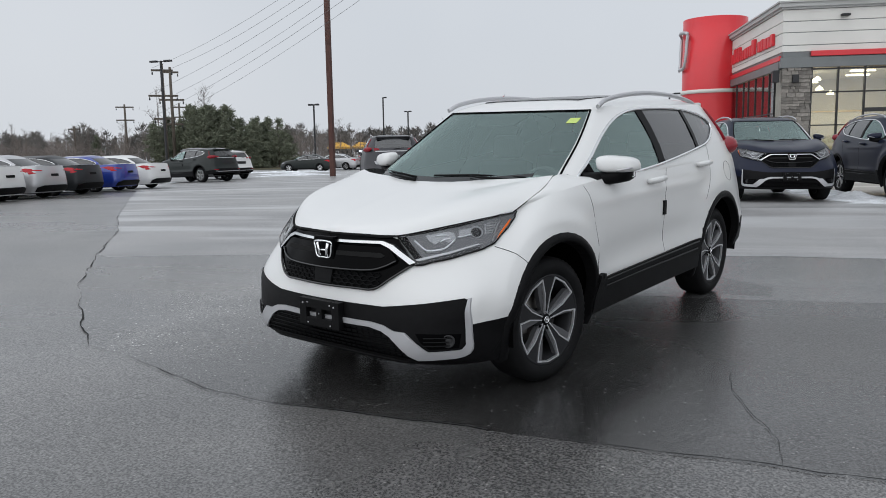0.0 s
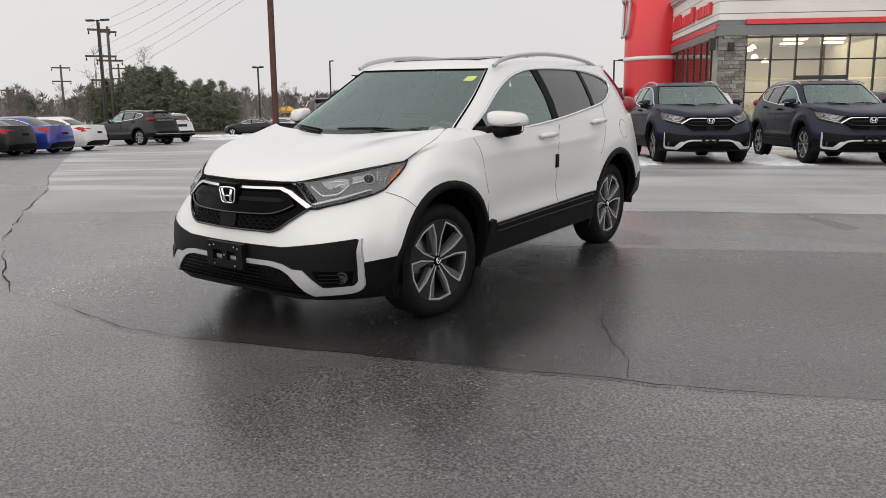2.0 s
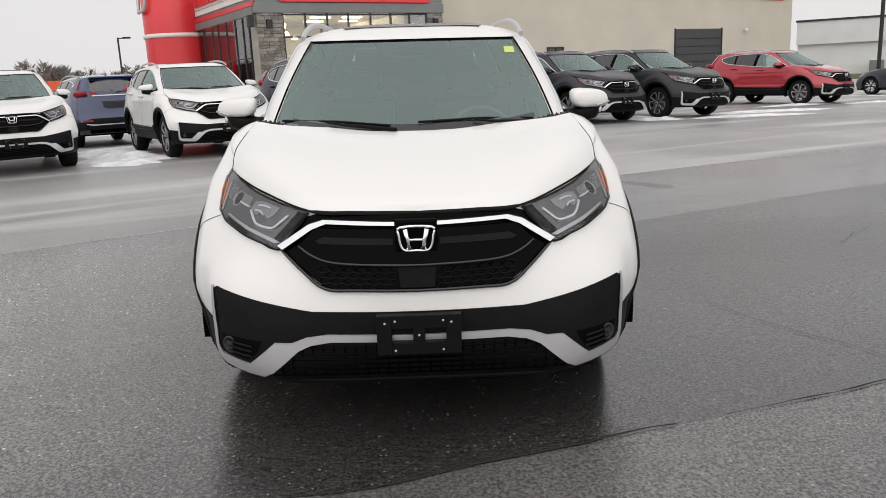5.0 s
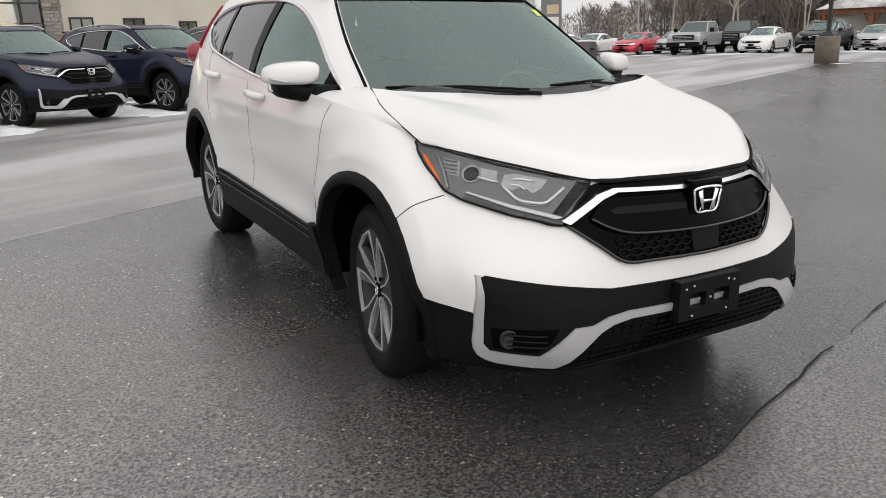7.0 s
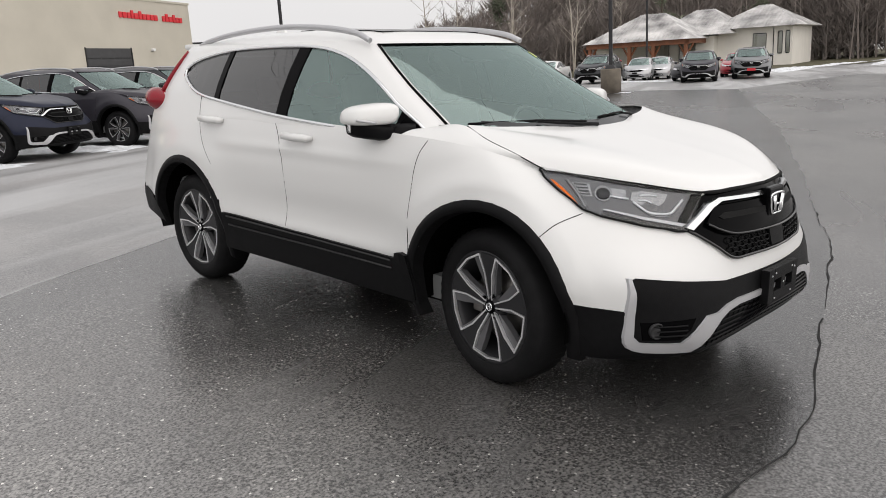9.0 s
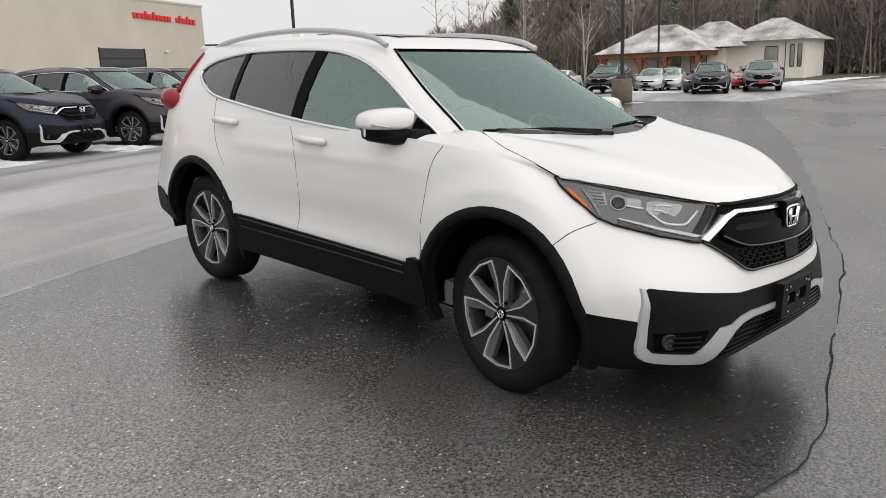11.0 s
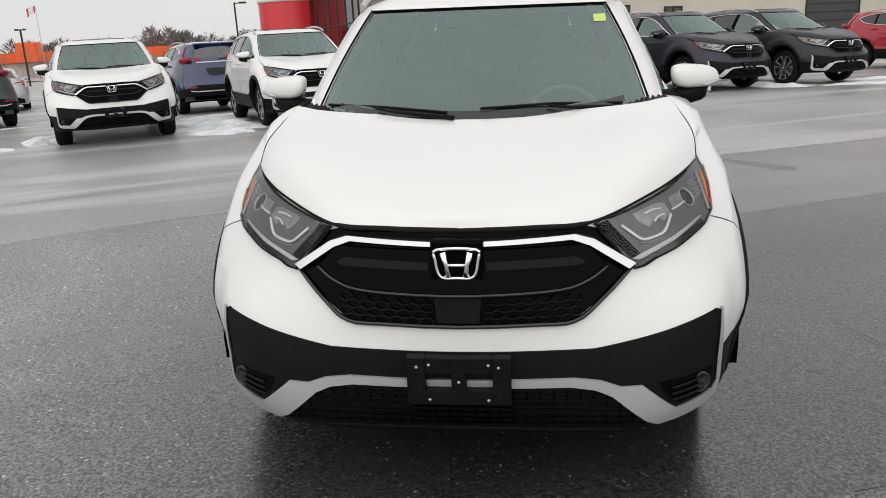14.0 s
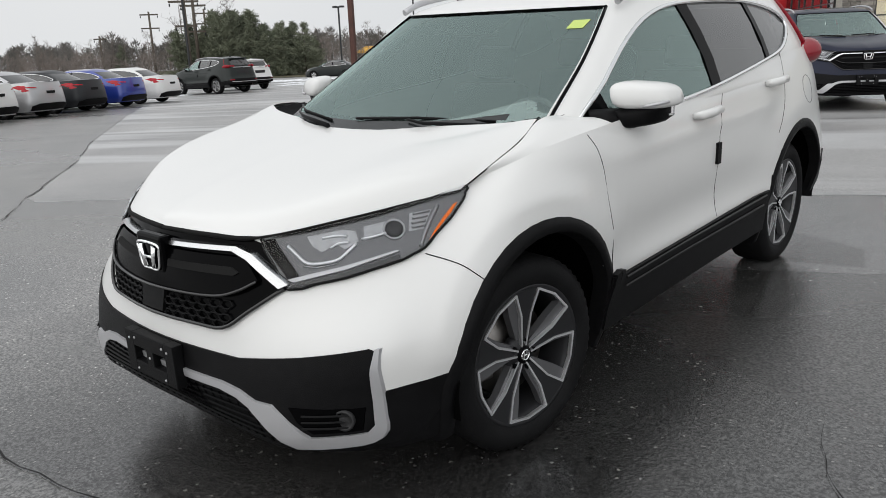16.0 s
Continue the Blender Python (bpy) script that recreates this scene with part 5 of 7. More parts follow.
overlay("pavement_strip", STRIP + [(12.0, 9.9), (5.0, 6.55), (3.43, 5.85), (2.19, 5.28), (1.83, 5.08), (0.7, 4.6), (0.3, 4.40)], M["asphalt_strip"], 0.008, "paler worn strip of asphalt beside the white car")
overlay("pavement_near", CRACK + NEAR[:0:-1], M["asphalt_near"], 0.004, "coarse damp asphalt in front of the white car")


def strip(line, width, lift, seed):
    """A thin irregular ribbon on the ground."""
    bm = bmesh.new()
    rnd = random.Random(seed)
    prev = None
    for i, (x, y) in enumerate(line):
        a, b = line[max(0, i - 1)], line[min(len(line) - 1, i + 1)]
        d = Vector((b[0] - a[0], b[1] - a[1]))
        if d.length < 1e-6:
            continue
        nrm = Vector((-d.y, d.x)).normalized() * width * rnd.uniform(0.2, 1.0) * 0.5 * max(0.06, min(1.0, 0.75 + 1.6 * noise.noise(Vector((x * 0.9, y * 0.9, seed)))))
        if noise.noise(Vector((x * 1.3, y * 1.3, seed + 5))) < -0.38:
            prev = None
            continue
        q = [bm.verts.new((x + s * nrm.x, y + s * nrm.y, ground(x, y) + lift)) for s in (1, -1)]
        if prev:
            bm.faces.new((prev[0], q[0], q[1], prev[1]))
        prev = q
    bmesh.ops.recalc_face_normals(bm, faces=bm.faces)
    if sum(f.normal.z for f in bm.faces) < 0:
        bmesh.ops.reverse_faces(bm, faces=bm.faces)
    return bm


for nm, line, w in (("crack", [p for p in CRACK if p[0] < 5], 0.015), ("crack", [p for p in SEAM if p[0] < 3], 0.010), ("crack", ragged([(1.60, 1.15), (1.65, 0.92), (1.8, 0.42), (2.0, 0.11), (2.19, -0.14), (2.28, -0.40)], 0.05, 0.06, 5), 0.007), ("crack", ragged([(3.1, 1.9), (4.2, 2.9), (5.2, 4.6)], 0.06, 0.1, 8), 0.006)):
    tagged(part("crack", strip(line, w, 0.012, len(line)), M["crack"]), "dark ragged crack in the asphalt", "crack", kind="structure")

# grass verges beyond the lot
overlay("verge_west", [(-52, 20), (-70, 33), (-90, 20), (-160, 60), (-120, 150), (-60, 90), (-50, 52), (-54, 44), (-60, 40)], M["grass"], 0.03, "brown winter grass verge", 20)
overlay("verge_east", [(30, 52), (42, 40), (58, 36), (60, 24), (66, 19), (90, 18), (160, 10), (180, 110), (60, 130)], M["grass"], 0.03, "brown winter grass verge below the woods", 20)

# ---- dealership ----
M["siding"] = material("cream_metal_panel", (0.68, 0.665, 0.625), 0.5, 0.0, 0, 0.05, 0.8)
M["red_panel"] = material("red_metal_panel", (0.60, 0.020, 0.028), 0.4, 0.0, 0.2, 0.08, 0.5)
M["grey_band"] = material("grey_metal_band", (0.17, 0.18, 0.18), 0.45, 0.3, 0, 0.12, 1.0)
M["beige"] = material("beige_stucco", (0.50, 0.467, 0.395), 0.85, 0, 0, 0.10, 0.35, 0.4, 60)
M["stone"] = material("stacked_stone", (0.20, 0.185, 0.165), 0.9, 0, 0, 0.35, 6, 0.6, 40, each=0.35)
M["mullion"] = material("black_window_frame", (0.015, 0.015, 0.016), 0.4)
M["shop_glass"] = glass("shop_glass", (0.72, 0.75, 0.73))
M["cream_wall"] = material("cream_showroom_wall", (0.62, 0.55, 0.42), 0.8, 0, 0, 0.08, 0.4)
M["lamp_glow"] = material("lamp_glow", (1.0, 0.86, 0.62), 0.5, emit=6.0)
M["dark_door"] = material("dark_garage_door", (0.045, 0.045, 0.047), 0.5, 0, 0, 0.2, 2)
M["white_trim"] = material("white_trim", (0.72, 0.72, 0.71), 0.5, 0, 0, 0.05, 2)
M["sign_red"] = material("sign_red", (0.62, 0.02, 0.03), 0.4)
M["concrete"] = material("concrete", (0.30, 0.285, 0.25), 0.9, 0, 0, 0.2, 3, 0.4, 50)
M["old_concrete"] = material("stained_concrete", (0.135, 0.115, 0.092), 0.9, 0, 0, 0.3, 3, 0.4, 50)
M["dark_metal"] = material("dark_metal", (0.03, 0.03, 0.032), 0.5, 0.4)
TURN_B = 29.6
B = pose(2.09, 44.82, -0.12, 0, 0, TURN_B)  # x along the front wall, y into the building


def bx(bm, x0, x1, y0, y1, z0, z1, bevel=0.0, mat=0):
    return add_box(bm, (x0, y0, z0), (x1, y1, z1), bevel, mat=mat)


def dealership():
    d = thing("dealership", "cream and red car dealership with stone piers and a red tower", "building", m=B)
    bm = bmesh.new()
    bx(bm, -1.1, 32.8, 0.0, 0.4, 0, 7.62)
    bx(bm, 32.4, 32.8, 0.4, 26, 0, 7.62)
    bx(bm, -1.1, -0.7, 0.4, 1.0, 0, 7.62)
    part("service_wall", bm, M["beige"], d, "beige stucco wall")
    bm = bmesh.new()
    bx(bm, -1.15, 32.9, -0.06, 0.45, 7.62, 7.78)
    part("coping", bm, M["beige"], d)
    bm = bmesh.new()
    bx(bm, -1.1, 32.6, 0.4, 26, 7.2, 7.35)
    bx(bm, -12.0, -1.0, -0.9, 26, 7.3, 7.45)
    part("roof", bm, M["grey_band"], d)
    bm = bmesh.new()
    bx(bm, -12, 32.4, 25.6, 26, 0, 7.4)
    part("back_wall", bm, M["beige"], d)
    for x0, x1, z0, z1 in ((0.0, 1.45, 1.3, 3.22), (3.42, 4.88, 1.3, 3.18), (7.45, 8.85, 1.3, 3.0)):
        w = part("window", box((x0, -0.03, z0), (x1, 0.02, z1), 0.0), M["shop_glass"], d)
        bm = bmesh.new()
        for a in (x0, (x0 + x1) / 2 - 0.03, x1 - 0.07):
            bx(bm, a, a + 0.07, -0.07, 0.0, z0, z1)
        bx(bm, x0, x1, -0.075, 0.0, z1 - 0.08, z1 + 0.02)
        bx(bm, x0, x1, -0.075, 0.0, z0 - 0.02, z0 + 0.06)
        part("window_frame", bm, M["mullion"], w)
    door = part("garage_door", box((19.4, -0.02, 0), (24.35, 0.03, 4.05)), M["dark_door"], d, "dark overhead garage door")
    bm = bmesh.new()
    for k in range(1, 7):
        bx(bm, 19.45, 24.3, -0.045, -0.02, k * 0.56 - 0.02, k * 0.56 + 0.02)
    for x in (19.3, 24.35):
        bx(bm, x, x + 0.1, -0.06, 0.0, 0, 4.1)
    part("door_rib", bm, M["mullion"], door)
    lamp = bmesh.new()
    bx(lamp, 26.9, 27.2, -0.22, 0, 3.85, 4.05, 0.03)
    part("wall_lamp", lamp, M["white_trim"], d)
    # red sign on the service wall: plain bars
    x = 23.5
    rnd = random.Random(4)
    while x < 31.3:
        w = rnd.uniform(0.28, 0.46)
        if not 28.0 < x < 28.5:
            bm = bmesh.new()
            bx(bm, x, x + w, -0.10, -0.0, 6.28 - 0.02 * (x - 23), 6.28 - 0.02 * (x - 23) + rnd.choice((0.42, 0.42, 0.6)), 0.03)
            part("sign_letter", bm, M["sign_red"], d)
        x += w + 0.12
    # showroom front
    f = -1.0
    bm = bmesh.new()
    zs = [5.85, 6.18, 6.80, 7.34, 7.92]
    for z0, z1 in zip(zs, zs[1:]):
        bx(bm, -12.25, -1.0, f, f + 0.3, z0 + 0.02, z1 - 0.015, 0.012)
        bx(bm, -12.25, -11.95, f + 0.3, 13.4, z0 + 0.02, z1 - 0.015, 0.012)
        bx(bm, -1.3, -1.0, f + 0.3, 4, z0 + 0.02, z1 - 0.015, 0.012)
    part("siding", bm, M["siding"], d, "cream metal siding in long panels")
    bm = bmesh.new()
    bx(bm, -12.2, -1.02, f + 0.04, f + 0.28, 5.6, 7.9)
    bx(bm, -12.2, -11.98, f + 0.28, 13.3, 5.2, 7.9)
    part("siding_back", bm, M["grey_band"], d)
    coping = material("pale_grey_coping", (0.42, 0.42, 0.41), 0.5, 0.1, 0, 0.08, 1.0)
    for o, z0, z1 in ((0.10, 7.92, 8.02), (0.22, 8.02, 8.22), (0.30, 8.22, 8.30)):
        part("cornice", box((-12.25 - o, f - o, z0), (-0.95 + o, f + 0.35, z1)), coping, d)
        part("cornice", box((-12.25 - o, f + 0.35, z0), (-11.9, 13.6, z1)), coping, d)
    bm = bmesh.new()
    bx(bm, -10.9, -1.95, f - 0.16, f, 5.62, 5.88, 0.02)
    part("red_band", bm, M["red_panel"], d)
    bm = bmesh.new()
    bx(bm, -12.34, -12.25, f + 0.1, 13.2, 5.45, 5.70, 0.02)
    part("red_band", bm, M["red_panel"], d)
    bm = bmesh.new()
    bx(bm, -12.3, -1.0, f - 0.08, f + 0.3, 5.08, 5.60, 0.02)
    bx(bm, -12.33, -11.95, f + 0.3, 13.3, 5.02, 5.44, 0.02)
    part("grey_band", bm, M["grey_band"], d)
    # piers of stacked stone
    rnd = random.Random(2)
    stone = {}
    for nm, x0, x1, y1 in (("pier", -12.2, -10.80, 0.25), ("pier", -2.12, -1.05, -0.1)):
        core = part(nm, box((x0 + 0.04, f + 0.04, 0), (x1 - 0.04, y1, 5.08)), M["concrete"], d, "stacked grey stone pier")
        z = 0.0
        while z < 5.0:
            h = rnd.choice((0.14, 0.18, 0.22))
            h = min(h, 5.08 - z)
            x = x0
            while x < x1 - 0.02:
                w = min(rnd.choice((0.24, 0.33, 0.42, 0.55)), x1 - x)
                key = (round(w, 2), round(h, 2))
                if key not in stone:
                    stone[key] = bpy.data.meshes.new("stone")
                    sb = box((0.006, 0, 0.006), (w - 0.006, 0.12, h - 0.006), 0.012)
                    sb.to_mesh(stone[key])
                    sb.free()
                ob = part("stone", stone[key], M["stone"], core)
                ob.location = (x, f - rnd.uniform(0.0, 0.05), z)
                x += w
            z += h
    lampb = part("wall_lamp", box((-11.75, f - 0.25, 4.35), (-11.45, f - 0.02, 4.75), 0.03), M["dark_metal"], d)
    part("wall_lamp", box((-1.75, f - 0.25, 4.35), (-1.47, f - 0.02, 4.75), 0.03), M["dark_metal"], d)
    part("camera_housing", box((-9.6, f - 0.3, 7.50), (-9.2, f - 0.02, 7.60), 0.03), M["dark_metal"], d)
    part("wall_lamp", box((-12.6, f + 0.1, 4.4), (-12.3, f + 0.45, 5.0), 0.03), M["dark_metal"], d)
    # window wall
    cols = [-10.80, -9.55, -8.30, -7.05, -5.72, -4.45, -3.25, -2.12]
    for a, b in zip(cols, cols[1:]):
        for z0, z1 in ((0.1, 2.9), (2.9, 3.86), (3.86, 5.05)):
            p = part("window_pane", box((a + 0.04, f + 0.05, z0 + 0.03), (b - 0.04, f + 0.065, z1 - 0.03)), M["shop_glass"], d)
            p.visible_shadow = False
    for x in cols:
        part("mullion", box((x - 0.04, f - 0.02, 0), (x + 0.04, f + 0.12, 5.08)), M["mullion"], d)
    for z, h in ((3.86, 0.07), (5.0, 0.08), (0.05, 0.12)):
        part("transom", box((-10.80, f - 0.02, z - h / 2), (-2.12, f + 0.11, z + h / 2)), M["mullion"], d)
    part("door_head", box((-8.30, f - 0.05, 2.85), (-5.72, f + 0.11, 3.05)), M["mullion"], d)
    part("transom", box((-10.80, f - 0.02, 2.2), (-8.3, f + 0.1, 2.26)), M["mullion"], d)
    # side window wall
    dep = [0.3, 1.35, 2.70, 4.39, 6.08, 7.33, 9.2, 11.0]
    for k, (a, b) in enumerate(zip(dep, dep[1:])):
        for z0, z1 in ((0.1, 2.9), (2.9, 4.98)):
            p = part("window_pane", box((-12.2, a + 0.03, z0), (-12.185, b - 0.03, z1)), M["shop_glass"], d)
            p.visible_shadow = False
        part("mullion", box((-12.25, a - 0.03, 0), (-12.12, a + 0.03, 5.0)), M["mullion"], d)
    part("transom", box((-12.24, 0.3, 2.87), (-12.12, 11, 2.93)), M["mullion"], d)
    part("side_wall", box((-12.25, 11.0, 0), (-11.9, 13.4, 5.05)), M["grey_band"], d)
    part("curtain", box((-11.9, 9.6, 0.2), (-11.8, 10.9, 4.9)), M["red_panel"], d, "red panel behind the side window")
    # inside the showroom
    bm = bmesh.new()
    bx(bm, -12.1, -1.2, 9.0, 9.2, 0, 5.2)
    bx(bm, -3.4, -3.2, -0.6, 9.0, 0, 5.2)
    bx(bm, -12.1, -1.2, -0.8, 9.0, 5.2, 5.3)
    bx(bm, -12.1, -1.2, -0.8, 9.0, 0.0, 0.05)
    bx(bm, -9.0, -5.0, 6.5, 6.7, 0, 3.0)
    part("showroom_wall", bm, M["cream_wall"], d, "warm cream showroom wall")
    for x, y, z in ((-9.9, 1.6, 4.5), (-9.2, 3.4, 4.75), (-9.2, 3.0, 4.2), (-9.9, 5.0, 4.1), (-8.3, 4.0, 4.0), (-10.4, 6.4, 4.4)):
        bm = bmesh.new()
        add_lathe(bm, [(0.0, 0.20), (0.10, 0.17), (0.2, 0.07), (0.23, 0.01)], 14, axis="z", centre=(x, y, z))
        part("pendant_lamp", bm, M["lamp_glow"], d, "glowing dome pendant lamp")
    bm = bmesh.new()
    for x, y in ((-7.2, 2.5), (-5.2, 2.5), (-6.4, 5.5), (-4.2, 5.2)):
        bx(bm, x - 0.6, x + 0.6, y - 0.15, y + 0.15, 5.10, 5.17)
    part("ceiling_lamp", bm, M["lamp_glow"], d)
    # red tower: a curved wall
    bm = bmesh.new()
    cx, cy, r = -13.0, 12.6, 2.05
    n = 40
    rings = []
    for z in (0, 4.75, 4.78, 9.55):
        rings.append([bm.verts.new((cx + r * math.cos(2 * math.pi * k / n), cy + r * math.sin(2 * math.pi * k / n), z)) for k in range(n)])
    for a, b in zip(rings, rings[1:]):
        for k in range(n):
            fc = bm.faces.new((a[k], a[(k + 1) % n], b[(k + 1) % n], b[k]))
            fc.smooth = True
    bm.faces.new(rings[-1])
    tower = part("tower", bm, M["red_panel"], d, "round red metal tower")
    bm = bmesh.new()
    add_lathe(bm, [(4.68, r), (4.68, r + 0.08), (4.92, r + 0.08), (4.92, r)], 40, axis="z", centre=(cx, cy, 0))
    part("tower_band", bm, M["siding"], tower)
    loop = catmull([(-0.85, 1.15), (0.85, 1.15), (0.95, 0.6), (0.72, -1.0), (0, -1.15), (-0.72, -1.0), (-0.95, 0.6)], 4, True)
    a0 = radians(182)
    bm = tube([(cx + (r + 0.18) * math.cos(a0 + p[0] / r), cy + (r + 0.18) * math.sin(a0 + p[0] / r), 7.5 + p[1]) for p in loop], 0.11, 6, True)
    part("tower_emblem", bm, M["satin"], tower, "silver rounded badge frame")
    bm = bmesh.new()
    bx(bm, -15.9, -15.3, 11.2, 12.6, 0.2, 2.9)
    part("tower_opening", bm, M["mullion"], tower)
    # red sign on the cream side: bars in place of the name
    y = 0.35
    rnd = random.Random(9)
    while y < 10.0:
        w = rnd.uniform(0.34, 0.62)
        if not 3.6 < y < 4.2:
            h = rnd.choice((0.55, 0.6, 0.85))
            part("sign_letter", box((-12.42, y, 6.35), (-12.26, y + w, 6.35 + h), 0.03), M["sign_red"], d)
        y += w + 0.16
    return d


dealership()
lit = new("showroom_light", bpy.data.lights.new("showroom_light", "AREA"))
lit.data.shape, lit.data.size, lit.data.size_y = "RECTANGLE", 8.0, 7.0
lit.data.energy, lit.data.color = 420.0, (1.0, 0.86, 0.66)
lit.matrix_world = B @ pose(-7.0, 3.6, 5.05)


# ---- neighbours ----
def grey_store():
    d = thing("store_building", "pale grey store with a dark roof edge and a sign band", "building", m=pose(36.8, 72.6, -0.2, 0, 0, -30))
    part("wall", box((0, 0, 0), (13.2, 14, 3.5)), material("pale_grey_panel", (0.66, 0.68, 0.67), 0.6, 0, 0, 0.06, 0.5), d)
    part("fascia", box((-0.1, -0.4, 2.9), (13.4, 14, 5.0)), material("grey_fascia", (0.62, 0.63, 0.63), 0.5, 0, 0, 0.08, 0.6), d)
    part("roof_edge", box((-0.2, -0.5, 5.0), (13.5, 14.1, 5.18)), M["dark_metal"], d)
    rnd = random.Random(3)
    x = 8.2
    while x < 12.6:
        w = rnd.uniform(0.3, 0.5)
        part("sign_letter", box((x, -0.52, 3.75), (x + w, -0.38, 4.3 + rnd.choice((0, 0.15))), 0.02), M["dark_metal"], d)
        x += w + 0.12
    for x in (6.2, 8.6, 11.0):
        part("roof_unit", box((x, -1.6, 0), (x + 1.2, -0.9, 1.2), 0.05), M["grey_band"], d)
    p = thing("pylon_sign", "tall grey pylon sign with small pale boards", "sign", m=pose(47.6, 63.6, -0.2, 0, 0, -30))
    part("post", box((0, 0, 0), (2.0, 0.6, 5.6)), M["grey_band"], p)
    part("board", box((0.5, -0.06, 3.4), (1.7, 0, 4.3)), material("tan_board", (0.55, 0.45, 0.30), 0.6), p)
    part("board", box((0.5, -0.06, 2.2), (1.7, 0, 3.1)), M["white_trim"], p)
    part("cap", box((-0.1, -0.1, 5.5), (2.1, 0.7, 5.75)), M["dark_metal"], p)


grey_store()


def house():
    """A low pale house with a snowy ribbed metal roof and a timber porch."""
    d = thing("house", "low pale house with a snowy metal roof and timber porch", "house", m=pose(71.65, 26.5, -0.55, 0, 0, 101) @ Matrix.Diagonal((0.745, 0.85, 1.0, 1)))
    # x runs along the front from the right end to the left one, y away to the back
    tan = material("pale_tan_siding", (0.76, 0.73, 0.67), 0.7, 0, 0, 0.06, 0.7)
    roofm = material("snowy_ribbed_metal", (0.50, 0.49, 0.48), 0.45, 0.2, 0, 0.6, 0.5, stain=(0.07, 0.065, 0.065))
    timber = material("brown_timber", (0.20, 0.075, 0.035), 0.6, 0, 0, 0.3, 3)
    part("wall", box((0, -12, 0), (9.0, 0, 3.7)), tan, d)
    part("wall", box((9.0, -12, 0), (22.5, 1.5, 3.2)), tan, d)

    def hip(nm, x0, x1, y0, y1, z0, h, inset, lab=""):
        bm = bmesh.new()
        ribs = []
        xm0, xm1, ym = x0 + inset, x1 - inset, (y0 + y1) / 2
        c = [bm.verts.new(v) for v in ((x0, y0, z0), (x1, y0, z0), (x1, y1, z0), (x0, y1, z0), (xm0, ym, z0 + h), (xm1, ym, z0 + h))]
        for f in ((3, 2, 5, 4), (0, 4, 5, 1), (0, 3, 4), (1, 5, 2), (0, 1, 2, 3)):
            bm.faces.new([c[i] for i in f])
        for i in range(int((x1 - x0) / 0.5)):  # ribs down the front slope
            x = x0 + 0.25 + i * 0.5
            t = 1.0
            if x < xm0:
                t = (x - x0) / max(inset, 0.01)
            if x > xm1:
                t = (x1 - x) / max(inset, 0.01)
            if t > 0.06:
                ribs.append([(x, y1, z0 + 0.03), (x, y1 + (ym - y1) * t, z0 + h * t + 0.03)])
        bmesh.ops.recalc_face_normals(bm, faces=bm.faces)
        ob = part(nm, bm, roofm, d, lab)
        for path in ribs:
            part("rib", tube(path, 0.04, 4), roofm, ob)

    hip("roof", -1.2, 10.5, -13.2, 1.3, 3.7, 2.2, 5.0, "ribbed metal roof with patches of snow")
    hip("roof", 6.5, 18.0, -13.2, 2.6, 3.3, 2.6, 4.5)
    hip("porch_roof", 9.5, 23.6, -4.0, 8.5, 3.0, 2.6, 5.5)
    hip("roof", 21.5, 26.0, -10, 2.0, 2.6, 1.2, 1.5)
    part("porch_beam", box((10.0, 7.6, 2.55), (23.2, 8.1, 3.0)), timber, d)
    part("porch_beam", box((10.0, 1.5, 2.6), (10.4, 8.1, 3.0)), timber, d)
    for x in (10.2, 14.2, 17.3, 22.6):
        post = part("porch_post", box((x, 7.6, 0), (x + 0.42, 8.0, 2.6)), timber, d)
        bm = bmesh.new()
        for s in (-1, 1):
            add_tube(bm, [(x + 0.2, 7.8, 1.5), (x + 0.2 + s * 0.9, 7.8, 2.6)], 0.11, 4)
        part("brace", bm, timber, post)
    for x0, x1, z0, z1 in ((3.1, 4.6, 1.2, 3.1), (0.35, 0.75, 1.3, 3.2), (1.2, 1.65, 1.3, 3.2), (11.4, 13.4, 0.1, 2.6), (14.8, 16.8, 0.1, 2.6)):
        y = 0.0 if x1 < 9 else 1.5
        w = part("window", box((x0, y - 0.05, z0), (x1, y + 0.03, z1)), M["shop_glass"], d)
        bm = bmesh.new()
        for a in (x0 - 0.06, x1):
            bx(bm, a, a + 0.06, y - 0.02, y + 0.08, z0, z1)
        bx(bm, x0, x1, y - 0.02, y + 0.08, z1, z1 + 0.07)
        bx(bm, x0, x1, y - 0.02, y + 0.08, z0 - 0.07, z0)
        part("window_frame", bm, M["mullion"], w)
        part("room_dark", box((x0, y - 0.3, z0), (x1, y - 0.1, z1)), M["cabin"], w)
    part("downpipe", tube([(2.2, 0.06, 0), (2.2, 0.06, 3.6)], 0.05, 6), M["dark_metal"], d)
    part("side_wing", box((22.5, -8, 0), (25.2, 1.0, 2.7)), tan, d)


house()


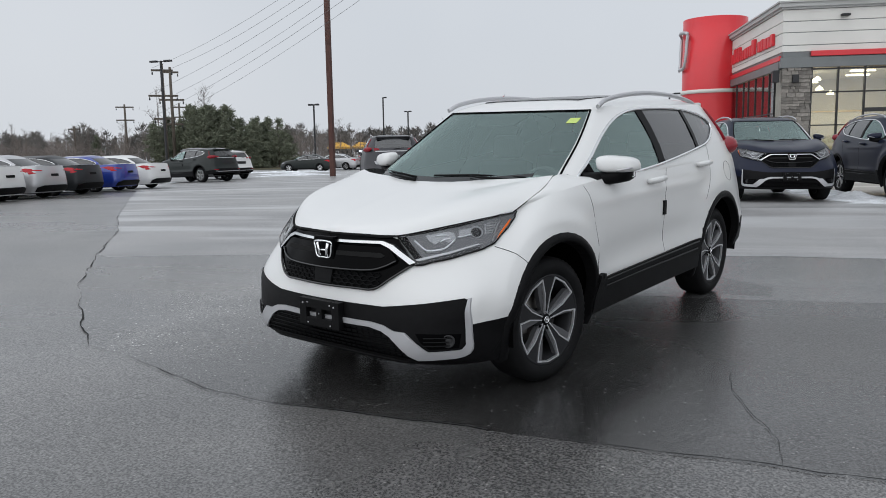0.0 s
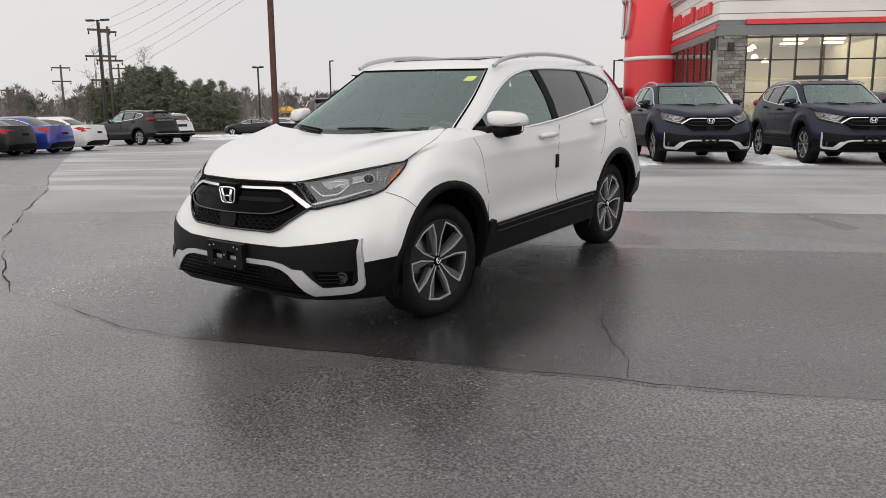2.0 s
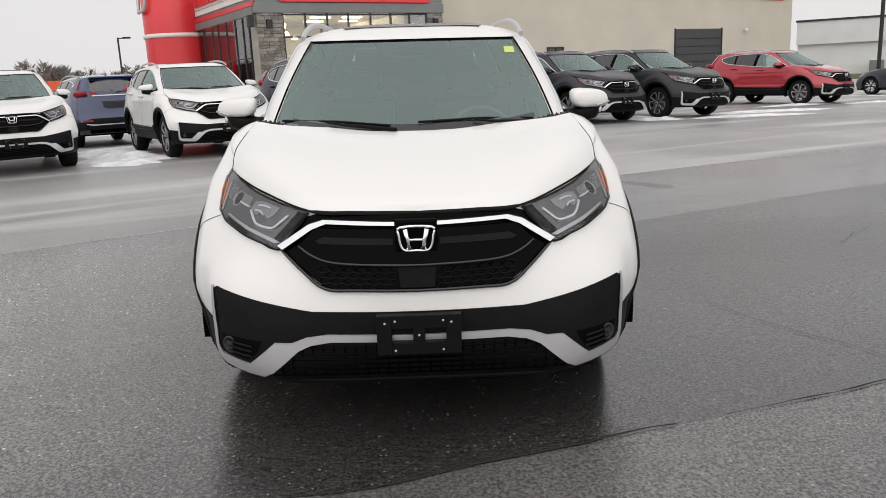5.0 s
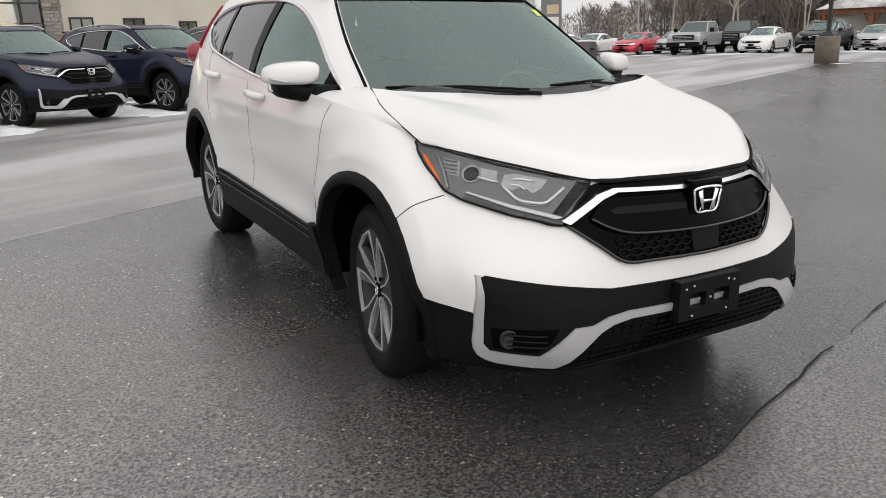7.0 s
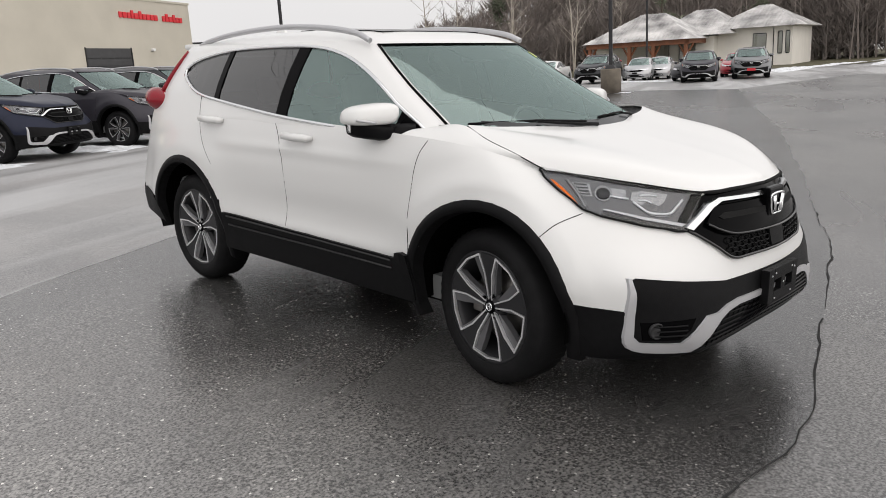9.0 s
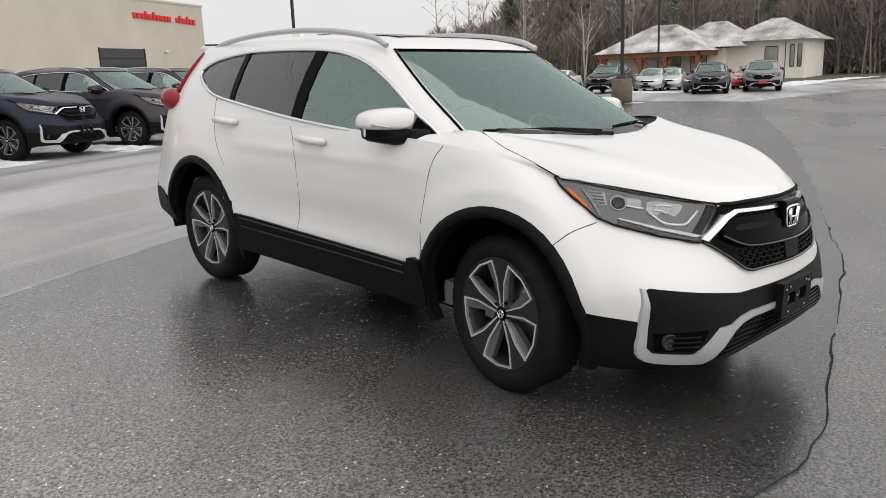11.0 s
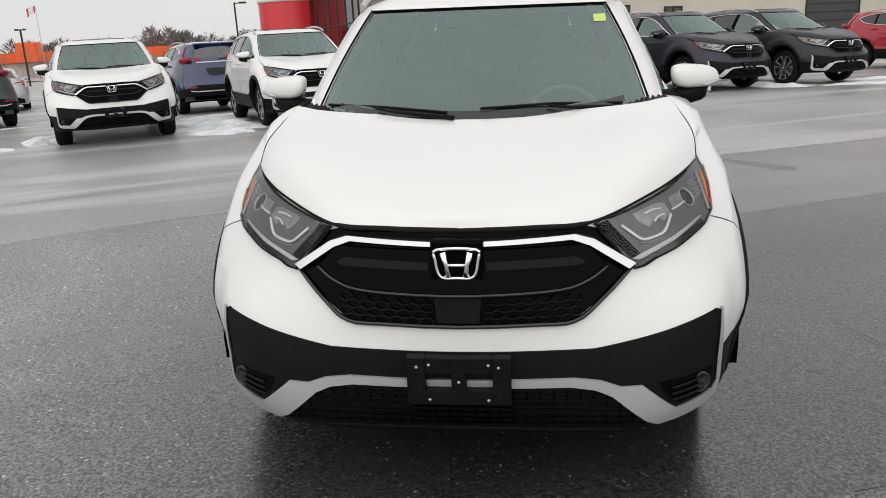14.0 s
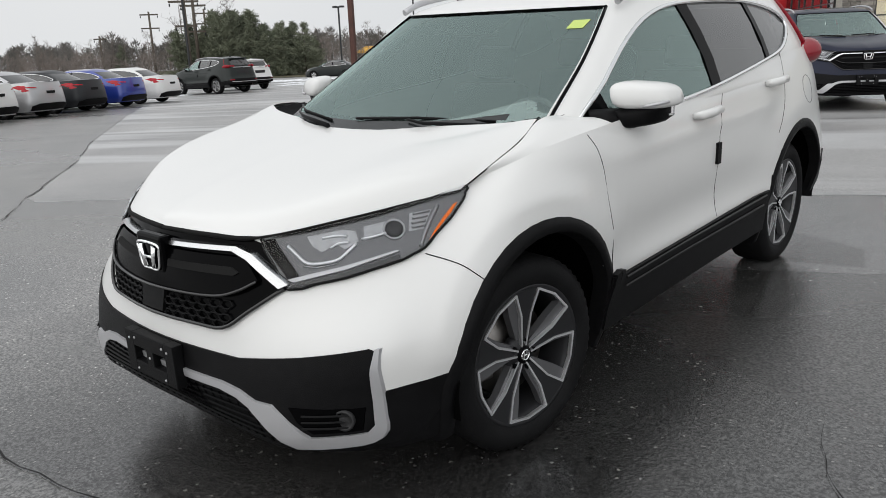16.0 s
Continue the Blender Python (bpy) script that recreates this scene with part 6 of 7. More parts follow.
def far_row():
    yel = material("yellow_roof", (0.62, 0.34, 0.03), 0.5, 0, 0, 0.1, 1)
    for k, (x, y) in enumerate(((-83.9, 81.1), (-82.2, 84.4), (-81.1, 86.6))):
        d = thing("garden_shelter", "yellow peaked shelter roof on dark posts", "shelter", "yellow shelters", pose(x, y, -0.5, 0, 0, 45))
        bm = bmesh.new()
        add_box(bm, (-1.9, -1.7, 1.9), (1.9, 1.7, 2.15))
        add_box(bm, (-1.9, -1.7, 2.15), (1.9, 1.7, 2.85), taper=0.3)
        part("roof", bm, yel, d)
        for px in (-1.7, 1.7):
            part("post", box((px - 0.1, -1.6, 0), (px + 0.1, -1.4, 1.9)), M["dark_metal"], d)
    org = material("orange_panel", (0.75, 0.10, 0.012), 0.5, 0, 0, 0.08, 0.3)
    d = thing("big_store", "long low store with bright orange fascia, far off", "building", m=pose(-94, 126, -0.5, 0, 0, 33))
    part("wall", box((0, 0, 0), (34, 20, 3.0)), material("store_wall", (0.42, 0.36, 0.30), 0.8, 0, 0, 0.08, 0.3), d)
    part("fascia", box((-0.2, -0.4, 2.6), (34.2, 20.2, 4.3)), org, d, "orange fascia")
    part("gable", box((5.0, -0.8, 2.6), (10.0, 3, 6.0), 0.1, 0.8), org, d)
    part("flag_pole", tube([(14, -3, 0), (14, -3, 9.3)], 0.07, 6), M["satin"], thing("flag_mast", "pale flag pole with a red and white flag", "flag", m=pose(-74.9, 95.3, -0.5)))
    bm = bmesh.new()
    for i in range(8):
        x0 = -0.16 * i
        q = [bm.verts.new(v) for v in ((14 + x0, -3 + 0.08 * math.sin(i), 9.2 - 0.04 * i), (14 + x0 - 0.16, -3 + 0.08 * math.sin(i + 1), 9.16 - 0.04 * i), (14 + x0 - 0.16, -3 + 0.08 * math.sin(i + 1), 8.4 - 0.08 * i), (14 + x0, -3 + 0.08 * math.sin(i), 8.48 - 0.08 * i))]
        fc = bm.faces.new(q)
        fc.material_index = 1 if 2 <= i <= 5 else 0
    flag = part("flag", bm, [M["sign_red"], M["white_trim"]], bpy.data.objects["flag_mast"])


far_row()


# ---- the parked crossovers ----
white_car = crossover("crossover", "white compact crossover parked alone on wet asphalt", M["white"])
white_car.matrix_basis = PAD
CAR_GROUP = "parked crossovers"


def park(paint, label, x, y, turn, mat=None):
    c = copy_thing(white_car, on_ground(x, y, turn))
    repaint(c, M[paint])
    for o in list(c.children_recursive):
        if o.name.split(".")[0] == "inspection_sticker":
            bpy.data.objects.remove(o)
    for o in c.children:
        if o.name.split(".")[0] == "wheel":  # these stand with straight wheels
            x, y, z = o.matrix_basis.translation
            o.matrix_basis = pose(x, y, z, 0, 0, 0 if x > 0 else 180)
    tagged(c, label, "car", CAR_GROUP)
    return c


park("white", "white crossover parked in an angled row beside snow", -6.50, 9.05, 31)
park("white", "white crossover parked in an angled row near the dealership", -3.59, 10.44, 30.5)
park("navy", "dark navy crossover parked in an angled row", -1.13, 12.03, 31)
park("navy", "dark navy crossover parked in an angled row before the showroom", 1.48, 13.18, 30.5)
park("plum", "dark grey crossover parked in an angled row", 4.10, 14.14, 30)
park("charcoal", "charcoal crossover at the end of the angled row", 6.42, 15.22, 30)
park("red", "red crossover parked beyond the angled row", 12.2, 20.2, 32)
park("grey", "grey crossover parked with its tail to the aisle", -14.33, 15.5, 224)
park("deepblue", "deep blue crossover parked with its tail to the front row", -8.9, 17.6, 215)
park("white", "white crossover parked behind the front row", -4.6, 21.5, 212)
park("grey", "grey crossover parked behind the front row", 0.2, 24.0, 212)
park("white", "white crossover parked far behind the front row", 7.0, 27.0, 212)


# ---- other vehicles on the lot ----
def sedan(name, label, paint, coupe=0.0):
    """A low four-door car."""
    car = thing(name, label, "car")
    k, q = 0.955, 0.84
    base = [
        (0.22, [(0, -0.79), (0.35, -0.78), (0.58, -0.74), (0.74, -0.62), (0.83, -0.50), (0.885, -0.25), (0.88, 0.45), (0.88, 1.5), (0.885, 2.66), (0.86, 3.2), (0.68, 3.55), (0, 3.62)]),
        (0.45, [(0, -0.90), (0.35, -0.88), (0.60, -0.825), (0.78, -0.69), (0.88, -0.53), (0.94, -0.25), (0.925, 0.45), (0.925, 1.5), (0.94, 2.66), (0.905, 3.28), (0.72, 3.66), (0, 3.74)]),
        (0.75, [(0, -0.86), (0.35, -0.82), (0.58, -0.72), (0.76, -0.58), (0.865, -0.44), (0.935, -0.20), (0.945, 0.45), (0.94, 1.5), (0.95, 2.66), (0.90, 3.25), (0.71, 3.66), (0, 3.76)]),
        (0.97, [(0, -0.70), (0.33, -0.64), (0.53, -0.53), (0.70, -0.38), (0.80, -0.22), (0.875, -0.05), (0.93, 0.45), (0.93, 1.5), (0.935, 2.66), (0.875, 3.24), (0.69, 3.64), (0, 3.74)]),
        (1.12, [(0, -0.45), (0.30, -0.36), (0.48, -0.22), (0.63, -0.04), (0.72, 0.08), (0.78, 0.20), (0.868, 0.45), (0.89, 1.5), (0.89, 2.66), (0.83, 3.22), (0.66, 3.62), (0, 3.72)]),
        (1.26, [(0, -0.25), (0.30, -0.16), (0.45, -0.02), (0.58, 0.12), (0.66, 0.24), (0.72, 0.32), (0.80, 0.50), (0.83, 1.5), (0.83, 2.66), (0.78, 3.20), (0.63, 3.60), (0, 3.70)]),
    ]
    body = Loft([(z * q, [(x * k, y) for x, y in pts]) for z, pts in base], 6)
    m = body.m
    key = np.arange(12) * m
    ztop = lambda i: float(np.interp(i, key, [0.74, 0.75, 0.78, 0.82, 0.85, 0.90, 0.94, 0.97, 1.01, 1.03, 1.03, 1.03]))
    zbot = lambda i: 0.19
    solid = lambda x, y, z: not (x > 0.55 and min(math.hypot(y, z - 0.33), math.hypot(y - 2.70, z - 0.33)) < 0.40)
    part("body_shell", hull(body, 16, zbot, ztop, solid), paint, car)
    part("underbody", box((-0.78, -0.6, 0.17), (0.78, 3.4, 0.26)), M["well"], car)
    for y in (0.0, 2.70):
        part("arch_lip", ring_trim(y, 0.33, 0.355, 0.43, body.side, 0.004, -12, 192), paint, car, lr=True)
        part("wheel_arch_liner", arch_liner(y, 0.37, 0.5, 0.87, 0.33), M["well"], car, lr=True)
        for s in (1, -1):
            wheel(car, "wheel", s * 0.765, y, 0.325, 0.215, 0.225, s, 1)
    cabin = Loft([
        (0.90, [(0, 0.10), (0.38, 0.17), (0.58, 0.31), (0.68, 0.43), (0.73, 0.52), (0.79, 0.8), (0.825, 1.2), (0.83, 1.8), (0.81, 2.3), (0.73, 2.85), (0.55, 3.20), (0, 3.32)]),
        (1.10, [(0, 0.48), (0.34, 0.53), (0.52, 0.64), (0.61, 0.74), (0.655, 0.82), (0.70, 1.02), (0.725, 1.3), (0.725, 1.78), (0.70, 2.2), (0.64, 2.58), (0.50, 2.84), (0, 2.94)]),
        (1.335, [(0, 1.0), (0.28, 1.02), (0.44, 1.08), (0.52, 1.15), (0.55, 1.22), (0.575, 1.35), (0.58, 1.5), (0.58, 1.75), (0.56, 2.0), (0.52, 2.2), (0.42, 2.35), (0, 2.42)]),
    ], 6)
    dlo = [tuple(p) for p in catmull([(0.62, 0.965), (1.5, 0.99), (2.4, 1.03), (2.72, 1.075), (2.45, 1.20), (2.05, 1.285), (1.6, 1.305), (1.3, 1.275), (0.98, 1.155)], 3, True)]
    i3 = 3 * m

    def keep(x, y, z):
        if y < 1.2 and x < cabin.at(i3, z)[0] - 0.01 and z > 0.93:
            return False
        if x > 0.4 and y > 0.55 and inside(dlo, y, z):
            return False
        return not (y > 2.3 and x < cabin.at(9 * m, z)[0] - 0.08 and 0.98 < z < 1.29 and x < 0.60)

    part("cabin_frame", hull(cabin, 16, lambda i: 0.90, lambda i: 1.335, keep), paint, car)
    bm = bmesh.new()
    zs = [0.91 + 0.042 * j for j in range(11)]
    for s in (1, -1):
        grid = [[bm.verts.new((s * cabin.at(i, z)[0], cabin.at(i, z)[1] + 0.005, z)) for z in zs] for i in range(i3 + 1)]
        for a, b in zip(grid, grid[1:]):
            for j in range(10):
                g = [a[j], b[j], b[j + 1], a[j + 1]]
                bm.faces.new(g if s > 0 else g[::-1])
    bmesh.ops.remove_doubles(bm, verts=bm.verts, dist=1e-4)
    part("windshield", bm, M["glass"], car, smooth=True)
    bm = bmesh.new()
    for s in (1, -1):
        grid = [[bm.verts.new((s * cabin.at(i, z)[0], cabin.at(i, z)[1] - 0.005, z)) for z in zs[1:]] for i in range(9 * m, 11 * m + 1)]
        for a, b in zip(grid, grid[1:]):
            for j in range(9):
                g = [a[j], b[j], b[j + 1], a[j + 1]]
                bm.faces.new(g if s > 0 else g[::-1])
    bmesh.ops.remove_doubles(bm, verts=bm.verts, dist=1e-4)
    part("rear_window", bm, M["privacy"], car, smooth=True)
    part("side_window", patch(dlo, lambda u, v, d: (cabin.side(u, v) - 0.005 - d, u, v), 0.12, 0.004, True, rim=False), M["privacy"], car, lr=True)
    bm = bmesh.new()
    for s in (1, -1):
        add_tube(bm, [(s * (cabin.side(y, z) + 0.002), y, z) for y, z in dlo], 0.012, 5, True)
    part("window_surround", bm, M["chrome"], car, lr=True)
    part("centre_pillar", patch([(1.56, 0.99), (1.66, 0.99), (1.60, 1.31), (1.53, 1.31)], lambda u, v, d: (cabin.side(u, v) + 0.001 - d, u, v), 0.12, 0.01, True), M["gloss_black"], car, lr=True)
    # roof, hood, trunk lid
    bm = bmesh.new()
    for s in (1, -1):
        grid = []
        for x, y in cabin.outline(1.335):
            row = []
            for j in range(7):
                t = j / 6
                py = y + (min(max(y, 1.3), 2.1) - y) * t
                row.append(bm.verts.new((s * x * (1 - t), py, 1.335 + 0.075 * (1 - (1 - t) ** 2.2))))
            grid.append(row)
        for a, b in zip(grid, grid[1:]):
            for j in range(6):
                g = [a[j], b[j], b[j + 1], a[j + 1]]
                bm.faces.new(g if s > 0 else g[::-1])
    bmesh.ops.remove_doubles(bm, verts=bm.verts, dist=1e-4)
    part("roof", bm, paint, car, smooth=True)
    top = lambda i: (*body.at(i, ztop(i)), ztop(i))
    fr = [top(i) for i in range(0, 4 * m + 1)]
    edge = [top(i) for i in range(4 * m, 6 * m + 4)]
    ey = edge[-1]
    re = catmull([(0, 0.16, 0.955), (0.4, 0.22, 0.955), ey], 5)
    mid = catmull([fr[0], (0, -0.55, 0.82), (0, -0.25, 0.885), (0, 0.16, 0.955)], 5)
    part("hood", coons(fr, re, mid, edge, 12, 12), paint, car)
    rr = [top(i) for i in range(11 * m, 9 * m - 1, -1)]
    ed = [top(i) for i in range(8 * m, 9 * m + 1)]
    ft = catmull([(0, 2.95, 1.045), (0.45, 2.88, 1.045), ed[0]], 5)
    md = catmull([(0, 2.95, 1.045), (0, 3.4, 1.06), (rr[0][0], rr[0][1], rr[0][2] + 0.01)], 5)
    part("trunk_lid", coons(ft, rr, md, ed, 10, 8), paint, car)
    side = body.side
    part("door_line", patch([(1.55, 0.30), (1.557, 0.30), (1.607, 0.97), (1.60, 0.97)], lambda u, v, d: (side(u, v) + 0.002 - d, u, v), 0.2, 0.004, True), M["seam"], car, lr=True)
    for y in (1.42, 2.42):
        for s in (1, -1):
            part("door_handle", tube([(s * (side(y + t, 0.86) + o), y + t, 0.86) for t, o in ((-0.09, 0), (-0.07, 0.03), (0.07, 0.03), (0.09, 0))], 0.014, 6), paint, car)
    part("sill_cladding", patch([(0.45, 0.20), (2.25, 0.20), (2.25, 0.27), (0.45, 0.27)], lambda u, v, d: (side(u, v) + 0.008 - d, u, v), 0.2, 0.02, True), M["black"], car, lr=True)
    # front face
    nose = lambda off: (lambda u, v, d: (u, body.front(u, v) - off + d, v))
    part("grille", patch([(-0.5, 0.60), (-0.35, 0.56), (0.35, 0.56), (0.5, 0.60), (0.52, 0.70), (-0.52, 0.70)], nose(0.008), 0.1, 0.02), M["gloss_black"], car)
    part("grille_bar", patch([(-0.62, 0.665), (0.62, 0.665), (0.62, 0.69), (-0.62, 0.69)], nose(0.018), 0.1, 0.02), M["chrome"], car)
    part("lower_grille", patch([(-0.60, 0.24), (0.60, 0.24), (0.45, 0.40), (-0.45, 0.40)], nose(0.008), 0.1, 0.02), M["black"], car)
    part("headlight", patch([(0.50, 0.61), (0.74, 0.65), (0.80, 0.73), (0.74, 0.755), (0.52, 0.70)], nose(0.012), 0.08, 0.02, True), M["reflector"], car, lr=True)
    part("plate", patch([(-0.15, 0.42), (0.15, 0.42), (0.15, 0.53), (-0.15, 0.53)], nose(0.02), 0.1, 0.01), M["black"], car)
    # rear face
    back = lambda off: (lambda u, v, d: (u, body.rear(u, v) + off - d, v))
    part("tail_light", patch([(0.50, 0.868), (0.66, 0.872), (0.755, 0.880), (0.745, 0.835), (0.70, 0.800), (0.80, 0.772), (0.825, 0.93), (0.76, 0.955), (0.66, 0.912), (0.50, 0.892)], back(0.016), 0.08, 0.03, True), M["redlamp"], car, "red wrap-around tail light", lr=True)
    part("tail_side", patch([(3.16, 0.935), (3.30, 0.875), (3.50, 0.790), (3.52, 0.935), (3.32, 0.965)], lambda u, v, d: (side(u, v) + 0.012 - d, u, v), 0.08, 0.02, True), M["redlamp"], car, lr=True)
    part("rear_bumper", patch([(-0.72, 0.22), (0.72, 0.22), (0.72, 0.36), (0.5, 0.42), (-0.5, 0.42), (-0.72, 0.36)], back(0.030), 0.06, 0.03), M["black"], car)
    part("plate_recess", patch([(-0.17, 0.70), (0.17, 0.70), (0.18, 0.78), (-0.18, 0.78)], back(0.010), 0.1, 0.01), M["seam"], car)
    for s in (1, -1):
        bm = bmesh.new()
        bmesh.ops.create_icosphere(bm, subdivisions=2, radius=1.0)
        for v in bm.verts:
            v.co = (s * 0.90 + 0.10 * v.co.x, 0.72 + 0.07 * v.co.y, 1.0 + 0.062 * v.co.z)
        part("mirror_cap", bm, paint, car, smooth=True)
    bm = bmesh.new()
    add_box(bm, (-0.7, 0.3, 0.6), (0.7, 0.7, 0.92), 0.05)
    add_box(bm, (-0.72, 0.3, 0.25), (0.72, 3.0, 0.35))
    for x in (-0.36, 0.36):
        for y in (1.3, 2.1):
            add_box(bm, (x - 0.24, y, 0.4), (x + 0.24, y + 0.14, 1.12), 0.05)
    part("cabin_floor", bm, M["cabin"], car)
    return car


def pickup(name, label, paint):
    """A full-size crew-cab pickup."""
    car = thing(name, label, "truck")
    bm = bmesh.new()
    add_box(bm, (-0.98, -0.95, 0.55), (0.98, 1.0, 1.22), 0.09)
    add_box(bm, (-0.99, 0.8, 0.50), (0.99, 2.9, 1.24), 0.06)
    part("body_shell", bm, paint, car)
    bm = bmesh.new()
    add_box(bm, (-0.94, -0.80, 1.16), (0.94, 0.95, 1.30), 0.08)
    part("hood", bm, paint, car)
    bm = bmesh.new()
    c = [(0.55, 1.22, 0.90), (0.55, 1.22, -0.90), (2.92, 1.22, -0.90), (2.92, 1.22, 0.90), (1.25, 1.90, 0.70), (1.25, 1.90, -0.70), (2.70, 1.92, -0.70), (2.70, 1.92, 0.70)]
    vs = [bm.verts.new((x, y, z)) for y, z, x in c]
    for f in ((4, 5, 6, 7), (0, 1, 5, 4), (2, 3, 7, 6), (1, 2, 6, 5), (3, 0, 4, 7)):
        bm.faces.new([vs[i] for i in f])
    bmesh.ops.bevel(bm, geom=bm.edges[:], offset=0.05, segments=2, affect="EDGES")
    bmesh.ops.recalc_face_normals(bm, faces=bm.faces)
    part("cabin_frame", bm, paint, car)
    bm = bmesh.new()
    bm.faces.new([bm.verts.new(v) for v in ((-0.82, 0.60, 1.28), (0.82, 0.60, 1.28), (0.64, 1.20, 1.86), (-0.64, 1.20, 1.86))])
    part("windshield", bm, M["far_glass"], car)
    for s in (1, -1):
        for a, b in ((0.95, 1.75), (1.85, 2.65)):
            bm = bmesh.new()
            bm.faces.new([bm.verts.new(v) for v in ((s * 0.905, a - 0.12 if a < 1 else a, 1.28), (s * 0.905, b, 1.28), (s * 0.735, b - 0.04, 1.84), (s * 0.735, a + 0.25 if a < 1 else a + 0.02, 1.84))])
            part("side_window", bm, M["far_glass"], car)
    bm = bmesh.new()
    for lo, hi in (((-0.98, 2.95, 0.55), (-0.90, 4.75, 1.28)), ((0.90, 2.95, 0.55), (0.98, 4.75, 1.28)), ((-0.98, 4.68, 0.55), (0.98, 4.78, 1.28)), ((-0.9, 2.95, 0.62), (0.9, 4.7, 0.70))):
        add_box(bm, lo, hi, 0.02)
    part("bed", bm, paint, car)
    g = part("grille", box((-0.62, -1.0, 0.84), (0.62, -0.93, 1.14), 0.05), M["gloss_black"], car)
    bm = bmesh.new()
    for z in (0.90, 0.98, 1.06):
        add_box(bm, (-0.56, -1.02, z), (0.56, -0.99, z + 0.02))
    part("grille_bar", bm, M["satin"], g)
    part("front_bumper", box((-0.98, -1.08, 0.46), (0.98, -0.90, 0.74), 0.05), M["black"], car)
    part("plate", box((-0.15, -1.10, 0.54), (0.15, -1.08, 0.66)), M["plate"], car)
    for s in (1, -1):
        part("headlight", box((s * 0.80 - 0.15, -1.0, 0.88), (s * 0.80 + 0.15, -0.92, 1.12), 0.04), M["reflector"], car)
        part("mirror_cap", box((s * 1.10 - 0.12, 0.74, 1.28), (s * 1.10 + 0.12, 0.86, 1.52), 0.04), M["black"], car)
        for y in (0.0, 3.7):
            wheel(car, "wheel", s * 0.84, y, 0.40, 0.27, 0.25, s, 1)
            bm = bmesh.new()
            add_lathe(bm, [(0.90, 0.46), (0.99, 0.46), (0.99, 0.43)], 24, centre=(0, y, 0.42)) if s > 0 else add_lathe(bm, [(-0.99, 0.43), (-0.99, 0.46), (-0.90, 0.46)], 24, centre=(0, y, 0.42))
            bmesh.ops.delete(bm, geom=[v for v in bm.verts if v.co.z < 0.3], context="VERTS")
            part("arch_trim", bm, M["black"], car)
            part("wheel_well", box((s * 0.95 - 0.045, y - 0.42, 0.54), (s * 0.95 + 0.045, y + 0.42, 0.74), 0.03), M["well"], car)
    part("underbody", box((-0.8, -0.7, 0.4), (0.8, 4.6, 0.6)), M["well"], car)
    return car


first_sedan = sedan("sedan", "white sedan parked with its tail towards the lot", M["white"])


def park_sedan(paint, label, x, y, turn, group, first=None, sc=1.0):
    c = first or copy_thing(first_sedan, on_ground(x, y, turn) @ Matrix.Scale(sc, 4))
    if first:
        c.matrix_basis = on_ground(x, y, turn)
    else:
        repaint(c, M[paint])
    return tagged(c, label, "car", group)


ROW_W, ROW_E = "sedans along the west edge", "cars along the east edge"
park_sedan("white", "white sedan with red tail lights in the west row", -29.53, 12.81, -62, ROW_W, first_sedan)
park_sedan("blue", "bright blue sedan in the west row", -28.2, 10.58, -62, ROW_W)
park_sedan("charcoal", "dark grey sedan in the west row", -26.9, 8.41, -62, ROW_W)
park_sedan("silver", "silver sedan in the west row", -25.28, 6.3, -62, ROW_W)
park_sedan("white", "white sedan at the end of the west row", -23.86, 4.36, -62, ROW_W)
park_sedan("red", "red sedan at the far end of the west row", -33.0, 3.4, -62, ROW_W)


def park_large(paint, label, x, y, turn, sc, group=""):
    c = park(paint, label, x, y, turn)
    c.matrix_basis = on_ground(x, y, turn) @ Matrix.Diagonal((sc[0], sc[1], sc[2], 1))
    tagged(c, group=group or ROW_E)
    return c


park_large("green", "dark green sport utility car in the west row", -34.43, 20.61, -84, (1.06, 1.07, 1.06), ROW_W)
park_large("white", "white crossover beside the dark utility car", -37.41, 24.49, -92, (1, 1, 1), ROW_W)
park_sedan("green", "dark green sedan parked beyond the light pole", -47.75, 40.15, -60, "far cars")
park_sedan("silver", "silver sedan parked beyond the light pole", -48.6, 44.0, -60, "far cars")
park_sedan("red", "dark red sedan among the far cars", -47.0, 46.6, -60, "far cars")
park_sedan("silver", "pale sedan among the far cars", -45.4, 47.2, -60, "far cars")
park_sedan("silver", "pale silver sedan behind the grey crossover", -18.8, 23.6, 215, "far cars")
park_sedan("grey", "grey sedan with red tail lights by the lot's edge", 17.6, 25.6, 203, "far cars")
# east row, noses to the lot
park_sedan("white", "white sedan beyond the grey sedan", 25.5, 34.8, 203, ROW_E)
park_sedan("charcoal", "charcoal sedan in the east row", 29.0, 38.6, -68, ROW_E)
park_sedan("white", "white sedan in the east row", 32.6, 38.9, -68, ROW_E)
park_sedan("scarlet", "bright red sedan in the east row", 33.6, 35.8, -72, ROW_E)
park_sedan("silver", "silver sedan in the east row", 36.5, 35.3, -70, ROW_E)
truck = pickup("pickup_truck", "silver pickup truck with a black grille in the east row", M["silver"])
truck.matrix_basis = on_ground(34.3, 31.4, -66)
truck2 = copy_thing(truck, on_ground(38.6, 31.8, -66))
repaint(truck2, M["grey"])
tagged(truck, group=ROW_E)
tagged(truck2, "grey pickup truck in the east row", "truck", ROW_E)
park_sedan("white", "white sedan with a wide grille in the east row", 36.1, 28.0, -70, ROW_E, sc=1.05)
park_large("charcoal", "charcoal minivan in the east row", 37.4, 25.2, -72, (1.07, 1.08, 1.03))
park_sedan("silver", "pale silver sedan in the east row", 40.4, 23.9, -70, ROW_E)
park_sedan("silver", "silver sedan behind the east row", 42.2, 23.6, -70, ROW_E)
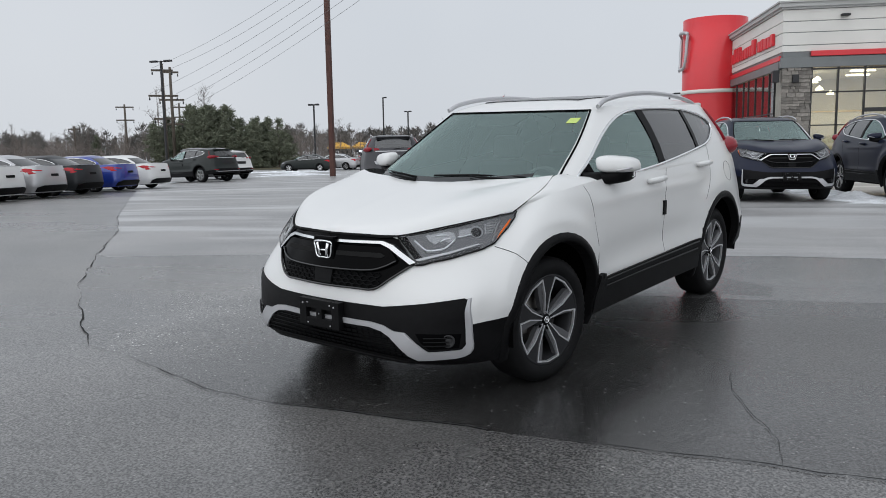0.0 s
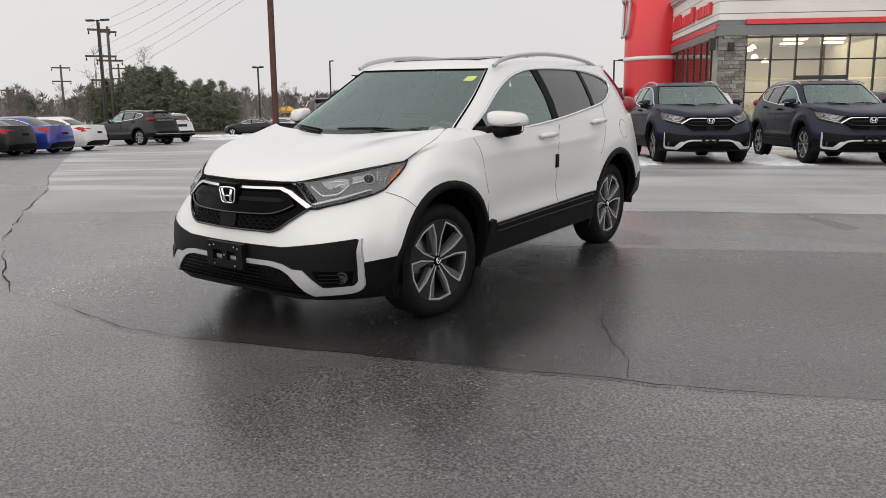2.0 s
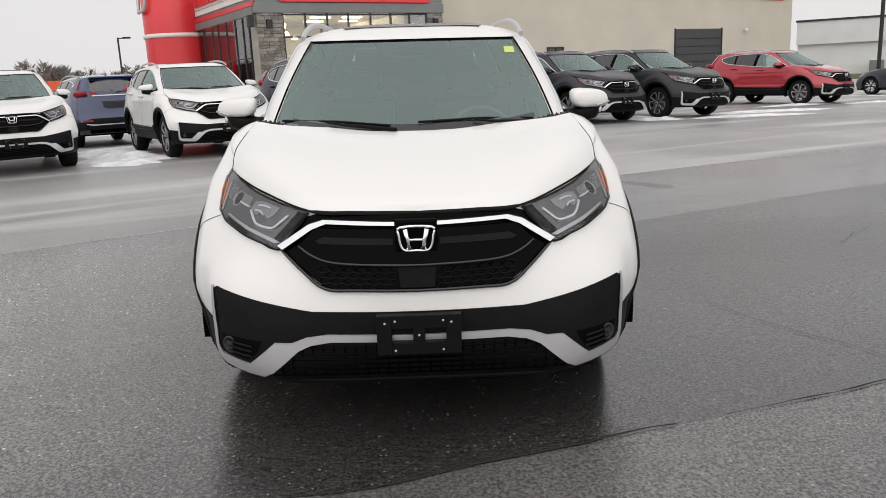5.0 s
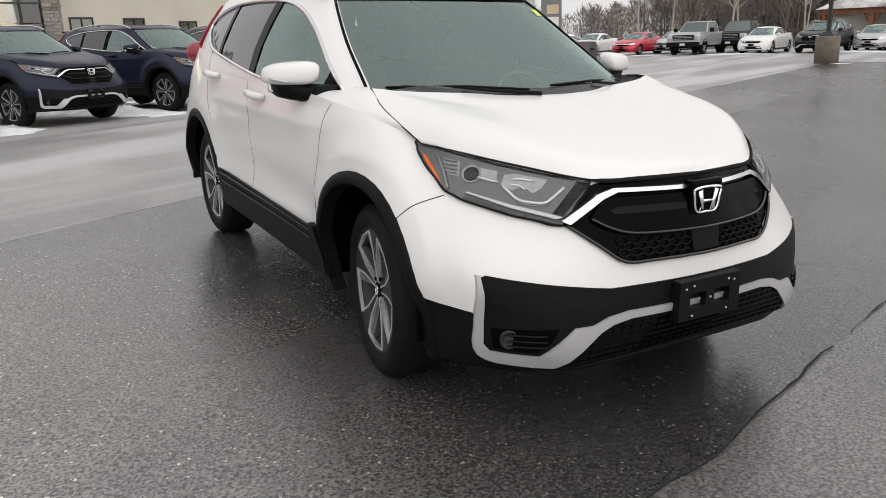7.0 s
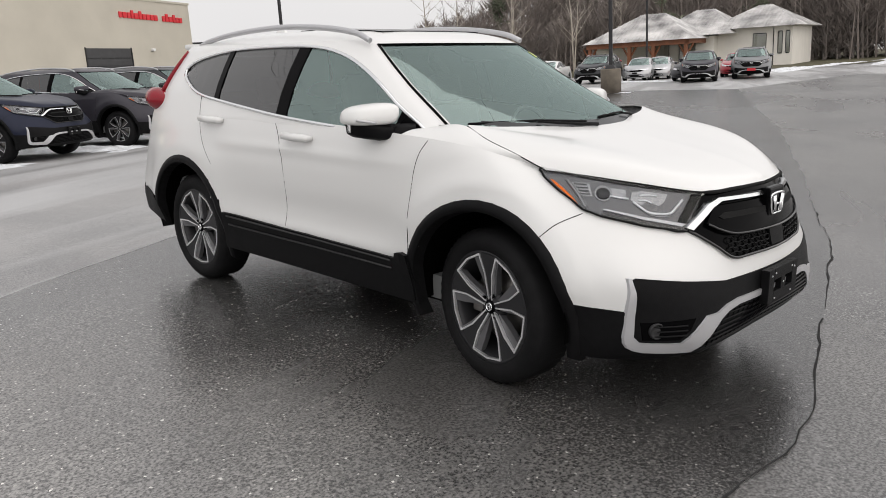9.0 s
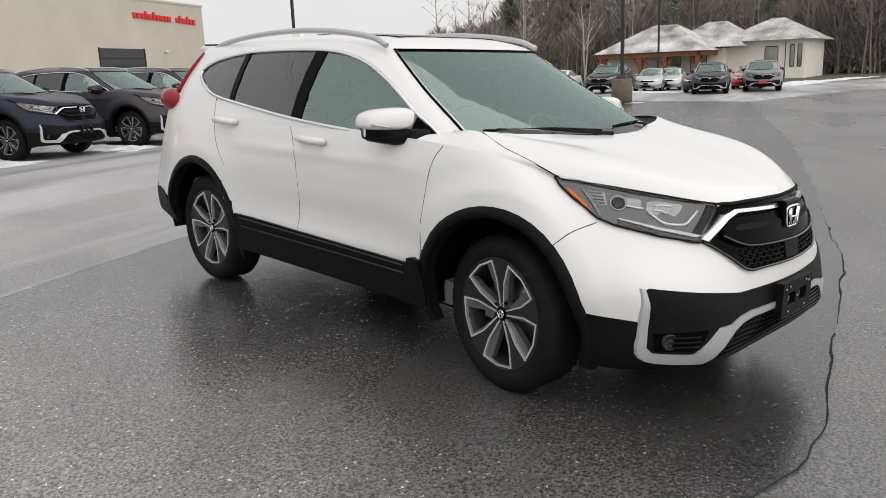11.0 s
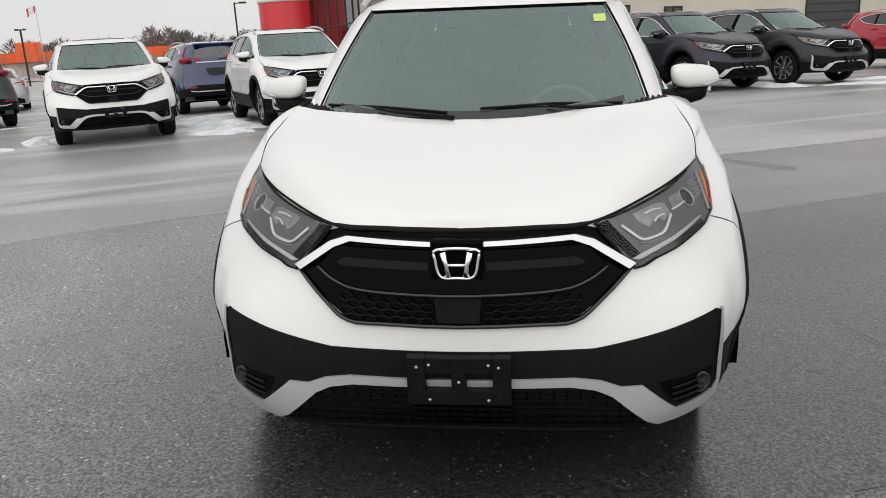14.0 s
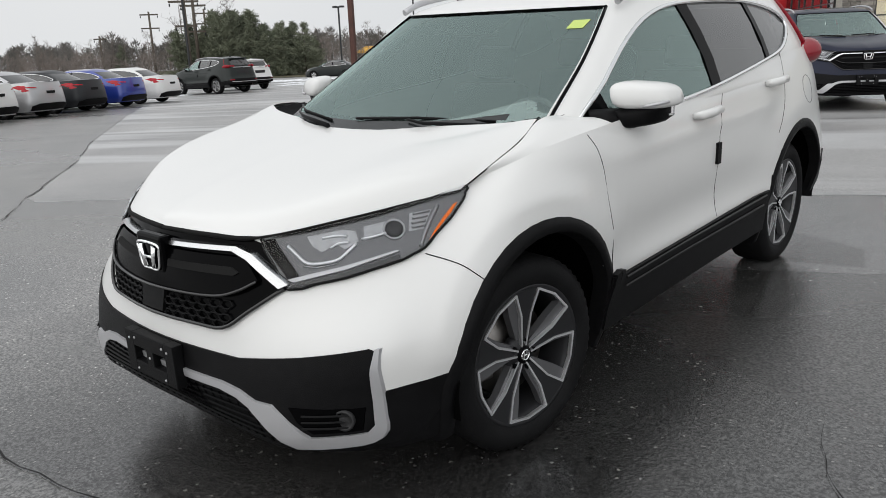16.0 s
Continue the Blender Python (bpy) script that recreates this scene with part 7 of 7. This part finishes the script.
park_large("plum", "dark crossover facing the lot by the house", 35.6, 17.4, -65, (1, 1, 0.97))
park_sedan("grey", "grey sedan by the house", 38.0, 19.2, -75, ROW_E)
pil = park_large("steel", "silver utility car with a red front plate", 39.2, 16.2, -66, (1.06, 1.05, 1.0))
part("front_plate", box((-0.2, -0.99, 0.42), (0.2, -0.965, 0.55)), M["redplate"], pil, "red plate")
park_sedan("red", "dark red sedan behind the utility car", 43.5, 19.0, -70, ROW_E)


# ---- poles, wires, snow ----
M["brown_pole"] = material("rust_brown_steel", (0.075, 0.030, 0.022), 0.6, 0.2, 0, 0.3, 4)
M["wood_pole"] = material("weathered_pole", (0.09, 0.075, 0.06), 0.85, 0, 0, 0.3, 3)


def lamp_post(label, x, y, h, w, mat, arms=2, base=0.0, z0=None, reach=1.0):
    z = ground(x, y) if z0 is None else z0
    d = thing("lamp_post", label, "lamp post", m=pose(x, y, z, 0, 0, 20))
    if base:
        bm = bmesh.new()
        add_lathe(bm, [(-0.1, 0.001), (-0.1, 0.43), (base - 0.03, 0.43), (base, 0.40), (base, 0.001)], 24, axis="z")
        part("base", bm, M["old_concrete"], d, "round concrete base")
        bm = bmesh.new()
        add_box(bm, (-0.25, -0.25, base), (0.25, 0.25, base + 0.16), 0.04, taper=0.6)
        part("shoe", bm, M["dark_metal"], d)
    bm = bmesh.new()
    add_box(bm, (-w / 2, -w / 2, base), (w / 2, w / 2, h), 0.01)
    part("pole", bm, mat, d)
    for s in ((1, -1) if arms == 2 else (1,)):
        part("arm", tube([(0, 0, h - 0.1), (s * 0.5 * reach, 0, h - 0.05)], 0.05, 6), mat, d)
        part("lamp_head", box((s * 0.75 * reach - 0.35 * reach, -0.18, h - 0.12), (s * 0.75 * reach + 0.35 * reach, 0.18, h + 0.04), 0.03), mat, d)
    return d


lamp_post("tall rust-brown steel lamp post on the lot", -29.5, 27.4, 13.0, 0.26, M["brown_pole"], z0=-0.42)
lamp_post("dark lamp post with two heads by the far cars", -50.5, 45.4, 5.9, 0.12, M["dark_metal"], reach=0.45)
lamp_post("thin far lamp post", -70.8, 76.9, 8.8, 0.16, M["dark_metal"], 1, reach=0.45)
lamp_post("thin far lamp post", -68.8, 79.8, 6.9, 0.16, M["dark_metal"], 2, reach=0.45)
lamp_post("thin far lamp post", -48.6, 70.1, 5.4, 0.16, M["dark_metal"], 2, reach=0.45)
lamp_post("thin far lamp post", -26.9, 70.0, 6.3, 0.16, M["dark_metal"], 1)
lamp_post("black lamp post on a round concrete base", 25.6, 16.32, 9.0, 0.14, M["dark_metal"], 2, 1.0)
lamp_post("black lamp post behind the cars", 27.5, 43.0, 9.0, 0.16, M["dark_metal"])
lamp_post("thin lamp post near the house", 52, 30, 10.0, 0.14, M["dark_metal"])


def utility_pole(x, y, h, arms, turn, z0=-0.5):
    d = thing("utility_pole", "weathered wooden power pole with crossarms", "utility pole", "power poles", pose(x, y, z0, 0, 0, turn))
    part("pole", tube([(0, 0, 0), (0, 0, h)], [0.19, 0.12], 8), M["wood_pole"], d)
    for z, w in arms:
        a = part("crossarm", box((-w / 2, -0.07, h - z - 0.09), (w / 2, 0.07, h - z + 0.09)), M["wood_pole"], d)
        for x0 in (-w / 2 + 0.1, w / 2 - 0.1):
            bm = bmesh.new()
            add_lathe(bm, [(0.0, 0.02), (0.05, 0.07), (0.22, 0.06), (0.3, 0.02)], 8, axis="z", centre=(x0, 0, h - z - 0.42))
            part("insulator", bm, M["dark_metal"], a)
    return d


utility_pole(-62.2, 37.6, 9.9, ((0.6, 1.9), (2.9, 2.6), (5.0, 1.9)), 57)
utility_pole(-66.8, 41.4, 10.2, ((0.5, 1.6), (3.2, 2.4), (5.6, 2.0)), 57)
lamp_post("dark lamp post with two flat heads beside the power poles", -60.4, 36.4, 9.9, 0.15, M["dark_metal"])
utility_pole(-100.4, 55.6, 8.6, ((0.4, 2.4), (2.2, 2.4)), 60)
utility_pole(-96.6, 61.8, 8.8, ((0.6, 2.4), (2.0, 2.4), (3.4, 2.4)), 60)
utility_pole(-104, 50, 5.6, ((0.4, 1.6),), 60)
M["wire"] = material("weathered_cable", (0.16, 0.16, 0.165), 0.6)
wires = thing("power_lines", "thin dark overhead power lines, slightly slack", "power line")
for k, (dx, z) in enumerate(((-0.9, 9.2), (0.9, 9.2), (-1.2, 6.9), (1.2, 6.9), (-0.9, 4.9), (0.9, 4.9))):
    a = Vector((-62.2 + dx * 0.5, 37.6 + dx * 0.8, z - 0.2))
    b = Vector((-21.5 + 0.48 * k, 19.7 + 0.45 * k, 9.61))
    b = a + (b - a) * 1.5  # up to the next pole, out of sight
    part("wire", tube([a.lerp(b, t / 12) - Vector((0, 0, 0.9 * math.sin(math.pi * t / 12))) for t in range(13)], 0.010, 4), M["wire"], wires)


def snow_bank(x, y, rx, ry, h, turn, seed):
    """A low melting heap with a lumpy top and ragged rim."""
    bm = bmesh.new()
    n, r = 40, 9
    rows = []
    for j in range(r + 1):
        t = j / r
        row = []
        for k in range(n):
            a = 2 * math.pi * k / n
            edge = 1 + 0.55 * noise.noise(Vector((math.cos(a) * 1.7 + seed, math.sin(a) * 1.7, seed))) + 0.22 * noise.noise(Vector((math.cos(a) * 6 + seed, math.sin(a) * 6, seed)))
            px, py = rx * t * edge * math.cos(a), ry * t * edge * math.sin(a)
            lump = 0.5 + 0.9 * abs(noise.noise(Vector((px * 2.2 + seed * 3, py * 2.2, 0)))) + 0.3 * noise.noise(Vector((px * 7, py * 7, seed)))
            z = 0.6 * h * (1 - t ** 1.6) * lump - 0.01
            row.append((px, py, max(z, -0.01) if j < r else -0.02))
        rows.append(row)
    vs = [[bm.verts.new(p) for p in row] for row in rows[1:]]
    c = bm.verts.new((0, 0, rows[0][0][2]))
    for k in range(n):
        bm.faces.new((c, vs[0][k], vs[0][(k + 1) % n]))
    for a, b in zip(vs, vs[1:]):
        for k in range(n):
            bm.faces.new((a[k], b[k], b[(k + 1) % n], a[(k + 1) % n]))
    ob = part("snow_bank", bm, M["snow"], smooth=True)
    ob.matrix_basis = on_ground(x, y, turn)
    return tagged(ob, "low melting heap of old snow between parked cars", "snow", "snow banks")


rnd = random.Random(5)
row = [(-6.50, 9.05), (-3.59, 10.44), (-1.13, 12.03), (1.48, 13.18), (4.10, 14.14), (6.42, 15.22)]
for i, ((x0, y0), (x1, y1)) in enumerate(zip(row, row[1:])):
    mx, my = (x0 + x1) / 2, (y0 + y1) / 2
    snow_bank(mx - 0.25, my + 0.75, 0.75, 1.5, 0.22, 26, i + 1)
    snow_bank(mx + 0.25, my - 0.35, 0.55, 0.7, 0.13, 60, i + 11)
    snow_bank(mx - 1.2, my + 2.6, 0.8, 1.6, 0.15, 26, i + 21)
for k, (x, y, a, b, h, t) in enumerate(((-7.9, 9.3, 0.5, 1.0, 0.18, 30), (-8.1, 8.3, 0.25, 0.5, 0.08, 60), (-13.6, 12.6, 0.9, 0.3, 0.07, 40), (-11.3, 13.2, 0.8, 0.3, 0.06, 40), (7.6, 14.4, 1.6, 0.5, 0.10, 10), (9.0, 16.2, 1.8, 0.5, 0.12, 15), (11.2, 19.3, 1.6, 0.4, 0.12, 20), (13.6, 19.6, 1.4, 0.4, 0.10, 20), (17.2, 23.2, 3.0, 0.5, 0.10, 115), (19.5, 26.5, 1.5, 0.5, 0.12, 20), (-1.9, 10.4, 0.5, 0.2, 0.05, 30), (0.5, 11.8, 0.5, 0.2, 0.05, 30), (2.9, 12.7, 0.6, 0.2, 0.05, 30), (-33.6, 18.6, 2.6, 0.8, 0.12, 110), (-34.0, 14.0, 2.6, 0.7, 0.10, 100), (-36, 30, 3.5, 0.8, 0.2, 30), (-46, 38, 5.0, 1.0, 0.3, 40), (-41, 34, 3.0, 0.8, 0.2, 30), (35, 28.6, 2.5, 0.7, 0.12, 110), (38.5, 23.5, 3, 0.8, 0.15, 100), (33, 33.6, 1.5, 0.5, 0.1, 100), (38.3, 19.8, 3, 0.7, 0.12, 100), (25.5, 15.6, 0.9, 0.3, 0.06, 0), (55, 19.8, 8, 0.8, 0.3, 10), (68, 17.6, 9, 0.8, 0.3, 10), (56, 21.0, 7, 0.7, 0.3, 3), (67, 20.6, 8, 0.7, 0.3, -4), (80, 19.4, 9, 0.8, 0.35, -6))):
    snow_bank(x, y, a, b, h, t, 40 + k)


# ---- trees ----
M["bark"] = material("grey_brown_bark", (0.085, 0.066, 0.052), 0.95, 0, 0, 0.35, 2.0)
M["pale_bark"] = material("pale_birch_bark", (0.40, 0.36, 0.31), 0.9, 0, 0, 0.25, 2.0)
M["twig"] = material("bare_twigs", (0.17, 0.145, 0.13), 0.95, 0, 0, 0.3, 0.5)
M["needle"] = material("pine_needles", (0.165, 0.180, 0.125), 0.9, 0, 0, 0.4, 0.8)
M["needle_dark"] = material("dark_pine_needles", (0.130, 0.145, 0.100), 0.9, 0, 0, 0.4, 0.8)


def sliver(V, F, p, q, w, rnd):
    """A flat thin twig from p to q."""
    d = q - p
    s = d.cross(Vector((rnd.uniform(-1, 1), rnd.uniform(-1, 1), rnd.uniform(-1, 1))))
    if s.length < 1e-4:
        return
    s = s.normalized() * w
    i = len(V)
    V += [tuple(p - s), tuple(p + s), tuple(q)]
    F.append((i, i + 1, i + 2))


def limb(V, F, p, q, r0, r1, sides=4):
    d = (q - p).normalized()
    s = d.cross(Vector((0.3, 0.9, 0.2))).normalized()
    t = s.cross(d)
    i = len(V)
    for c, r in ((p, r0), (q, r1)):
        for k in range(sides):
            a = 2 * math.pi * k / sides
            V.append(tuple(c + r * (math.cos(a) * s + math.sin(a) * t)))
    for k in range(sides):
        F.append((i + k, i + (k + 1) % sides, i + sides + (k + 1) % sides, i + sides + k))


def bare_tree(V, F, x, y, z, h, rnd, twigs=60, spread=0.28):
    """A leafless tree: leaning trunk in three lengths, limbs, twigs."""
    p = Vector((x, y, z))
    lean = Vector((rnd.uniform(-0.06, 0.06), rnd.uniform(-0.06, 0.06), 1))
    r = h * 0.011
    pts = [p]
    for k in range(4):
        p = p + Vector((lean.x + rnd.uniform(-0.05, 0.05), lean.y + rnd.uniform(-0.05, 0.05), 1)) * h * 0.24
        pts.append(p)
    for k in range(4):
        limb(V, F, pts[k], pts[k + 1], r * (1 - 0.23 * k), r * (1 - 0.23 * (k + 1)))
    for k in range(14):
        t = rnd.uniform(0.28, 0.97)
        j = min(int(t * 4), 3)
        b = pts[j].lerp(pts[j + 1], t * 4 - j)
        a = rnd.uniform(0, 2 * math.pi)
        ln = h * spread * (1.15 - t) * rnd.uniform(0.6, 1.2)
        e = b + Vector((math.cos(a), math.sin(a), rnd.uniform(0.5, 1.3))) * ln
        limb(V, F, b, e, r * 0.35 * (1.2 - t), r * 0.08, 3)
        for _ in range(twigs // 14):
            c = b.lerp(e, rnd.uniform(0.3, 1.0))
            f = c + Vector((rnd.uniform(-1, 1), rnd.uniform(-1, 1), rnd.uniform(0.1, 1.2))) * h * 0.075
            sliver(V, F, c, f, 0.012 + h * 0.0008, rnd)
            for _ in range(2):
                g = c.lerp(f, rnd.uniform(0.3, 0.9))
                sliver(V, F, g, g + Vector((rnd.uniform(-1, 1), rnd.uniform(-1, 1), rnd.uniform(-0.1, 1))) * h * 0.045, 0.010 + h * 0.0006, rnd)


def from_lists(name, V, F, mat, label, category, kind="stuff"):
    me = bpy.data.meshes.new(name)
    me.from_pydata(V, [], F)
    return tagged(part(name, me, mat), label, category, kind=kind)


def woods(name, spots, label, mat, seed, lo, hi, twigs):
    rnd = random.Random(seed)
    V, F = [], []
    for x, y in spots:
        bare_tree(V, F, x, y, min(ground(x, y), 0) - 0.1, rnd.uniform(lo, hi), rnd, twigs)
    return from_lists(name, V, F, mat, label, "trees")


def scatter(seed, n, corners):
    """Points spread over a four-cornered field."""
    rnd = random.Random(seed)
    a, b, c, d = [Vector(p) for p in corners]
    out = []
    for _ in range(n):
        u, v = rnd.random(), rnd.random()
        p = a.lerp(b, u).lerp(d.lerp(c, u), v)
        out.append((p.x, p.y))
    return out


def pine(x, y, z, h, seed, mat, wide=0.26):
    """An evergreen: trunk, whorls of boughs and many needle sprays, gaps between them."""
    rnd = random.Random(seed)
    d = thing("pine_tree", "dense evergreen with uneven dark boughs", "tree", "evergreens", pose(x, y, z))
    V, F = [], []
    limb(V, F, Vector((0, 0, 0)), Vector((rnd.uniform(-0.1, 0.1), rnd.uniform(-0.1, 0.1), h)), h * 0.016, 0.02, 6)
    me = bpy.data.meshes.new("trunk")
    me.from_pydata(V, [], F)
    part("trunk", me, M["bark"], d)
    V, F = [], []
    for k in range(int(64 * wide / 0.26)):
        t = rnd.uniform(0.02, 1.0)
        ln = h * wide * (1.05 - t) ** 0.75 * rnd.uniform(0.55, 1.2)
        a = rnd.uniform(0, 2 * math.pi)
        b = Vector((0, 0, h * t))
        e = b + Vector((math.cos(a) * ln, math.sin(a) * ln, ln * rnd.uniform(-0.15, 0.45)))
        for _ in range(50):
            c = b.lerp(e, rnd.uniform(0.15, 1.05)) + Vector((rnd.gauss(0, 1), rnd.gauss(0, 1), rnd.gauss(0, 1))) * h * 0.022
            f = c + (e - b) * 0.10 + Vector((rnd.uniform(-1, 1), rnd.uniform(-1, 1), rnd.uniform(-0.3, 1))) * h * 0.045
            sliver(V, F, c, f, h * 0.0085, rnd)
    me = bpy.data.meshes.new("crown")
    me.from_pydata(V, [], F)
    part("crown", me, mat, d)
    return d


rnd = random.Random(11)
for k in range(40):
    t = k / 39
    along = 0.36 + 0.78 * t
    x, y = -72 + 8.8 * along + rnd.uniform(-1.5, 1.5), 38.5 + 9.6 * along + rnd.uniform(-2.5, 2.5)
    pine(x, y, -0.5, 3.9 + 1.1 * math.sin(math.pi * t) + rnd.uniform(-0.6, 1.5), 100 + k, M["needle"] if k % 4 else M["needle_dark"], rnd.uniform(0.36, 0.46))
pine(-84.6, 42.8, -0.5, 3.7, 150, M["needle_dark"], 0.32)
pine(84, 72, -1, 13.5, 151, M["needle_dark"], 0.2)
pine(72, 40, -0.8, 10.5, 152, M["needle_dark"], 0.2)
pine(86, 36, -0.8, 10.0, 153, M["needle_dark"], 0.2)
woods("west_wood", scatter(1, 80, ((-82, 30), (-58, 58), (-75, 75), (-105, 45))), "bare brown trees and brush beyond the lot", M["twig"], 2, 3.0, 5.5, 56)
woods("far_wood", scatter(3, 190, ((-125, 65), (-30, 130), (-45, 165), (-150, 95))), "long bare far wood along the horizon", M["twig"], 4, 3.6, 6.0, 56)
woods("tall_bare_trees", [(-71, 48), (-69.5, 46.5), (-74, 44)], "tall thin leafless trees above the evergreens", M["twig"], 6, 7.5, 9.2, 84)
woods("east_wood", scatter(5, 110, ((72, 72), (78, 48), (110, 60), (98, 78))), "dense brown leafless wood behind the cars", M["twig"], 7, 8.0, 13.0, 70)
woods("house_wood", scatter(8, 190, ((80, 46), (84, 12), (125, 5), (120, 60))), "dense brown leafless wood behind the house", M["twig"], 9, 9.0, 14.0, 70)
woods("pale_trees", [(48.5, 50.5), (58.5, 49), (63, 52), (66.5, 47), (70, 49.5), (74, 46), (60, 58)], "pale slender leafless trees at the wood's edge", M["pale_bark"], 10, 9.0, 12.0, 28)


def wood_wall(name, pts, h, mat, label, seed, dense=24, thick=1.0):
    """The depth of a leafless wood: bare crowns side by side, twigs fanning up and out from leaning stems."""
    rnd = random.Random(seed)
    V, F = [], []
    for (x0, y0), (x1, y1) in zip(pts, pts[1:]):
        ln = math.hypot(x1 - x0, y1 - y0)
        trees = max(3, int(ln * 1.5))
        for k in range(trees):
            t = (k + rnd.random()) / trees
            x, y = x0 + (x1 - x0) * t + rnd.uniform(-5, 5), y0 + (y1 - y0) * t + rnd.uniform(-5, 5)
            top = h * (0.86 + 0.34 * noise.noise(Vector((x * 0.09, y * 0.09, seed))) + rnd.uniform(-0.16, 0.12))
            foot = Vector((x, y, -1.0))
            head = foot + Vector((rnd.uniform(-0.06, 0.06) * top, rnd.uniform(-0.06, 0.06) * top, top * 0.9))
            wide = top * rnd.uniform(0.20, 0.32)
            limb(V, F, foot, head, 0.011 * top * thick ** 0.5, 0.003 * top)
            for _ in range(int(ln * h * dense / trees)):
                u = rnd.random() ** 0.75
                a, r = rnd.uniform(0, 2 * math.pi), wide * math.sqrt(max(0.0, 1 - (2 * u - 0.95) ** 2)) * rnd.random() ** 0.6
                p = foot.lerp(head, 0.10 + 0.86 * u) + Vector((r * math.cos(a), r * math.sin(a), rnd.uniform(-0.03, 0.06) * top))
                d = Vector((math.cos(a) * 0.7, math.sin(a) * 0.7, rnd.uniform(0.3, 1.3)))
                sliver(V, F, p, p + d * top * rnd.uniform(0.05, 0.11), thick * h * rnd.uniform(0.0018, 0.0038), rnd)
    return from_lists(name, V, F, mat, label, "trees")


# far twig colours carry distance haze: paler brown here, greyer below
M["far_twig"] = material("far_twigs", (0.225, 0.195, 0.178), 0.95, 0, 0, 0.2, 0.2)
M["haze_twig"] = material("hazy_twigs", (0.15, 0.14, 0.13), 0.95, 0, 0, 0.2, 0.2)
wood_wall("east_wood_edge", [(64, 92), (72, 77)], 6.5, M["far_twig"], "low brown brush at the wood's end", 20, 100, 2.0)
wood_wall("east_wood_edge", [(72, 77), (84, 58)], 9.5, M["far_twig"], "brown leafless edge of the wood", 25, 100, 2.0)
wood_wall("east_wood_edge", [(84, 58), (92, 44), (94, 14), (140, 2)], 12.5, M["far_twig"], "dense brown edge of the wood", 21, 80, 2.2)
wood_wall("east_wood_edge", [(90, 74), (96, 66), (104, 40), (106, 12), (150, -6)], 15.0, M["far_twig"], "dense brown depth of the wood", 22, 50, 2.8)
wood_wall("far_wood_edge", [(-220, 60), (-160, 90), (-120, 115), (-70, 150), (0, 175)], 8.4, M["haze_twig"], "hazy far line of leafless trees", 23, 70, 3.6)
wood_wall("west_brush", [(-110, 40), (-88, 40), (-70, 50), (-58, 62)], 4.6, M["far_twig"], "low brown brush below the evergreens", 24, 70, 2.0)
